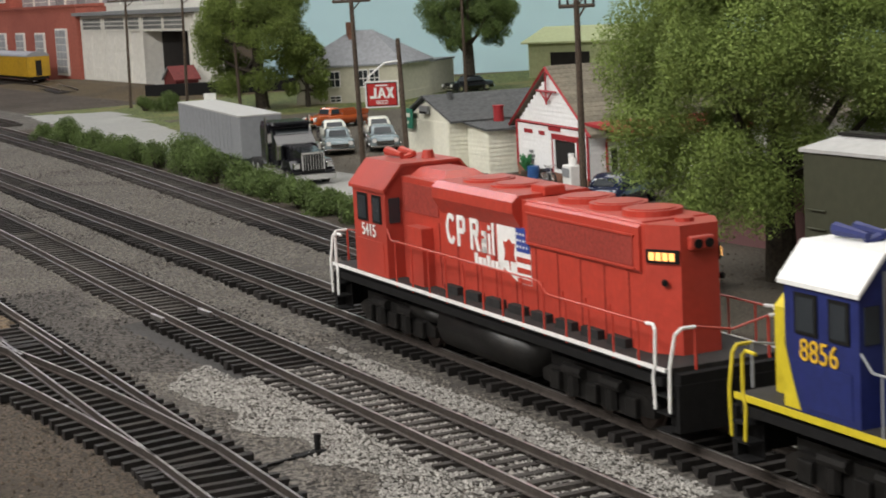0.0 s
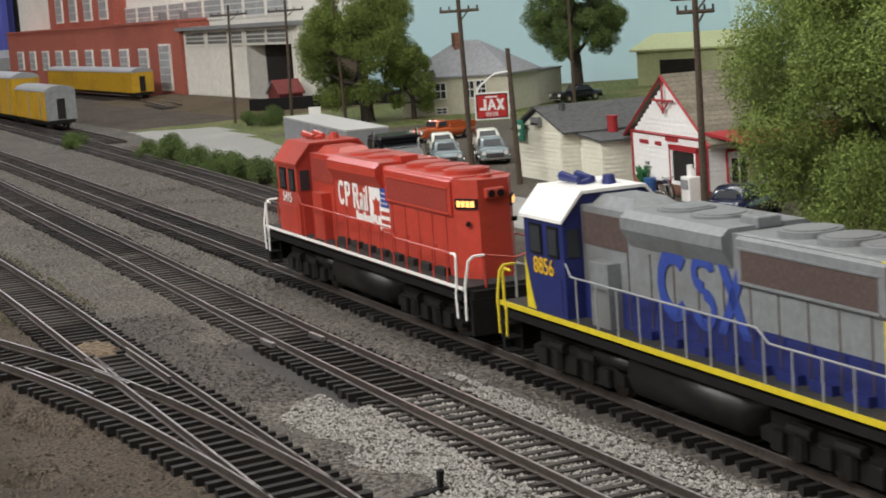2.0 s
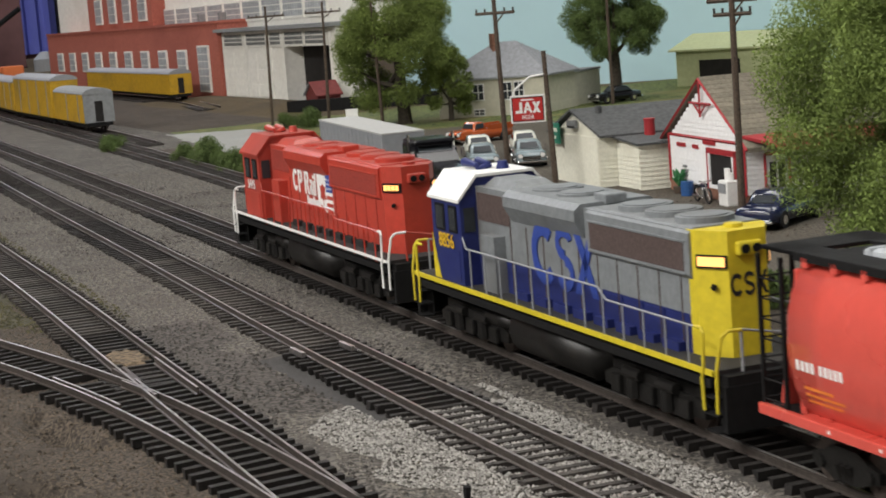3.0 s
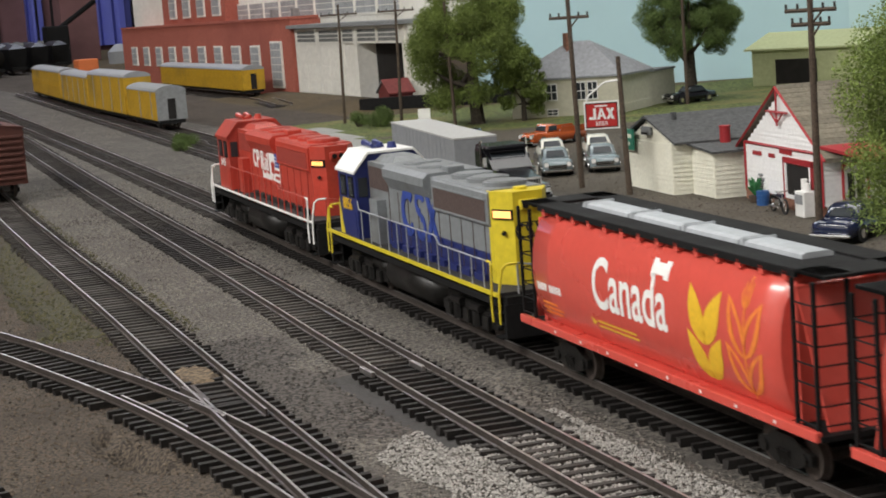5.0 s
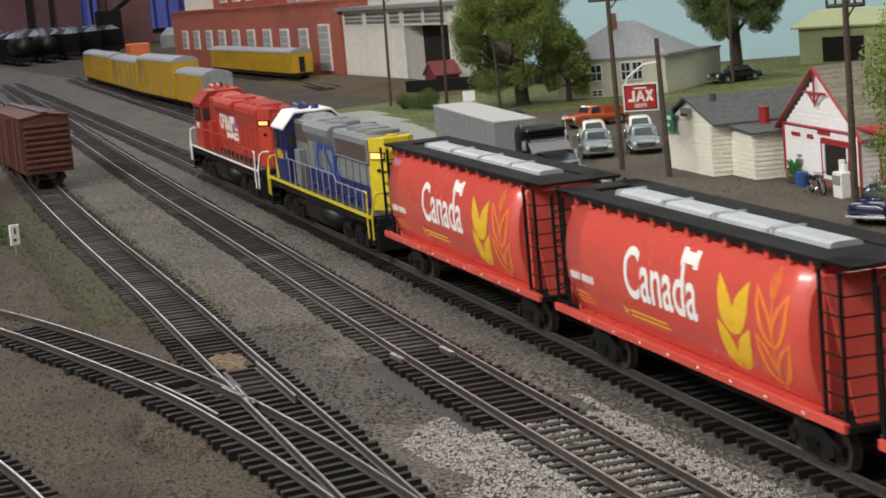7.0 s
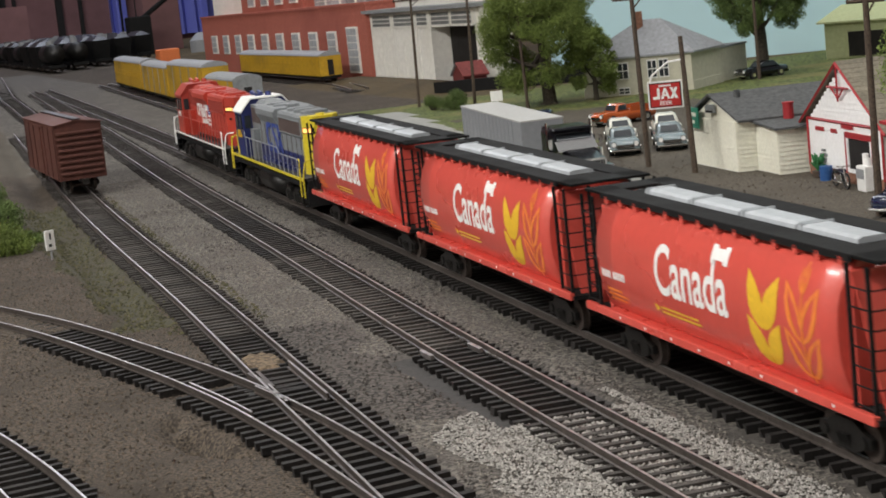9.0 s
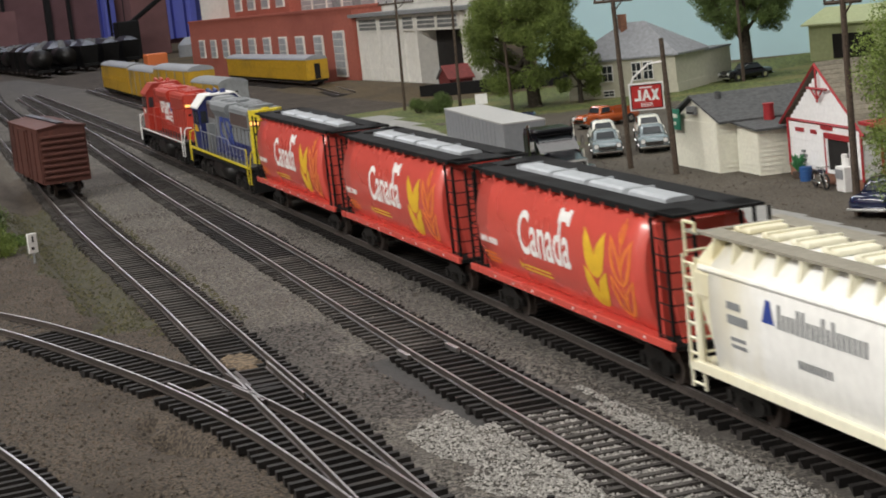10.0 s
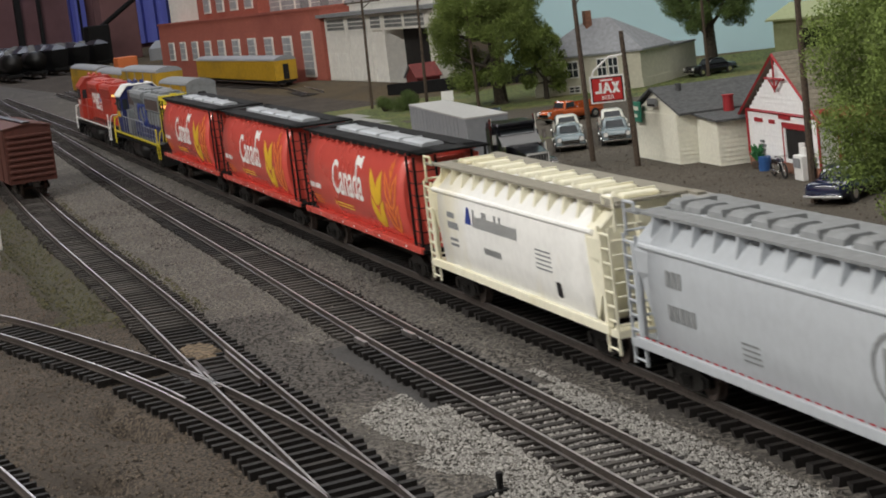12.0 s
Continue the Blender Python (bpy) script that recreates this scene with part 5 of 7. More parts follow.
def freight_truck_still(car, y):
    bm = B()
    for s in (-1, 1):
        prism_x(bm, [(y + a, z) for a, z in ((-1.35, 0.42), (-1.35, 0.68), (-0.5, 0.98), (0.5, 0.98), (1.35, 0.68), (1.35, 0.42), (0.5, 0.18), (-0.5, 0.18))], *sorted((s * 1.05, s * 1.2)))
    box(bm, -1.1, 1.1, y - 0.25, y + 0.25, 0.5, 0.95)
    part("truck", bm, "grime", car)
    for a in (-1, 1):
        bm = B()
        for s in (-1, 1):
            rod(bm, (s * 0.78, 0, 0), (s * 0.98, 0, 0), 0.52, 16)
            rod(bm, (s * 1.2, 0, 0), (s * 1.27, 0, 0), 0.16, 8)
        rod(bm, (-1.1, 0, 0), (1.1, 0, 0), 0.13, 8)
        part("wheelset", bm, "wheel", car, at=P(0, y + a, 0.52))


boxcar(-2.55, 76.4, 1.5, 17.2, 3.5, 5.35, "boxred", "rust-brown wooden-ended boxcar parked on the yard track")
boxcar(15.0, -27.5, -2, 19, 3.3, 5.9, "olive", "olive green boxcar with a pale roof under the tree", roof="trailertop", ribs=False)


def work_car(y0, y1, top, kind, x=None, path=PATH_G):
    yc = (y0 + y1) / 2
    c, _, rz = along(path, yc)
    g = thing("work_car", c.x, yc, 0, rz, {"bunk": "yellow work car with a rounded grey roof", "box": "yellow boxcar with a silver roof", "coach": "yellow passenger coach with a dark underframe"}[kind], "railway car", "yellow work train")
    hl, hw = (y1 - y0) / 2, 1.7
    arc = [(-hw - 0.05, top - 0.7)] + [((hw + 0.05) * math.sin(a), top - 0.7 + 0.7 * math.cos(a)) for a in np.linspace(-1.4, 1.4, 9)] + [(hw + 0.05, top - 0.7)]
    part("body", bx(-hw, hw, -hl, hl, 1.0, top - 0.65), "mow", g)
    part("roof", prism(B(), arc, -hl - 0.1, hl + 0.1), "dgrey" if kind == "bunk" else "silver", g)
    part("end_wall", bx(-hw - 0.02, hw + 0.02, -hl - 0.06, -hl + 0.02, 1.0, top - 0.5), "dgrey" if kind == "bunk" else "mow", g)
    part("end_door", bx(-0.45, 0.45, -hl - 0.12, -hl - 0.04, 1.1, 3.4), "dark" if kind != "box" else "mow", g)
    for k in range(int((y1 - y0) / 2.2)):
        y = -hl + 1.2 + k * 2.2
        if kind == "coach":
            part("side_window", bx(-hw - 0.04, -hw + 0.02, y, y + 1.1, 2.7, 3.6), "mow", g)
        elif k % 3 == 1:
            part("side_door", bx(-hw - 0.06, -hw + 0.02, y - 0.4, y + 1.2, 1.2, top - 0.9), "mow", g)
            part("door_post", bx(-hw - 0.08, -hw, y - 0.55, y - 0.42, 1.0, top - 0.7), "dgrey", g)
    part("underframe", bx(-1.5, 1.5, -hl, hl, 0.6, 1.0), "black", g)
    for s in (-1, 1):
        freight_truck_still(g, s * (hl - 2.4))
    return g


work_car(124.5, 142, 4.9, "bunk")
work_car(143.5, 171, 6.2, "box")
work_car(172.5, 204, 5.6, "box")
work_car(206, 250, 5.8, "coach")
work_car(176, 232, 4.7, "coach", path=PATH_S)


def far_car(x, y, rz, kind):
    """A black car of the far yard."""
    g = thing("tank_car" if kind else "hopper_car", x, y, 0, rz, "dark tank car far off in the yard" if kind else "black coal hopper far off in the yard", "railway car", "far yard cars")
    if kind:
        part("tank", rod(B(), (0, -7, 3.1), (0, 7, 3.1), 1.7, 16), "grime", g, smooth=True)
        part("dome", rod(B(), (0, 0, 4.5), (0, 0, 5.5), 0.7, 12), "silver", g)
    else:
        part("body", loft(B(), [[(-1.4, -6, 1.2), (1.4, -6, 1.2), (1.4, 6, 1.2), (-1.4, 6, 1.2)], [(-1.7, -7.5, 4.6), (1.7, -7.5, 4.6), (1.7, 7.5, 4.6), (-1.7, 7.5, 4.6)]]), "black", g)
        part("load", loft(B(), [[(-1.5, -7, 4.6), (1.5, -7, 4.6), (1.5, 7, 4.6), (-1.5, 7, 4.6)], [(-0.4, -5, 5.4), (0.4, -5, 5.4), (0.4, 5, 5.4), (-0.4, 5, 5.4)]]), "grime", g)
    part("underframe", bx(-1.4, 1.4, -8, 8, 0.7, 1.2), "black", g)
    for s in (-1, 1):
        freight_truck_still(g, s * 5.5)
    for c in g.children_recursive:
        c.matrix_basis = Matrix.Diagonal((1.6, 1.6, 1.6, 1)) @ c.matrix_basis


for row in range(5):
    for i in range(9):
        far_car(36 + row * 8.2, 415 + row * 11 + i * 27, -1, (i * 2 + row) % 5 < 2)


# ---------------- the brick shop ----------------
def window_unit(parent, x, y0, y1, z0, z1, nx, nz, glass="paneglass", frame_m="bigdoor", name="window"):
    """A multi-pane window in a wall that faces -x."""
    w = part(name, bx(x - 0.25, x + 0.05, y0 - 0.2, y1 + 0.2, z0 - 0.25, z1 + 0.2), frame_m, parent)
    dy, dz = (y1 - y0) / nx, (z1 - z0) / nz
    for i in range(nx):
        for j in range(nz):
            part("pane", bx(x - 0.30, x - 0.2, y0 + i * dy + 0.10 * min(1, dy), y0 + (i + 1) * dy - 0.10 * min(1, dy), z0 + j * dz + 0.07, z0 + (j + 1) * dz - 0.07), glass, w)
    return w


def shop():
    g = thing("shop_building", 0, 0, 0, 0, "red brick railway shop with white doors and long window bands", "building")
    # low brick annex
    part("annex_wall", bx(55.2, 62, 173.5, 292, -0.6, 11.0), "brick", g)
    part("annex_coping", bx(55.0, 62.2, 173.3, 292.2, 11.0, 11.4), "brick", g)
    part("tall_block", bx(57.5, 70, 216, 262, 11, 19.5), "brick", g)
    part("hall_wall", bx(60, 66, 130, 300, 9.4, 20.0), "bigdoor", g)
    # front of the erecting hall
    part("door_front", bx(56.0, 60.0, 147.5, 173.3, -0.6, 9.6), "bigdoor", g)
    part("roof_edge", bx(54.6, 60.5, 129.3, 174.0, 9.6, 10.1), "dgrey", g)
    part("corner_post", bx(56.0, 60.0, 129.6, 131.4, -0.6, 9.6), "bigdoor", g)
    # Black panel paints the shade inside the open bay.
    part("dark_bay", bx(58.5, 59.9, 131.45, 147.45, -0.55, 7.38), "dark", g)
    part("bay_lintel", bx(56.0, 60.0, 131.4, 147.5, 7.4, 9.6), "bigdoor", g)
    for y in (173.3, 163.6, 153.8, 148.3, 131.3):
        part("pilaster", bx(55.7, 56.0, y - 0.9, y, -0.6, 9.4), "bigdoor", g)
    for y0, y1 in ((164.2, 172.2), (154.5, 162.4), (148.6, 152.6), (140.2, 146.8), (132.2, 139.2)):
        window_unit(g, 55.95, y0, y1, 7.5, 9.2, 8 if y1 - y0 > 6 else 5, 3, "soot", "bigdoor", "transom_window")
    for y0, y1 in ((164.0, 168.2), (168.3, 172.4), (154.3, 158.3), (158.4, 162.6)):
        d = part("door_leaf", bx(55.75, 56.0, y0, y1, -0.4, 7.2), "bigdoor", g)
        for z in (0.3, 2.4, 4.6):
            part("door_panel", bx(55.66, 55.76, y0 + 0.35, y1 - 0.35, z, z + 1.75), "bigdoor", d)
    # clerestory band
    for k in range(14):
        y = 141 + k * 8.6
        window_unit(g, 59.95, y, y + 7.4, 11.2, 13.9, 8, 3, "paneglass", "bigdoor", "clerestory_window")
    # annex windows
    for k in range(9):
        y = 190 + k * 11
        window_unit(g, 55.15, y, y + 4.4, 3.6, 7.0, 2, 3, "paneglass", "bigdoor")
    window_unit(g, 55.15, 178.5, 183.5, 0.9, 7.6, 3, 6, "paneglass", "bigdoor")
    for k in range(4):
        y = 219 + k * 10.5
        window_unit(g, 57.45, y, y + 4.8, 12.6, 17, 2, 3, "paneglass", "bigdoor")
    for y in (177, 187.5):
        part("vent", bx(57, 58, y, y + 1.2, 11.4, 12.6), "dgrey", g)


shop()
s = thing("shed", 53.6, 129.4, -0.5, -4, "small dark red shed with a pale roof before the shop", "shed")
part("wall", prism_x(B(), [(-2.3, 0), (-2.3, 1.9), (0, 3.3), (2.3, 1.9), (2.3, 0)], -1.5, 1.5), "shed", s)
part("roof", prism_x(B(), [(-2.6, 1.75), (-2.6, 1.95), (0, 3.55), (0, 3.3)], -1.75, 1.75), "shed", s)
part("roof_slope", prism_x(B(), [(2.6, 1.75), (2.6, 1.95), (0, 3.55), (0, 3.3)], -1.75, 1.75), "silver", s)
single("retaining_wall", prism_z(B(), [(48.2, 128), (49.4, 128), (66, 119), (65.5, 118)], -0.5, 1.0), "black", "low black retaining wall before the shop", "wall", kind="structure")
single("earth_bank", loft(B(), [[(45, 126, -0.55), (45, 190, -0.55), (56, 190, -0.55), (56, 126, -0.55)], [(51.5, 132, 0.15), (51.5, 180, 0.15), (55.6, 180, 0.15), (55.6, 132, 0.15)]]), "earth", "brown earth bank before the shop doors", "bank", kind="structure")


# ---------------- the town ----------------
def boards(parent, p, q, z0, z1, m, step=0.26, gable=None, name="siding_board"):
    """Lapped boards on a wall from p to q (left to right, seen from outside); gable: height of the middle over z1."""
    p, q = Vector(p), Vector(q)
    d = q - p
    n = Vector((d.y, -d.x)).normalized()
    z = z0
    while z < z1 + (gable or 0) - 0.02:
        a, b = 0.0, 1.0
        top = min(z + step, z1 + (gable or 0))
        if gable and z > z1 - 0.01:
            a = 0.5 * (z + step - z1) / gable
            b = 1 - a
            if b - a < 0.03:
                break
        s0, s1 = p + d * a, p + d * b
        bm = B()
        loft(bm, [[(s0.x + n.x * k, s0.y + n.y * k, zz) for k, zz in ((0.0, z), (0.075, z), (0.03, top), (0.0, top))],
                  [(s1.x + n.x * k, s1.y + n.y * k, zz) for k, zz in ((0.0, z), (0.075, z), (0.03, top), (0.0, top))]])
        part(name, bm, m, parent)
        z += step


def roof_slab(parent, pts, thick, m, name="roof"):
    bm = B()
    loft(bm, [pts, [(x, y, z + thick) for x, y, z in pts]])
    return part(name, bm, m, parent)


def cabin():
    """The cream sided cabin: a main block and a side block with dark roofs."""
    g = thing("cabin", 0, 0, -0.5, 0, "cream clapboard cabin with dark roofing and a red chimney", "cabin")
    a, b, c = (32.4, 37.2), (31.7, 30.9), (33.0, 30.5)
    part("core", prism_z(B(), [(32.48, 37.2), (31.78, 30.98), (46, 27.6), (47, 34)], 0, 3.1), "creamsiding", g)
    boards(g, a, b, 0, 3.05, "creamsiding", 0.27)
    boards(g, b, (46, 27.4), 0, 3.05, "creamsiding", 0.27)
    part("side_block", prism_z(B(), [(32.9, 30.6), (32.48, 27.5), (46, 24.3), (47, 28)], 0, 2.75), "creamsiding", g)
    boards(g, (32.85, 30.5), (32.4, 27.5), 0, 2.7, "creamsiding", 0.27)
    boards(g, (32.4, 27.5), (46, 24.2), 0, 2.7, "creamsiding", 0.27)
    part("gable", loft(B(), [[(32.48, 37.2, 3.0), (31.78, 30.98, 3.0), (32.13, 34.1, 4.45)], [(33.5, 37.0, 3.0), (32.8, 30.8, 3.0), (33.1, 34.0, 4.45)]]), "creamsiding", g)
    for (x0, y0, z0), (x1, y1, z1) in (((31.5, 30.3, 3.02), (31.75, 34.1, 4.5)), ((32.3, 38.0, 2.95), (31.75, 34.1, 4.5))):
        roof_slab(g, [(x0, y0, z0), (x1, y1, z1), (x1 + 14.5, y1 - 3.4, z1), (x0 + 14.5, y0 - 3.4, z0)], 0.14, "tarpaper")
    roof_slab(g, [(32.0, 27.1, 2.66), (32.5, 31.0, 3.0), (47, 27.6, 3.0), (46.5, 23.8, 2.66)], 0.12, "tarpaper", "side_roof")
    ch = part("chimney", rod(B(), (34.4, 29.3, 2.9), (34.4, 29.3, 3.95), 0.33, 14, 0.31), "redtrim", g)
    part("rim", rod(B(), (34.4, 29.3, 3.9), (34.4, 29.3, 3.98), 0.36, 14), "redtrim", ch)
    part("vent_pipe", rod(B(), (33.2, 33.0, 3.9), (33.2, 33.0, 4.75), 0.2, 10), "tarpaper", g)
    v = part("gable_vent", bx(31.80, 31.98, 33.6, 34.6, 3.45, 3.95), "dgrey", g)
    part("vent_slat", bx(31.74, 31.82, 33.7, 34.5, 3.5, 3.6), "dark", v)
    sg = thing("wall_sign", 31.95, 36.3, 1.9, -6.4, "small green sign on the cabin wall", "sign")
    part("panel", bx(-0.08, 0.02, -0.75, 0.75, 0, 1.3, 0.02), "signgreen", sg)
    part("text_bar", box(bx(-0.11, -0.07, -0.5, 0.5, 0.75, 1.0), -0.11, -0.07, -0.25, 0.25, 0.3, 0.5), "creamsiding", sg)


cabin()


def station():
    """The white gas station with red trim: its gable faces the tracks."""
    g = thing("gas_station", 0, 0, -0.5, 0, "white clapboard station with red trim and a tan shingled roof", "station")
    L, R = Vector((33.8, 26.3)), Vector((32.0, 16.9))
    d = (R - L).normalized()
    n = Vector((d.y, -d.x))
    back = -n * 20
    eave, peak = 3.25, 6.35
    mid = (L + R) / 2
    part("core", prism_z(B(), [tuple(L - n * 0.1), tuple(R - n * 0.1), tuple(R + back), tuple(L + back)], 0.0, eave), "siding", g)
    part("gable", loft(B(), [[(*(L - n * 0.1), eave), (*(R - n * 0.1), eave), (*(mid - n * 0.1), peak)], [(*(L - n * 1.5), eave), (*(R - n * 1.5), eave), (*(mid - n * 1.5), peak)]]), "siding", g)
    boards(g, L, R, 0.55, eave, "siding", 0.27, gable=peak - eave)
    boards(g, R, R - n * 3.0, 0.55, eave, "siding", 0.27)
    part("footing", prism_z(B(), [tuple(L + n * 0.14), tuple(R + n * 0.14), tuple(R - n * 5), tuple(L - n * 1)], 0, 0.58), "brickbase", g)

    def trim(p, q, w=0.28, name="trim_board"):
        p, q = Vector(p), Vector(q)
        bm = B()
        rod(bm, p, q, w * 0.45, 4)
        part(name, bm, "redtrim", g)

    o = n * 0.10
    for p in (L, R):
        trim((*(p + o), 0.5), (*(p + o), eave), 0.2, "corner_board")
    trim((*(L + o), eave), (*(R + o), eave), 0.2, "belt_board")
    # roof with overhang and red edges
    ov = n * 0.28
    for s, e in ((1, L - d * 0.75), (-1, R + d * 0.75)):
        low = eave - 0.48
        pts = [(*(mid + ov), peak + 0.1), (*(e + ov), low + 0.1), (*(e + back), low + 0.1), (*(mid + back), peak + 0.1)]
        roof_slab(g, pts, 0.16, "shingle")
        trim((*(mid + ov * 1.02), peak + 0.2), (*(e + ov * 1.02), low + 0.2), 0.2, "barge_board")
        run = (e - mid).length
        k = 0
        while k < 16:
            f0 = k / 16
            c0 = mid + (e - mid) * f0
            zz = peak + 0.28 + (low - peak) * f0
            c1 = mid + (e - mid) * (f0 + 1 / 16)
            z1 = peak + 0.24 + (low - peak) * (f0 + 1 / 16)
            roof_slab(g, [(*(c0 + ov * 0.97), zz), (*(c1 + ov * 0.97), z1 + 0.06), (*(c1 + back), z1 + 0.06), (*(c0 + back), zz)], 0.03, "shingle", "shingle_course")
            k += 1
    # gable bracket
    top = mid + ov * 0.95
    trim((*(top - d * 1.35), peak - 1.15), (*(top + d * 1.35), peak - 1.15), 0.16, "gable_bracket")
    trim((*(top), peak - 1.9), (*(top), peak), 0.16, "gable_bracket")
    trim((*(top - d * 0.9), peak - 1.1), (*(top), peak - 1.75), 0.13, "gable_bracket")
    trim((*(top + d * 0.9), peak - 1.1), (*(top), peak - 1.75), 0.13, "gable_bracket")
    # big window
    c0, c1 = L + d * 5.3, L + d * 8.4
    w = part("window", prism_z(B(), [tuple(c0 + n * 0.12), tuple(c1 + n * 0.12), tuple(c1 - n * 0.1), tuple(c0 - n * 0.1)], 0.75, 2.45), "dark", g)
    for p, q, z0, z1, m in ((c0 - d * 0.2, c0, 0.55, 2.75, "redtrim"), (c1, c1 + d * 0.2, 0.55, 2.75, "redtrim"), (c0 - d * 0.2, c1 + d * 0.2, 2.5, 2.8, "redtrim"), (c0, c1, 0.6, 0.8, "siding"), (c0, c0 + d * 0.18, 0.75, 2.5, "siding"), (c1 - d * 0.18, c1, 0.75, 2.5, "siding")):
        part("frame", prism_z(B(), [tuple(p + n * 0.2), tuple(q + n * 0.2), tuple(q), tuple(p)], z0, z1), m, w)
    # writing that cannot be read
    for a0, a1, z in ((1.1, 2.2, 2.62), (3.2, 3.9, 2.62), (4.6, 6.1, 2.95)):
        p, q = L + d * a0, L + d * a1
        part("text_bar", prism_z(B(), [tuple(p + n * 0.13), tuple(q + n * 0.13), tuple(q), tuple(p)], z, z + 0.22), "redtrim", g)
    for z, a in ((0.95, 0.25), (1.2, 0.4), (1.45, 0.2)):
        p, q = L + d * (2.0 - a), L + d * (2.0 + a)
        part("meter", prism_z(B(), [tuple(p + n * 0.16), tuple(q + n * 0.16), tuple(q), tuple(p)], z, z + 0.13), "dgrey", g)
    # side wall with door under a red eave
    R2 = R - n * 3.0 + d * 0.2
    p, q = R - n * 1.0 + d * 0.12, R - n * 2.4 + d * 0.12
    dr = part("door", prism_z(B(), [tuple(p), tuple(q), tuple(q - d * 0.2), tuple(p - d * 0.2)], 0.1, 2.55), "siding", g)
    for k in range(2):
        a, b = p - n * (0.25 + k * 0.5), p - n * (0.6 + k * 0.5)
        part("pane", prism_z(B(), [tuple(a + d * 0.04), tuple(b + d * 0.04), tuple(b), tuple(a)], 0.9, 2.2), "dark", dr)
    trim((*p, 0.1), (*p, 2.6), 0.2, "door_frame")
    trim((*q, 0.1), (*q, 2.6), 0.2, "door_frame")
    trim((*p, 2.65), (*q, 2.65), 0.2, "door_frame")
    e = R + d * 1.3
    roof_slab(g, [(*(R + n * 0.2), 3.55), (*(R + d * 2.1 - n * 1.6), 2.9), (*(R + d * 2.1 - n * 9), 2.9), (*(R - n * 9), 3.55)], 0.16, "redtrim", "red_eave")


station()


def house():
    g = thing("house", 0, 0, -0.5, 0, "cream frame house with a grey hipped roof and brick chimney", "house")
    a, b, c = Vector((52.5, 94.5)), Vector((61.8, 88.6)), Vector((73.2, 96.6))
    dd = a + (c - b)
    annex = [b + (c - b) * 0.5 + (a - b) * 0.03, c, dd, a + (c - b) * 0.5 + (b - a) * 0.03]
    part("annex", prism_z(B(), [tuple(p) for p in annex], 0, 3.5), "housewall", g)
    part("annex_roof", prism_z(B(), [tuple(p + (p - (b + dd) / 2) * 0.02) for p in annex], 3.5, 3.7), "slate", g)
    c = b + (c - b) * 0.52
    dd = a + (c - b)
    part("wall", prism_z(B(), [tuple(a), tuple(b), tuple(c), tuple(dd)], 0, 4.0), "housewall", g)
    part("foundation", prism_z(B(), [tuple(a + (a - c) * 0.01), tuple(b + (b - dd) * 0.01), tuple(c + (c - a) * 0.01), tuple(dd)], 0, 0.9), "housewall", g)
    m = (a + b + c + dd) / 4
    e = [p + (p - m) * 0.08 for p in (a, b, c, dd)]
    r0, r1 = m + (a - b) * 0.10, m + (b - a) * 0.10
    bm = B()
    ev = [bm.verts.new((*p, 3.95)) for p in e]
    eb = [bm.verts.new((*p, 3.75)) for p in e]
    t0, t1 = bm.verts.new((*r0, 7.4)), bm.verts.new((*r1, 7.4))
    bm.faces.new((ev[0], ev[1], t1, t0))
    bm.faces.new((ev[1], ev[2], t1))
    bm.faces.new((ev[2], ev[3], t0, t1))
    bm.faces.new((ev[3], ev[0], t0))
    for k in range(4):
        bm.faces.new((ev[k], ev[(k + 1) % 4], eb[(k + 1) % 4], eb[k]))
    bm.faces.new(eb)
    part("roof", bm, "slate", g)
    part("chimney", bx(m.x - 1.6, m.x - 0.9, m.y - 0.2, m.y + 0.5, 6.2, 8.3), "brickbase", g)
    d = (b - a).normalized()
    n = Vector((d.y, -d.x))
    for s0, s1, z0, z1, k in ((3.4, 4.6, 1.7, 3.3, 1), (6.5, 7.5, 1.6, 3.35, 1), (7.65, 8.7, 1.6, 3.35, 1), (3.4, 4.6, 0.15, 0.75, 1)):
        p, q = a + d * s0, a + d * s1
        w = part("window", prism_z(B(), [tuple(p + n * 0.12), tuple(q + n * 0.12), tuple(q), tuple(p)], z0 - 0.08, z1 + 0.08), "white", g)
        for i in range(2):
            for j in range(2):
                p2, q2 = p + (q - p) * (0.08 + 0.46 * i), p + (q - p) * (0.46 + 0.46 * i)
                h = (z1 - z0) / 2
                part("pane", prism_z(B(), [tuple(p2 + n * 0.15), tuple(q2 + n * 0.15), tuple(q2), tuple(p2)], z0 + h * j + 0.05, z0 + h * (j + 1) - 0.05), "glass", w)


house()


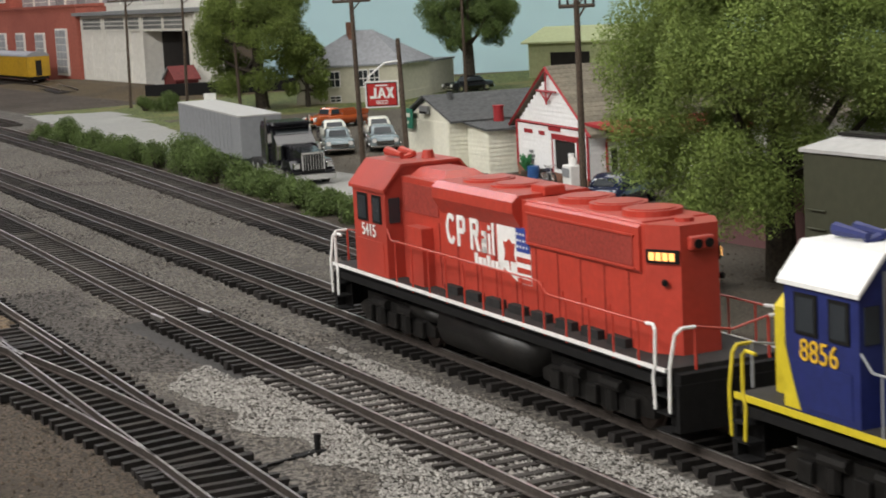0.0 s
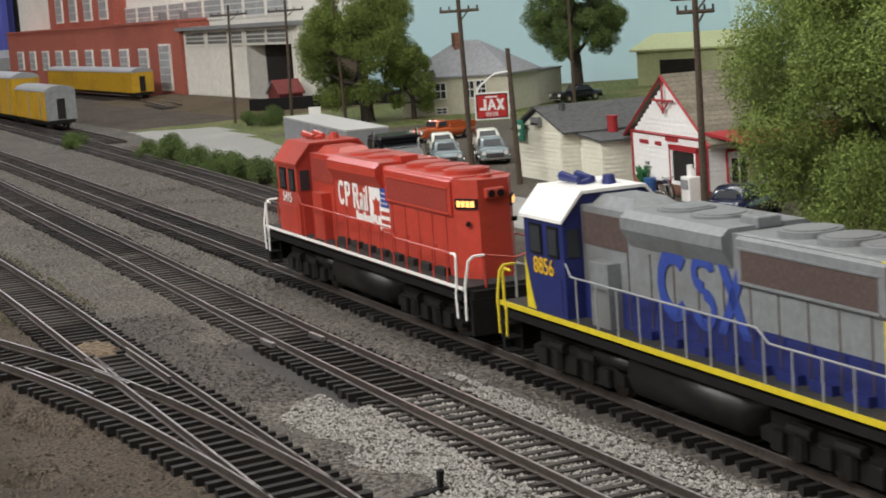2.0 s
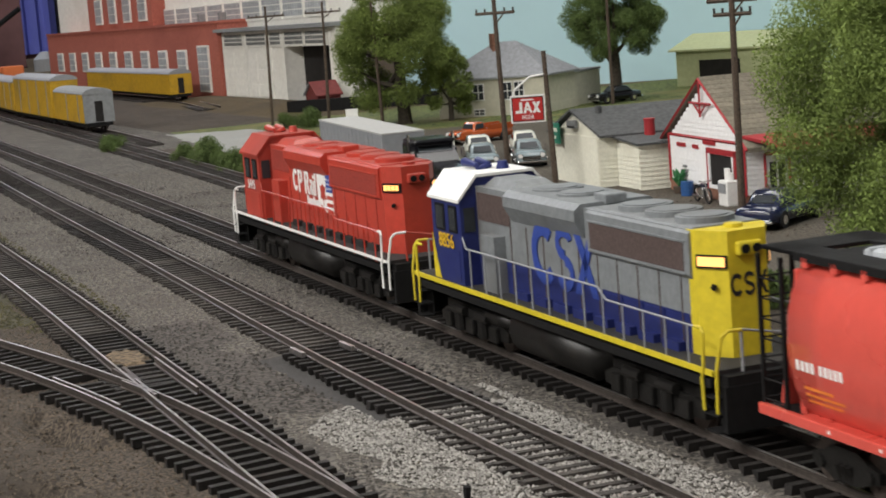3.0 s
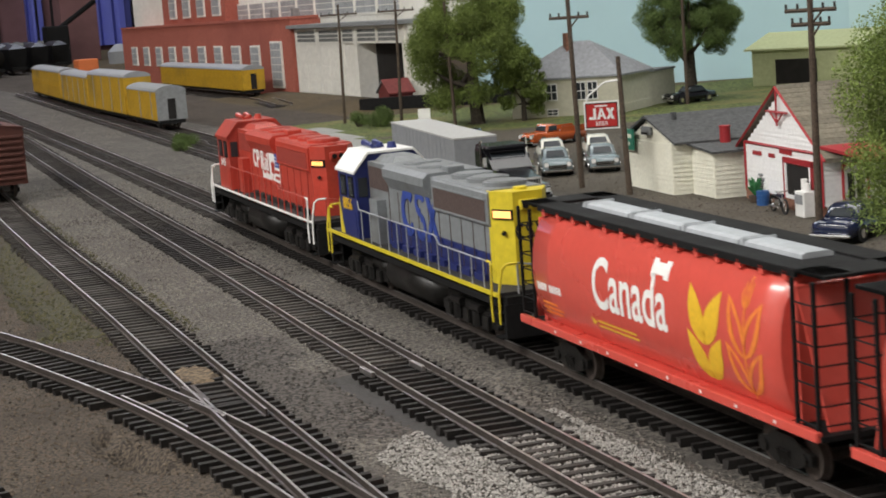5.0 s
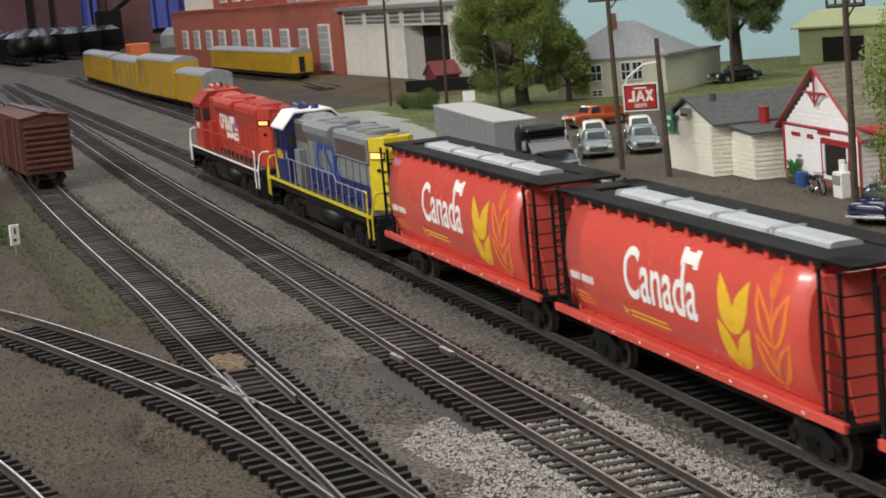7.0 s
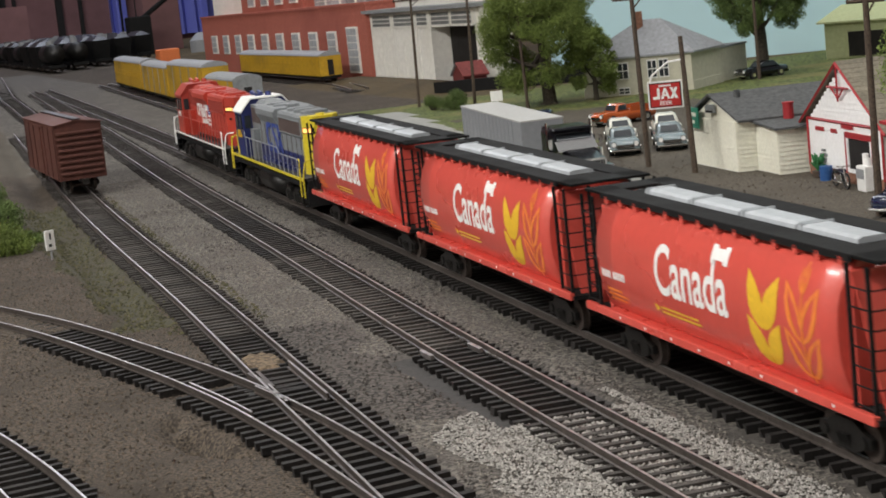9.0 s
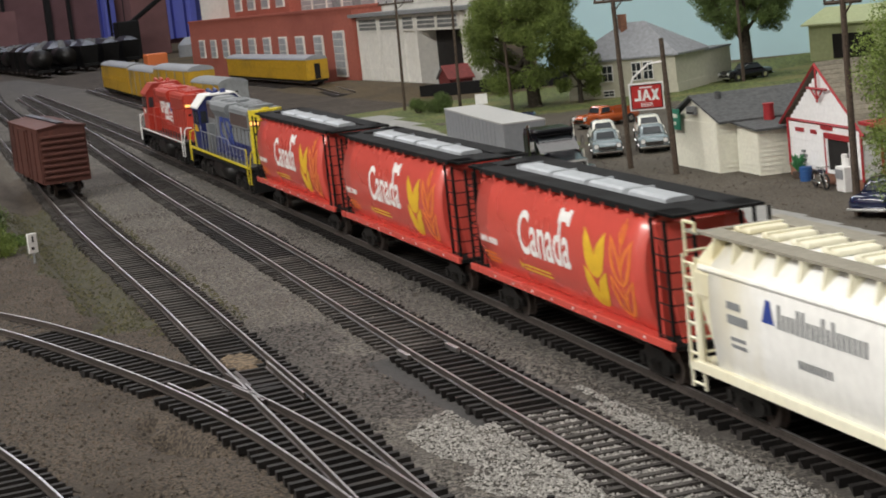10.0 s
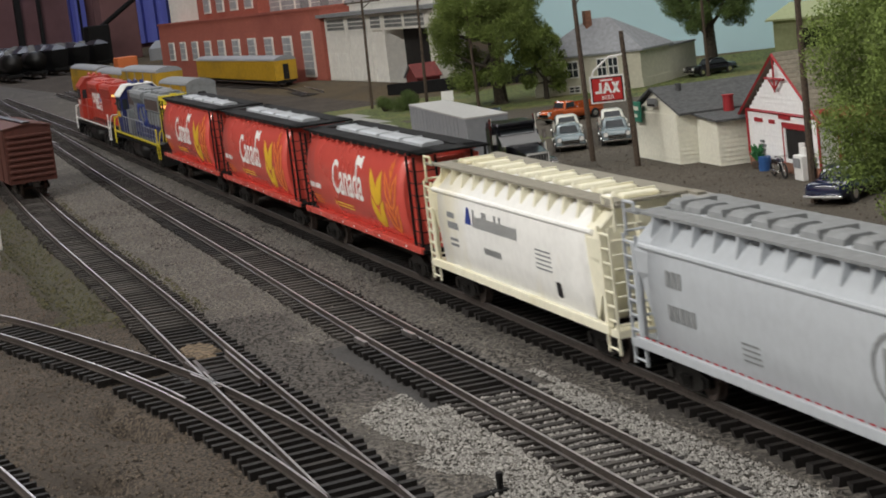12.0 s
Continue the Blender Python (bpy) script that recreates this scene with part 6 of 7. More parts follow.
def garage():
    g = thing("metal_garage", 0, 0, -0.5, 0, "lime green metal garage with open doors painted as dark slabs", "garage")
    a, b, c = Vector((88.5, 104)), Vector((95.5, 93)), Vector((107, 100))
    dd = a + (c - b)
    d, f = (b - a), (c - b)
    part("wall", prism_z(B(), [tuple(a), tuple(b), tuple(c), tuple(dd)], 0, 4.2), "lime", g)
    m0, m1 = (b + c) / 2, (a + dd) / 2
    part("gable", loft(B(), [[(*b, 4.2), (*c, 4.2), (*m0, 5.6)], [(*a, 4.2), (*dd, 4.2), (*m1, 5.6)]]), "lime", g)
    for p, q in ((b - f * 0.05, a - f * 0.05), (c + f * 0.05, dd + f * 0.05)):
        roof_slab(g, [(*(p + d * 0.05), 4.1), (*(m0 + d * 0.05), 5.7), (*(m1 - d * 0.05), 5.7), (*(q - d * 0.05), 4.1)], 0.2, "lime")
    n = Vector((d.y, -d.x)).normalized()
    # Dark slabs on the solid walls paint the shade of open doors.
    for s0, s1 in ((0.22, 0.60),):
        p, q = a + d * s0, a + d * s1
        part("door_opening", prism_z(B(), [tuple(p - n * 0.0), tuple(q - n * 0.0), tuple(q + n * 0.1), tuple(p + n * 0.1)], 0.2, 3.0), "dark", g)
    n2 = Vector((f.y, -f.x)).normalized()
    p, q = b + f * 0.12, b + f * 0.42
    part("door_opening", prism_z(B(), [tuple(p + n2 * 0.1), tuple(q + n2 * 0.1), tuple(q), tuple(p)], 0.2, 3.2), "dark", g)


garage()
single("brown_building", bx(25.5, 34, -13, -0.5, -0.5, 2.9), "maroon", "dark brown building behind the big tree", "building")


def pole(x, y, h, lean_x, lean_y, arms, label="dark wooden telegraph pole with crossarms", yaw=60):
    g = thing("telegraph_pole", x, y, -0.55, 0, label, "telegraph pole")
    part("post", rod(B(), (0, 0, 0), (lean_x, lean_y, h), 0.19, 8, 0.135), "wood", g)
    c, s = math.cos(math.radians(yaw)), math.sin(math.radians(yaw))
    for z, w in arms:
        k = z / h
        ox, oy = lean_x * k, lean_y * k
        a = part("crossarm", rod(B(), (ox - c * w, oy + s * w, z), (ox + c * w, oy - s * w, z), 0.10, 4), "wood", g)
        for t in (-0.95, -0.5, 0.5, 0.95):
            part("insulator", rod(B(), (ox + c * w * t, oy - s * w * t, z + 0.05), (ox + c * w * t, oy - s * w * t, z + 0.32), 0.06, 6), "wire", a)
        part("brace", rod(B(), (ox + c * w * 0.5, oy - s * w * 0.5, z), (ox, oy, z - 0.7), 0.05, 4), "wood", g)


pole(29.85, 39.0, 12.3, -0.15, 0.1, ((10.9, 1.45),))
pole(27.3, 11.2, 12.6, 0.05, 0.0, ((10.85, 1.25), (10.2, 0.95)))
pole(40.5, 112.3, 13.0, 0.3, 0, ((11.9, 2.6),))
pole(44.0, 104.3, 13.0, 0.3, 0, ((11.9, 2.4),))
pole(45.0, 92.5, 12.5, -0.3, 0, ((9.2, 2.0),))
pole(70.5, 90.0, 12.5, 0.0, 0, ((11.5, 2.0),))


def sign():
    g = thing("bar_sign", 30.1, 33.45, -0.55, 0, "red hanging beer sign with white shapes on a wooden pole", "sign")
    part("post", rod(B(), (0, 0, 0), (-0.15, 0.2, 8.45), 0.2, 8, 0.15), "wood", g)
    # the board hangs off the pole, square to the viewer on the lot
    u = Vector((0.86, -0.51, 0))
    n = Vector((-0.51, -0.86, 0))
    o = Vector((-2.1, 1.25, 4.2))

    def slab(a0, a1, z0, z1, k0, k1, m, name, parent=g):
        bm = B()
        loft(bm, [[o + u * a * 1.28 + n * k + Vector((0, 0, z * 1.28)) for a, z in ((a0, z0), (a1, z0), (a1, z1), (a0, z1))] for k in (k0, k1)])
        return part(name, bm, m, parent)

    f = slab(-0.02, 1.64, -0.04, 1.28, -0.06, 0.05, "white", "frame")
    slab(0.05, 1.57, 0.03, 1.2, -0.05, 0.075, "black", "rim", f)
    slab(0.10, 1.52, 0.07, 1.15, -0.05, 0.085, "signred", "panel", f)
    for poly in ([(0.42, 0.45), (0.55, 0.45), (0.55, 0.95), (0.42, 0.95)], [(0.22, 0.42), (0.55, 0.42), (0.55, 0.55), (0.22, 0.55)],
                 [(0.58, 0.42), (0.72, 0.42), (0.85, 0.95), (0.75, 0.95)], [(0.85, 0.95), (0.75, 0.95), (0.92, 0.42), (1.03, 0.42)], [(0.7, 0.55), (0.95, 0.55), (0.93, 0.64), (0.72, 0.64)],
                 [(1.03, 0.42), (1.17, 0.42), (1.42, 0.95), (1.28, 0.95)], [(1.28, 0.42), (1.42, 0.42), (1.17, 0.95), (1.03, 0.95)]):
        part("emblem", loft(B(), [[o + u * a * 1.28 + n * k + Vector((0, 0, z * 1.28)) for a, z in poly] for k in (0.08, 0.10)]), "white", f)
    bm = letters("BEER", 0.26)
    for v in bm.verts:
        v.co = o + u * (1.03 + v.co.x) + n * (0.095 - v.co.y) + Vector((0, 0, 0.17 + v.co.z))
    part("lettering", bm, "white", f)
    slab(0.5, 1.1, 1.02, 1.09, 0.08, 0.10, "white", "text_bar", f)
    part("bracket", pipe(B(), [tuple(o + u * 0.15 + Vector((0, 0, 1.62))), tuple(o + u * 0.3 + Vector((0, 0, 2.0))), tuple(o + u * 1.3 + Vector((0, 0, 2.75))), (-0.1, 0.1, 7.05)], 0.06), "white", g)
    part("hanger", rod(B(), tuple(o + u * 2.0 + Vector((0, 0, 0.9))), (-0.1, 0.1, 5.2), 0.06, 5), "black", g)


sign()


# ---------------- vehicles ----------------
def wheel_part(g, x, y, r=0.42, w=0.28):
    t = part("wheel", rod(B(), (x - w / 2, y, r), (x + w / 2, y, r), r, 16), "tyre", g)
    s = -1 if x < 0 else 1
    part("hubcap", rod(B(), (x + s * w / 2, y, r), (x + s * (w / 2 + 0.03), y, r), r * 0.55, 12), "chrome", t)


def car(x, y, rz, paint, label, roof=None, pickup=False):
    """A rounded car of the fifties; +y is its nose."""
    g = thing("pickup_truck" if pickup else "car", x, y, -0.5, rz, label, "pickup" if pickup else "car")
    def ring(yy, w, z0, z1, k=0.72):
        return [(-w, yy, z0), (-w * 1.02, yy, (z0 + z1) * 0.5), (-w * 0.96, yy, z1 - 0.14), (-w * k, yy, z1), (w * k, yy, z1), (w * 0.96, yy, z1 - 0.14), (w * 1.02, yy, (z0 + z1) * 0.5), (w, yy, z0)]
    zh = 1.12
    body = [ring(-2.95, 0.82, 0.48, 0.92), ring(-2.8, 1.0, 0.36, 1.08), ring(-1.5, 1.06, 0.34, zh), ring(0.2, 1.07, 0.34, zh + 0.02), ring(1.6, 1.05, 0.34, zh + 0.02), ring(2.55, 1.0, 0.36, 1.04), ring(2.8, 0.9, 0.42, 0.9)]
    part("body", soft_edges(loft(B(), body), 0.06), paint, g, smooth=True)
    if pickup:
        c0, c1, c2, c3 = -0.1, 0.1, 1.0, 1.25
        part("bed_wall", box(box(B(), -1.0, -0.88, -2.9, -0.2, 1.0, 1.45), 0.88, 1.0, -2.9, -0.2, 1.0, 1.45), paint, g)
    else:
        c0, c1, c2, c3 = -1.9, -1.25, 0.35, 0.95
    cabr = [ring(c0, 0.9, 1.0, 1.12, 0.8), ring(c1, 0.82, 1.0, 1.72, 0.75), ring(c2, 0.82, 1.0, 1.74, 0.75), ring(c3, 0.9, 1.0, 1.14, 0.8)]
    part("cabin", soft_edges(loft(B(), cabr), 0.05), roof or paint, g, smooth=True)
    part("windshield", loft(B(), [[(-0.66, c3 + 0.02, 1.2), (0.66, c3 + 0.02, 1.2), (0.58, c2 + 0.12, 1.62), (-0.58, c2 + 0.12, 1.62)], [(-0.66, c3 - 0.1, 1.2), (0.66, c3 - 0.1, 1.2), (0.58, c2 - 0.0, 1.62), (-0.58, c2 - 0.0, 1.62)]]), "glass", g)
    part("rear_window", loft(B(), [[(-0.6, c0 - 0.02, 1.2), (0.6, c0 - 0.02, 1.2), (0.5, c1 - 0.1, 1.6), (-0.5, c1 - 0.1, 1.6)], [(-0.6, c0 + 0.1, 1.2), (0.6, c0 + 0.1, 1.2), (0.5, c1, 1.6), (-0.5, c1, 1.6)]]), "glass", g)
    for s in (-1, 1):
        part("side_window", loft(B(), [[(s * 0.89, c0 + 0.3, 1.2), (s * 0.89, c3 - 0.2, 1.2), (s * 0.83, c2 - 0.05, 1.6), (s * 0.83, c1 + 0.05, 1.6)], [(s * 0.8, c0 + 0.3, 1.2), (s * 0.8, c3 - 0.2, 1.2), (s * 0.75, c2 - 0.05, 1.6), (s * 0.75, c1 + 0.05, 1.6)]]), "glass", g)
        h = part("headlight", rod(B(), (s * 0.78, 2.55, 0.86), (s * 0.78, 2.83, 0.86), 0.2, 12), "chrome", g)
        part("lens", rod(B(), (s * 0.78, 2.82, 0.86), (s * 0.78, 2.86, 0.86), 0.15, 12), "white", h)
        part("fender", soft_edges(loft(B(), [ring(1.0, 0.2, 0.5, 1.0), ring(2.2, 0.24, 0.45, 1.12), ring(2.7, 0.2, 0.5, 1.0)]), 0.03), paint, g, at=P(s * 0.82, 0, 0))
        for yy in (-1.8, 1.75):
            wheel_part(g, s * 0.95, yy)
    part("grille", bx(-0.62, 0.62, 2.76, 2.86, 0.55, 0.82), "black", g)
    bm = B()
    for z in (0.58, 0.68, 0.78):
        box(bm, -0.64, 0.64, 2.80, 2.90, z, z + 0.035)
    part("grille_bar", bm, "chrome", g)
    for yy in (2.88, -3.02):
        part("bumper", soft_edges(bx(-1.02, 1.02, yy - 0.08, yy + 0.1, 0.36, 0.52), 0.05), "chrome", g)


car(32.8, 48.2, 156, "carblue", "blue-grey rounded fifties sedan with chrome bumper", roof="carblue")
car(36.0, 47.2, 155, "carblue", "pale blue-grey fifties sedan with chrome grille", roof="carblue")
car(35.9, 54.6, 157, "carwhite", "ivory fifties sedan parked behind a grey one")
car(39.4, 53.8, 155, "carwhite", "ivory sedan with reddish roof beside the sign", roof="carwhite")
car(42.5, 67.0, 100, "carorange", "orange pickup truck with dark fenders", pickup=True)
car(36.2, 69.5, 150, "carnavy", "dark rounded sedan behind the truck")
car(29.6, 11.2, -65, "carnavy", "dark blue car before the station")
car(72, 92, 95, "carblack", "dark car under the tree")


def semi():
    """The black tractor with its grey trailer."""
    t = thing("semi_trailer", 25.8, 52.65, -0.5, -9.7, "plain grey box trailer with a pale roof", "trailer")
    part("box", soft_edges(bx(-1.45, 1.45, -10.6, 8.4, 0.85, 3.62), 0.05), "trailer", t)
    part("roof", bx(-1.47, 1.47, -10.62, 8.42, 3.62, 3.72), "trailertop", t)
    bm = B()
    for k in range(15):
        box(bm, -1.48, -1.44, -8.2 + k * 1.15, -8.14 + k * 1.15, 1.2, 3.6)
    part("side_seam", bm, "trailer", t)
    part("chassis", bx(-0.6, 0.6, -8, 8, 0.85, 1.15), "black", t)
    for s in (-1, 1):
        for y in (6.0, 7.2):
            wheel_part(t, s * 1.15, y, 0.55, 0.5)
        part("landing_leg", bx(s * 0.8 - 0.1, s * 0.8 + 0.1, -4.1, -3.9, 0.1, 1.15), "black", t)
    c = thing("semi_tractor", 23.5, 37.3, -0.5, 170.3, "glossy black long-nose truck tractor with chrome grille", "truck")
    part("chassis", bx(-0.7, 0.7, -4.5, 5.6, 0.55, 0.95), "black", c)
    part("sleeper", soft_edges(bx(-1.35, 1.35, -1.6, 0.6, 0.9, 3.45), 0.25, 3), "carblack", c)
    part("cab", soft_edges(loft(B(), [[(-1.3, 0.5, 0.9), (1.3, 0.5, 0.9), (1.3, 0.5, 3.5), (-1.3, 0.5, 3.5)], [(-1.25, 2.2, 0.9), (1.25, 2.2, 0.9), (1.25, 2.2, 2.3), (-1.25, 2.2, 2.3)], ]), 0.12, 2), "carblack", c)
    part("roof_fairing", soft_edges(bx(-1.3, 1.3, -1.5, 1.3, 3.3, 3.6), 0.15, 2), "carblack", c)
    part("windshield", loft(B(), [[(-1.1, 1.95, 2.35), (1.1, 1.95, 2.35), (1.05, 1.05, 3.2), (-1.05, 1.05, 3.2)], [(-1.1, 1.85, 2.3), (1.1, 1.85, 2.3), (1.05, 0.95, 3.15), (-1.05, 0.95, 3.15)]]), "glass", c)
    part("visor", bx(-1.15, 1.15, 0.95, 1.35, 3.22, 3.28), "carblack", c)
    part("bonnet", soft_edges(loft(B(), [[(-0.85, 2.1, 0.9), (0.85, 2.1, 0.9), (0.85, 2.1, 2.3), (-0.85, 2.1, 2.3)], [(-0.72, 5.4, 0.8), (0.72, 5.4, 0.8), (0.72, 5.4, 2.0), (-0.72, 5.4, 2.0)]]), 0.12, 2), "carblack", c)
    gr = part("grille", bx(-0.66, 0.66, 5.4, 5.5, 0.75, 1.95), "black", c)
    bm = box(box(box(box(B(), -0.72, -0.62, 5.4, 5.56, 0.7, 2.0), 0.62, 0.72, 5.4, 5.56, 0.7, 2.0), -0.72, 0.72, 5.4, 5.56, 1.9, 2.02), -0.72, 0.72, 5.4, 5.56, 0.68, 0.78)
    part("grille_surround", bm, "chrome", gr)
    bm = B()
    for k in range(7):
        box(bm, -0.54 + k * 0.17, -0.51 + k * 0.17, 5.48, 5.54, 0.78, 1.9)
    part("grille_bar", bm, "chrome", gr)
    part("bumper", soft_edges(bx(-1.35, 1.35, 5.6, 5.8, 0.35, 0.75), 0.06), "chrome", c)
    for s in (-1, 1):
        part("fender", soft_edges(loft(B(), [[(s * 0.75, 2.9, 0.9), (s * 1.35, 2.9, 0.9), (s * 1.35, 2.9, 1.0), (s * 0.75, 2.9, 1.0)], [(s * 0.75, 3.5, 1.0), (s * 1.4, 3.5, 1.0), (s * 1.35, 3.5, 1.5), (s * 0.75, 3.5, 1.5)], [(s * 0.75, 4.9, 1.0), (s * 1.4, 4.9, 1.0), (s * 1.35, 4.9, 1.5), (s * 0.75, 4.9, 1.5)], [(s * 0.75, 5.5, 0.7), (s * 1.35, 5.5, 0.7), (s * 1.35, 5.5, 0.9), (s * 0.75, 5.5, 0.9)]]), 0.1, 2), "carblack", c)
        part("headlight", soft_edges(bx(s * 1.05 - 0.22, s * 1.05 + 0.22, 5.3, 5.6, 1.05, 1.4), 0.06), "chrome", c)
        wheel_part(c, s * 1.1, 4.2, 0.55, 0.35)
        for y in (-3.6, -2.3):
            wheel_part(c, s * 1.1, y, 0.55, 0.5)
        part("exhaust_stack", rod(B(), (s * 1.42, 0.4, 0.9), (s * 1.42, 0.4, 3.9), 0.1, 8), "chrome", c)
        part("air_cleaner", rod(B(), (s * 1.2, 2.5, 1.4), (s * 1.2, 2.5, 2.3), 0.25, 12), "chrome", c)
        part("fuel_tank", rod(B(), (s * 1.1, -0.8, 0.7), (s * 1.1, 1.6, 0.7), 0.38, 14), "chrome", c)
        part("mirror", bx(s * 1.6 - 0.12, s * 1.6 + 0.12, 1.7, 1.76, 2.4, 3.0), "chrome", c)
        part("side_window", bx(min(s * 1.27, s * 1.31), max(s * 1.27, s * 1.31), 0.7, 1.5, 2.3, 3.0), "glass", c)


semi()


def motorcycle(x, y, rz):
    g = thing("motorcycle", x, y, -0.5, rz, "small black and chrome motorcycle before the station window", "motorcycle")
    for yy in (-0.75, 0.75):
        bm = B()
        loft(bm, [[(0.06 * math.cos(u), yy + (0.38 + 0.06 * math.sin(u)) * math.cos(k * math.pi / 8), 0.44 + (0.38 + 0.06 * math.sin(u)) * math.sin(k * math.pi / 8))
                   for u in np.linspace(0, 2 * math.pi, 7)[:-1]] for k in range(17)], cap=False)
        w = part("wheel", bm, "tyre", g)
        bm = B()
        for k in range(8):
            a = k * math.pi / 4
            rod(bm, (0, yy, 0.42), (0, yy + 0.36 * math.cos(a), 0.42 + 0.36 * math.sin(a)), 0.018, 4)
        part("spokes", bm, "chrome", w)
    part("tank", soft_edges(bx(-0.14, 0.14, -0.05, 0.5, 0.85, 1.08), 0.07), "carnavy", g)
    part("seat", soft_edges(bx(-0.13, 0.13, -0.75, -0.05, 0.82, 0.95), 0.05), "black", g)
    part("engine", soft_edges(bx(-0.18, 0.18, -0.25, 0.3, 0.35, 0.8), 0.05), "chrome", g)
    part("fork", pipe(B(), [(0.05, 0.75, 0.42), (0.05, 0.5, 1.15), (0.35, 0.35, 1.25)], 0.035), "chrome", g)
    part("handlebar", rod(B(), (-0.35, 0.4, 1.2), (0.35, 0.4, 1.2), 0.035, 5), "chrome", g)
    part("exhaust", rod(B(), (0.17, 0.2, 0.35), (0.17, -0.9, 0.35), 0.06, 6), "chrome", g)


motorcycle(31.35, 20.0, 168)
k = thing("ice_machine", 31.55, 17.9, -0.5, -10, "white vending cabinet stacked with tins", "cabinet")
part("case", soft_edges(bx(-0.4, 0.4, -0.5, 0.5, 0, 1.35), 0.06), "white", k)
part("front_panel", bx(-0.46, -0.38, -0.4, 0.4, 0.7, 1.2), "silver", k)
part("tin", rod(B(), (0, -0.2, 1.35), (0, -0.2, 1.75), 0.17, 10), "white", k)
part("tin", rod(B(), (0.05, 0.2, 1.35), (0.05, 0.2, 1.95), 0.17, 10), "white", k)
k = thing("oil_drum", 32.6, 23.2, -0.5, 0, "small blue drum beside the station wall", "drum")
part("drum", rod(B(), (0, 0, 0), (0, 0, 0.8), 0.36, 16), "bluebarrel", k)
part("rim", rod(rod(B(), (0, 0, 0.24), (0, 0, 0.3), 0.385, 16), (0, 0, 0.52), (0, 0, 0.58), 0.385, 16), "bluebarrel", k)
k = thing("flower_tub", 32.9, 24.4, -0.5, 0, "wooden tub with a green leafy plant", "plant pot")
part("tub", rod(B(), (0, 0, 0), (0, 0, 0.4), 0.28, 12, 0.36), "wood", k)
bm = B()
rr = random.Random(4)
for i in range(60):
    a, h = rr.uniform(0, 6.28), rr.uniform(0.3, 1.0)
    rod(bm, (0, 0, 0.4), (0.45 * math.cos(a) * rr.random(), 0.45 * math.sin(a) * rr.random(), 0.4 + h), 0.03, 4, 0.05)
part("leaves", bm, "plantgreen", k)
k = thing("trackside_marker", -8.4, 37.0, -0.6, 20, "small white marker board with a black digit", "sign")
part("post", rod(B(), (0, 0, 0), (0, 0, 1.1), 0.06, 6), "silver", k)
part("board", soft_edges(bx(-0.28, 0.28, -0.06, 0.06, 0.9, 2.0), 0.03), "white", k)
bm = bx(-0.03, 0.06, -0.08, -0.05, 1.5, 1.85)
box(bm, -0.12, 0.06, -0.08, -0.05, 1.1, 1.25)
part("digit_bar", bm, "ink", k)
single("notice_board", box(bx(-0.1, 0.1, -0.05, 0.05, 0, 1.2), -0.6, 0.6, -0.08, 0.08, 1.2, 2.2), "white", "small white notice board in the grass", "sign", at=P(41.5, 92, -0.5, -30))


# ---------------- trees and shrubs ----------------
def leaf_cloud(centres, per, size, seed, flat=0.85):
    """Small leaf faces in loose clumps; centres: (x, y, z, r)."""
    rng = np.random.default_rng(seed)
    verts, faces = [], []
    for cx, cy, cz, r in centres:
        n = max(20, int(per * r * r))
        u = rng.normal(size=(n, 3))
        u /= np.linalg.norm(u, axis=1)[:, None]
        rad = r * (0.35 + 0.85 * rng.random((n, 1)) ** 0.8)
        p = u * rad * (1, 1, flat) + (cx, cy, cz)
        a, b = rng.normal(size=(n, 3)), rng.normal(size=(n, 3))
        a = a + u * 0.2
        s = size * (0.5 + rng.random((n, 1)))
        a = a / np.linalg.norm(a, axis=1)[:, None] * s
        b = b / np.linalg.norm(b, axis=1)[:, None] * s
        for i in range(n):
            k = len(verts)
            verts += [tuple((p[i] - a[i]) * U), tuple((p[i] + b[i] * 0.6) * U), tuple((p[i] + a[i]) * U), tuple((p[i] - b[i] * 0.6) * U)]
            faces.append((k, k + 1, k + 2, k + 3))
    me = bpy.data.meshes.new("crown")
    me.from_pydata(verts, [], faces)
    return me


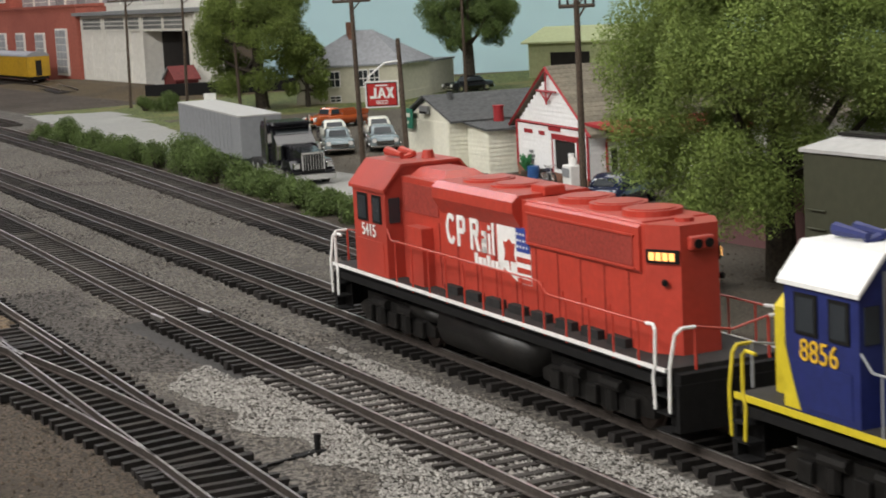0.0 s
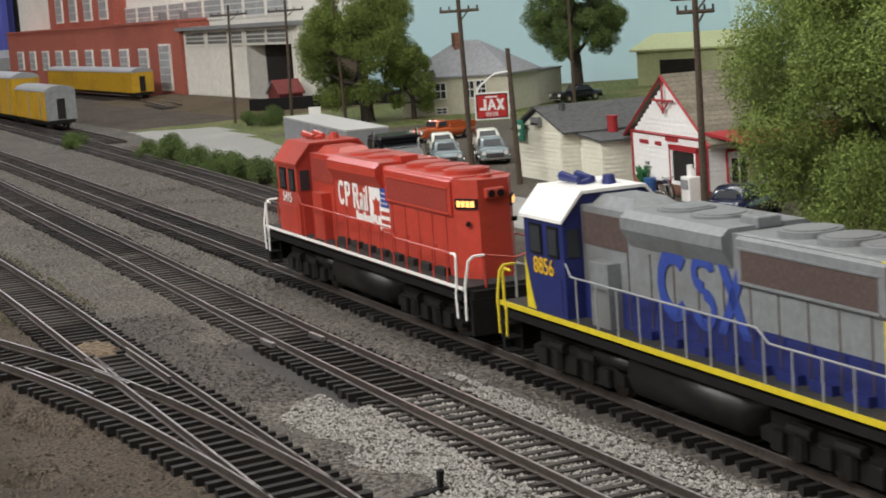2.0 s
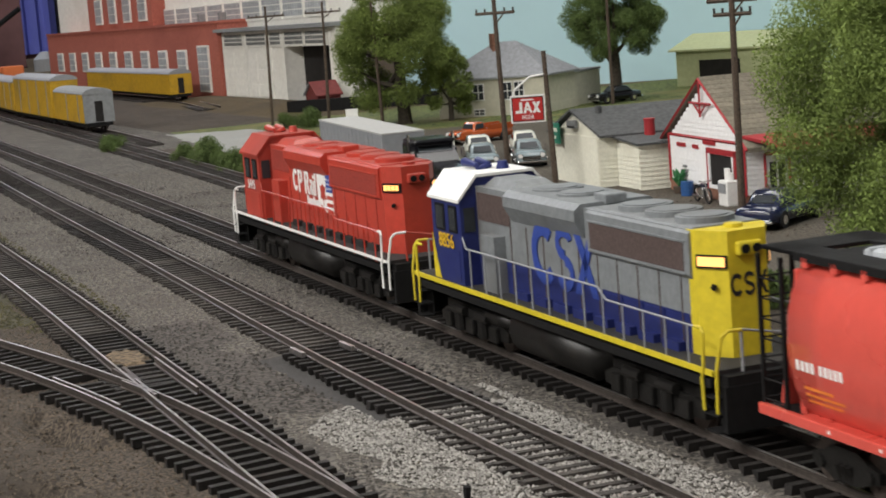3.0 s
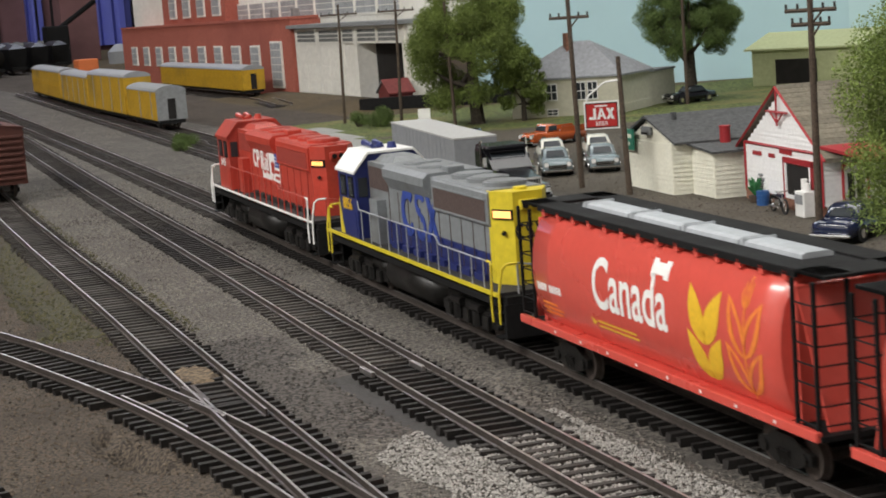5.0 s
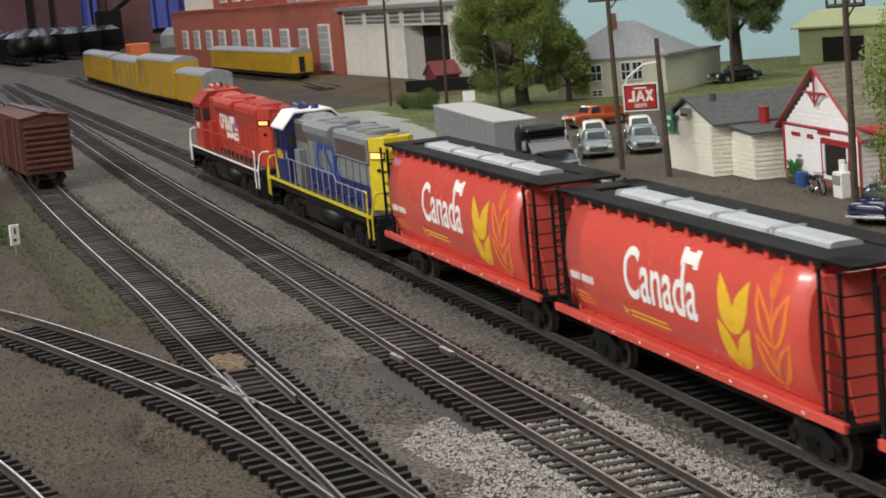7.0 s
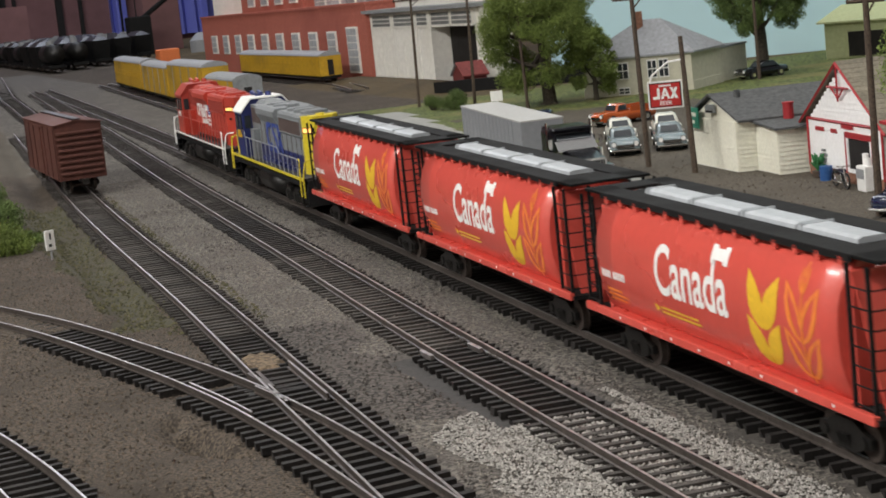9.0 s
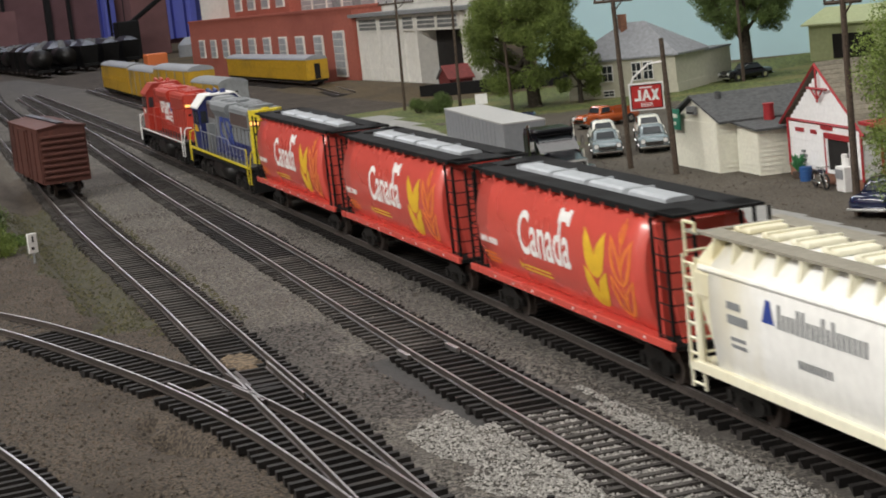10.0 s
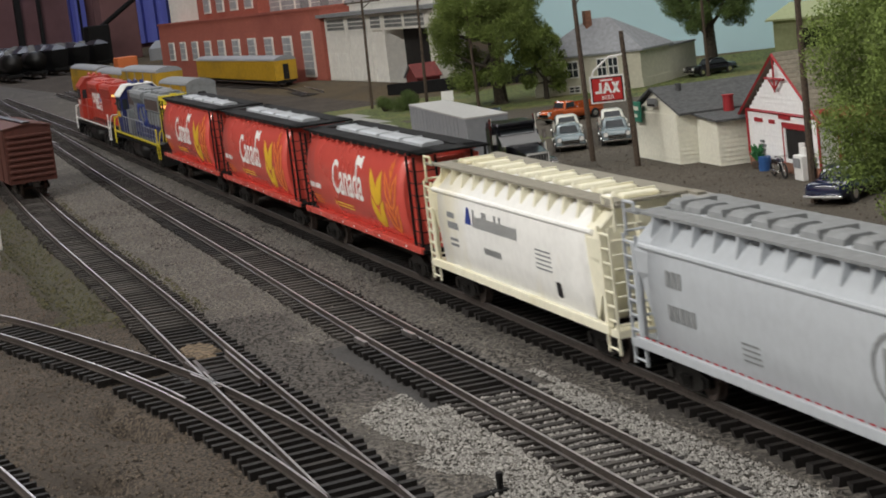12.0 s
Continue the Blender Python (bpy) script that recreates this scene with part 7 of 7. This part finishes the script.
def tree(x, y, h, spread, trunk, label, seed, m="leaf", per=260, size=0.22, low=0.22, clumps=70, lean=0.0, fine=1.0):
    g = thing("tree", x, y, -0.55, 0, label, "tree")
    r = random.Random(seed)
    bm = B()
    top = (lean, 0, h * 0.55)
    rod(bm, (0, 0, 0), (lean * 0.5, 0, h * 0.3), trunk, 9, trunk * 0.75)
    rod(bm, (lean * 0.5, 0, h * 0.3), top, trunk * 0.75, 8, trunk * 0.4)
    for k in range(4):
        a = k * 1.57 + r.random()
        rod(bm, (0, 0, 0.15), (math.cos(a) * trunk * 1.7, math.sin(a) * trunk * 1.7, -0.05), trunk * 0.4, 5, trunk * 0.2)
    part("trunk", bm, "bark", g)
    cen = []
    for k in range(clumps):
        a, v = r.uniform(0, 6.283), r.random() ** 0.8
        z = h * (low + (0.95 - low) * v)
        rim = spread * math.sin(math.pi * min(0.97, max(0.16, (z / h - low + 0.12) / (1.10 - low)))) ** 0.6
        q = rim * (0.45 + 0.5 * r.random() ** 0.5)
        c = (lean * z / h + math.cos(a) * q, math.sin(a) * q, z)
        cen.append((*c, spread * fine * r.uniform(0.14, 0.30)))
    for k in range(9):
        c = cen[k * len(cen) // 9]
        z0 = h * r.uniform(0.22, 0.5)
        bm = B()
        mid = (c[0] * 0.5, c[1] * 0.5, (z0 + c[2]) / 2 - h * 0.03)
        rod(bm, (lean * z0 / h, 0, z0), mid, trunk * 0.38, 6, trunk * 0.25)
        rod(bm, mid, c[:3], trunk * 0.25, 6, trunk * 0.08)
        part("limb", bm, "bark", g)
    me = leaf_cloud(cen, per, size, seed)
    me.materials.append(M[m])
    part("crown", me, None, g)


tree(21.2, -9.0, 13.5, 6.2, 0.62, "big leafy tree with hanging green foliage beside the boxcar", 11, "leafolive", per=2600, size=0.05, low=0.2, clumps=200, fine=0.72)
tree(48.3, 94.2, 15.2, 6.3, 0.75, "tall loose-leaved green tree on the grass", 12, "leaf", per=1100, size=0.095, low=0.14, clumps=95, lean=-0.5, fine=0.85)
tree(52.2, 91.5, 7.2, 2.7, 0.3, "small leafy green tree before the house", 15, "leaf", per=900, size=0.11, low=0.12, clumps=40)
tree(74.0, 94.5, 13.5, 5.2, 0.7, "dark green tree with a bare forked trunk", 13, "leafdark", per=1100, size=0.095, low=0.36, clumps=85, fine=0.85)


def shrub(x, y, w, h, seed, m="leafdark", label="rounded dark green shrub along the track"):
    r = random.Random(seed)
    g = thing("shrub", x, y, -0.5, 0, label, "shrub", "trackside shrubs")
    cen = []
    for k in range(9):
        a, q = r.uniform(0, 6.283), w * 0.6 * r.random() ** 0.5
        cen.append((math.cos(a) * q, math.sin(a) * q, h * r.uniform(0.25, 0.75), w * r.uniform(0.35, 0.55)))
    me = leaf_cloud(cen, 1500, 0.065, seed)
    me.materials.append(M[m])
    part("foliage", me, None, g)
    bm = B()
    for c in cen:
        rod(bm, (c[0] * 0.2, c[1] * 0.2, 0), c[:3], 0.12, 5, 0.05)
    part("branching", bm, "bark", g)


rs = random.Random(9)
for i, (x, y, w, h) in enumerate([(20.4, 80, 1.3, 1.6), (21.6, 77, 1.5, 2.6), (20.6, 73.5, 1.7, 2.0), (20.6, 69.5, 1.3, 1.4), (20.3, 66, 1.5, 1.7), (20.2, 62, 1.5, 1.7), (19.9, 58, 1.6, 1.8),
                                  (19.6, 54, 1.6, 1.9), (19.4, 50, 1.7, 2.0), (20.3, 46.5, 2.0, 3.0), (19.3, 43.5, 1.7, 2.3), (18.9, 38, 1.8, 2.4), (18.3, 34, 1.5, 1.9), (18.2, 30.5, 1.6, 2.0),
                                  (17.8, 27, 1.5, 1.8), (17.5, 23.5, 1.5, 1.8), (17.3, 20, 1.4, 1.6), (17.0, 16.5, 1.3, 1.5), (16.6, -4, 1.3, 1.6), (17.5, -8, 1.2, 1.4), (18.6, 98, 1.2, 1.2), (20.5, 104, 1.6, 1.3),
                                  (41.3, 103.5, 1.9, 2.0), (39.8, 106, 1.2, 1.5), (61, 92, 1.2, 1.3)]):
    shrub(x, y, w * (0.95 if y > 42 else 1.0), h * (1.0 if y > 42 else 0.85), 40 + i)
for i, (x, y, w, h) in enumerate([(-10.3, 47.0, 1.8, 2.8), (-9.9, 42.0, 1.7, 1.7), (-11.2, 53, 2.2, 3.6), (-10.8, 59, 2.2, 3.8), (-12.0, 44, 2.0, 2.2), (-10.6, 65, 2.0, 3.0), (-8.6, 45.5, 0.9, 0.9)]):
    shrub(x, y, w, h, 80 + i, "leaf" if i in (1,) else "leafdark", "bushy green shrub on the dirt bank")


# ---------------- far end of the room ----------------
k = thing("coaling_tower", 95, 560, -0.5, 0, "dark tower of the far yard", "tower")
part("tower", soft_edges(bx(-7, 7, -8, 8, 0, 30), 0.5), "maroon", k)
part("roof", loft(B(), [[(-8, -9, 30), (8, -9, 30), (8, 9, 30), (-8, 9, 30)], [(-1, -1, 36), (1, -1, 36), (1, 1, 36), (-1, 1, 36)]]), "dark", k)
k = thing("yard_crane", 80, 520, -0.5, 0, "black crane among the far cars", "crane")
part("cab", bx(-4, 4, -5, 5, 0, 14, 0.5), "black", k)
part("boom", rod(B(), (0, 0, 12), (14, -6, 22), 0.9, 6), "black", k)
k = thing("water_tank", 92, 470, -0.5, 0, "pale domed tank in the far yard", "tank")
part("tank", rod(B(), (0, 0, 0), (0, 0, 4), 4, 18), "silver", k)
part("dome", rod(B(), (0, 0, 4), (0, 0, 6.5), 4, 18, 1.4), "silver", k)
single("far_depot", bx(20, 60, 700, 730, -0.5, 24), "maroon", "maroon depot at the end of the yard", "building")
single("orange_crate", soft_edges(bx(52, 57, 330, 336, -0.5, 4.5), 0.3), "orangebox", "orange equipment box in the far yard", "box")


# ---------------- the first plan refitted to the camera's view ------------
def refit_plan():
    """Refits every still thing drawn in first-plan places, bent to keep the camera's view."""
    old = {}
    for ob in scene.objects:
        chain = ob.matrix_basis.copy()
        up = ob.parent
        while up:
            chain = up.matrix_basis @ chain
            up = up.parent
        old[ob] = chain
    done, place = set(), {}
    for ob in sorted(scene.objects, key=lambda o: 0 if not o.parent else 1 if not o.parent.parent else 2):
        top = ob
        while top.parent:
            top = top.parent
        if top in NATIVE or ob.type in ("CAMERA", "LIGHT"):
            continue
        m = old[ob]
        if not ob.parent:
            c = m.translation / U
            ahead = layout(*(c + m.to_3x3() @ Vector((0, 1, 0)))[:2]) - layout(c.x, c.y)
            q = layout(*c)
            ob.matrix_basis = P(q.x, q.y, q.z, math.degrees(math.atan2(-ahead.x, ahead.y))) if ob.type == "EMPTY" or c.length > 0.01 else m
            place[ob] = ob.matrix_basis.copy()
        else:
            place[ob] = place[ob.parent] @ ob.matrix_basis
        if ob.type != "MESH" or ob.data.name in done:
            continue
        done.add(ob.data.name)
        me, n = ob.data, len(ob.data.vertices)
        co = np.empty(n * 3)
        me.vertices.foreach_get("co", co)
        h = np.c_[co.reshape(n, 3), np.ones(n)] @ np.array(m).T
        v = np.c_[h[:, :2] / U, np.ones(n)] @ np.array(LAYOUT).T
        refitted = np.c_[v[:, 0] / v[:, 2] * U, v[:, 1] / v[:, 2] * U, h[:, 2] / v[:, 2], np.ones(n)]
        me.vertices.foreach_set("co", (refitted @ np.array(place[ob].inverted()).T)[:, :3].ravel())
        me.update()


refit_plan()
motions()
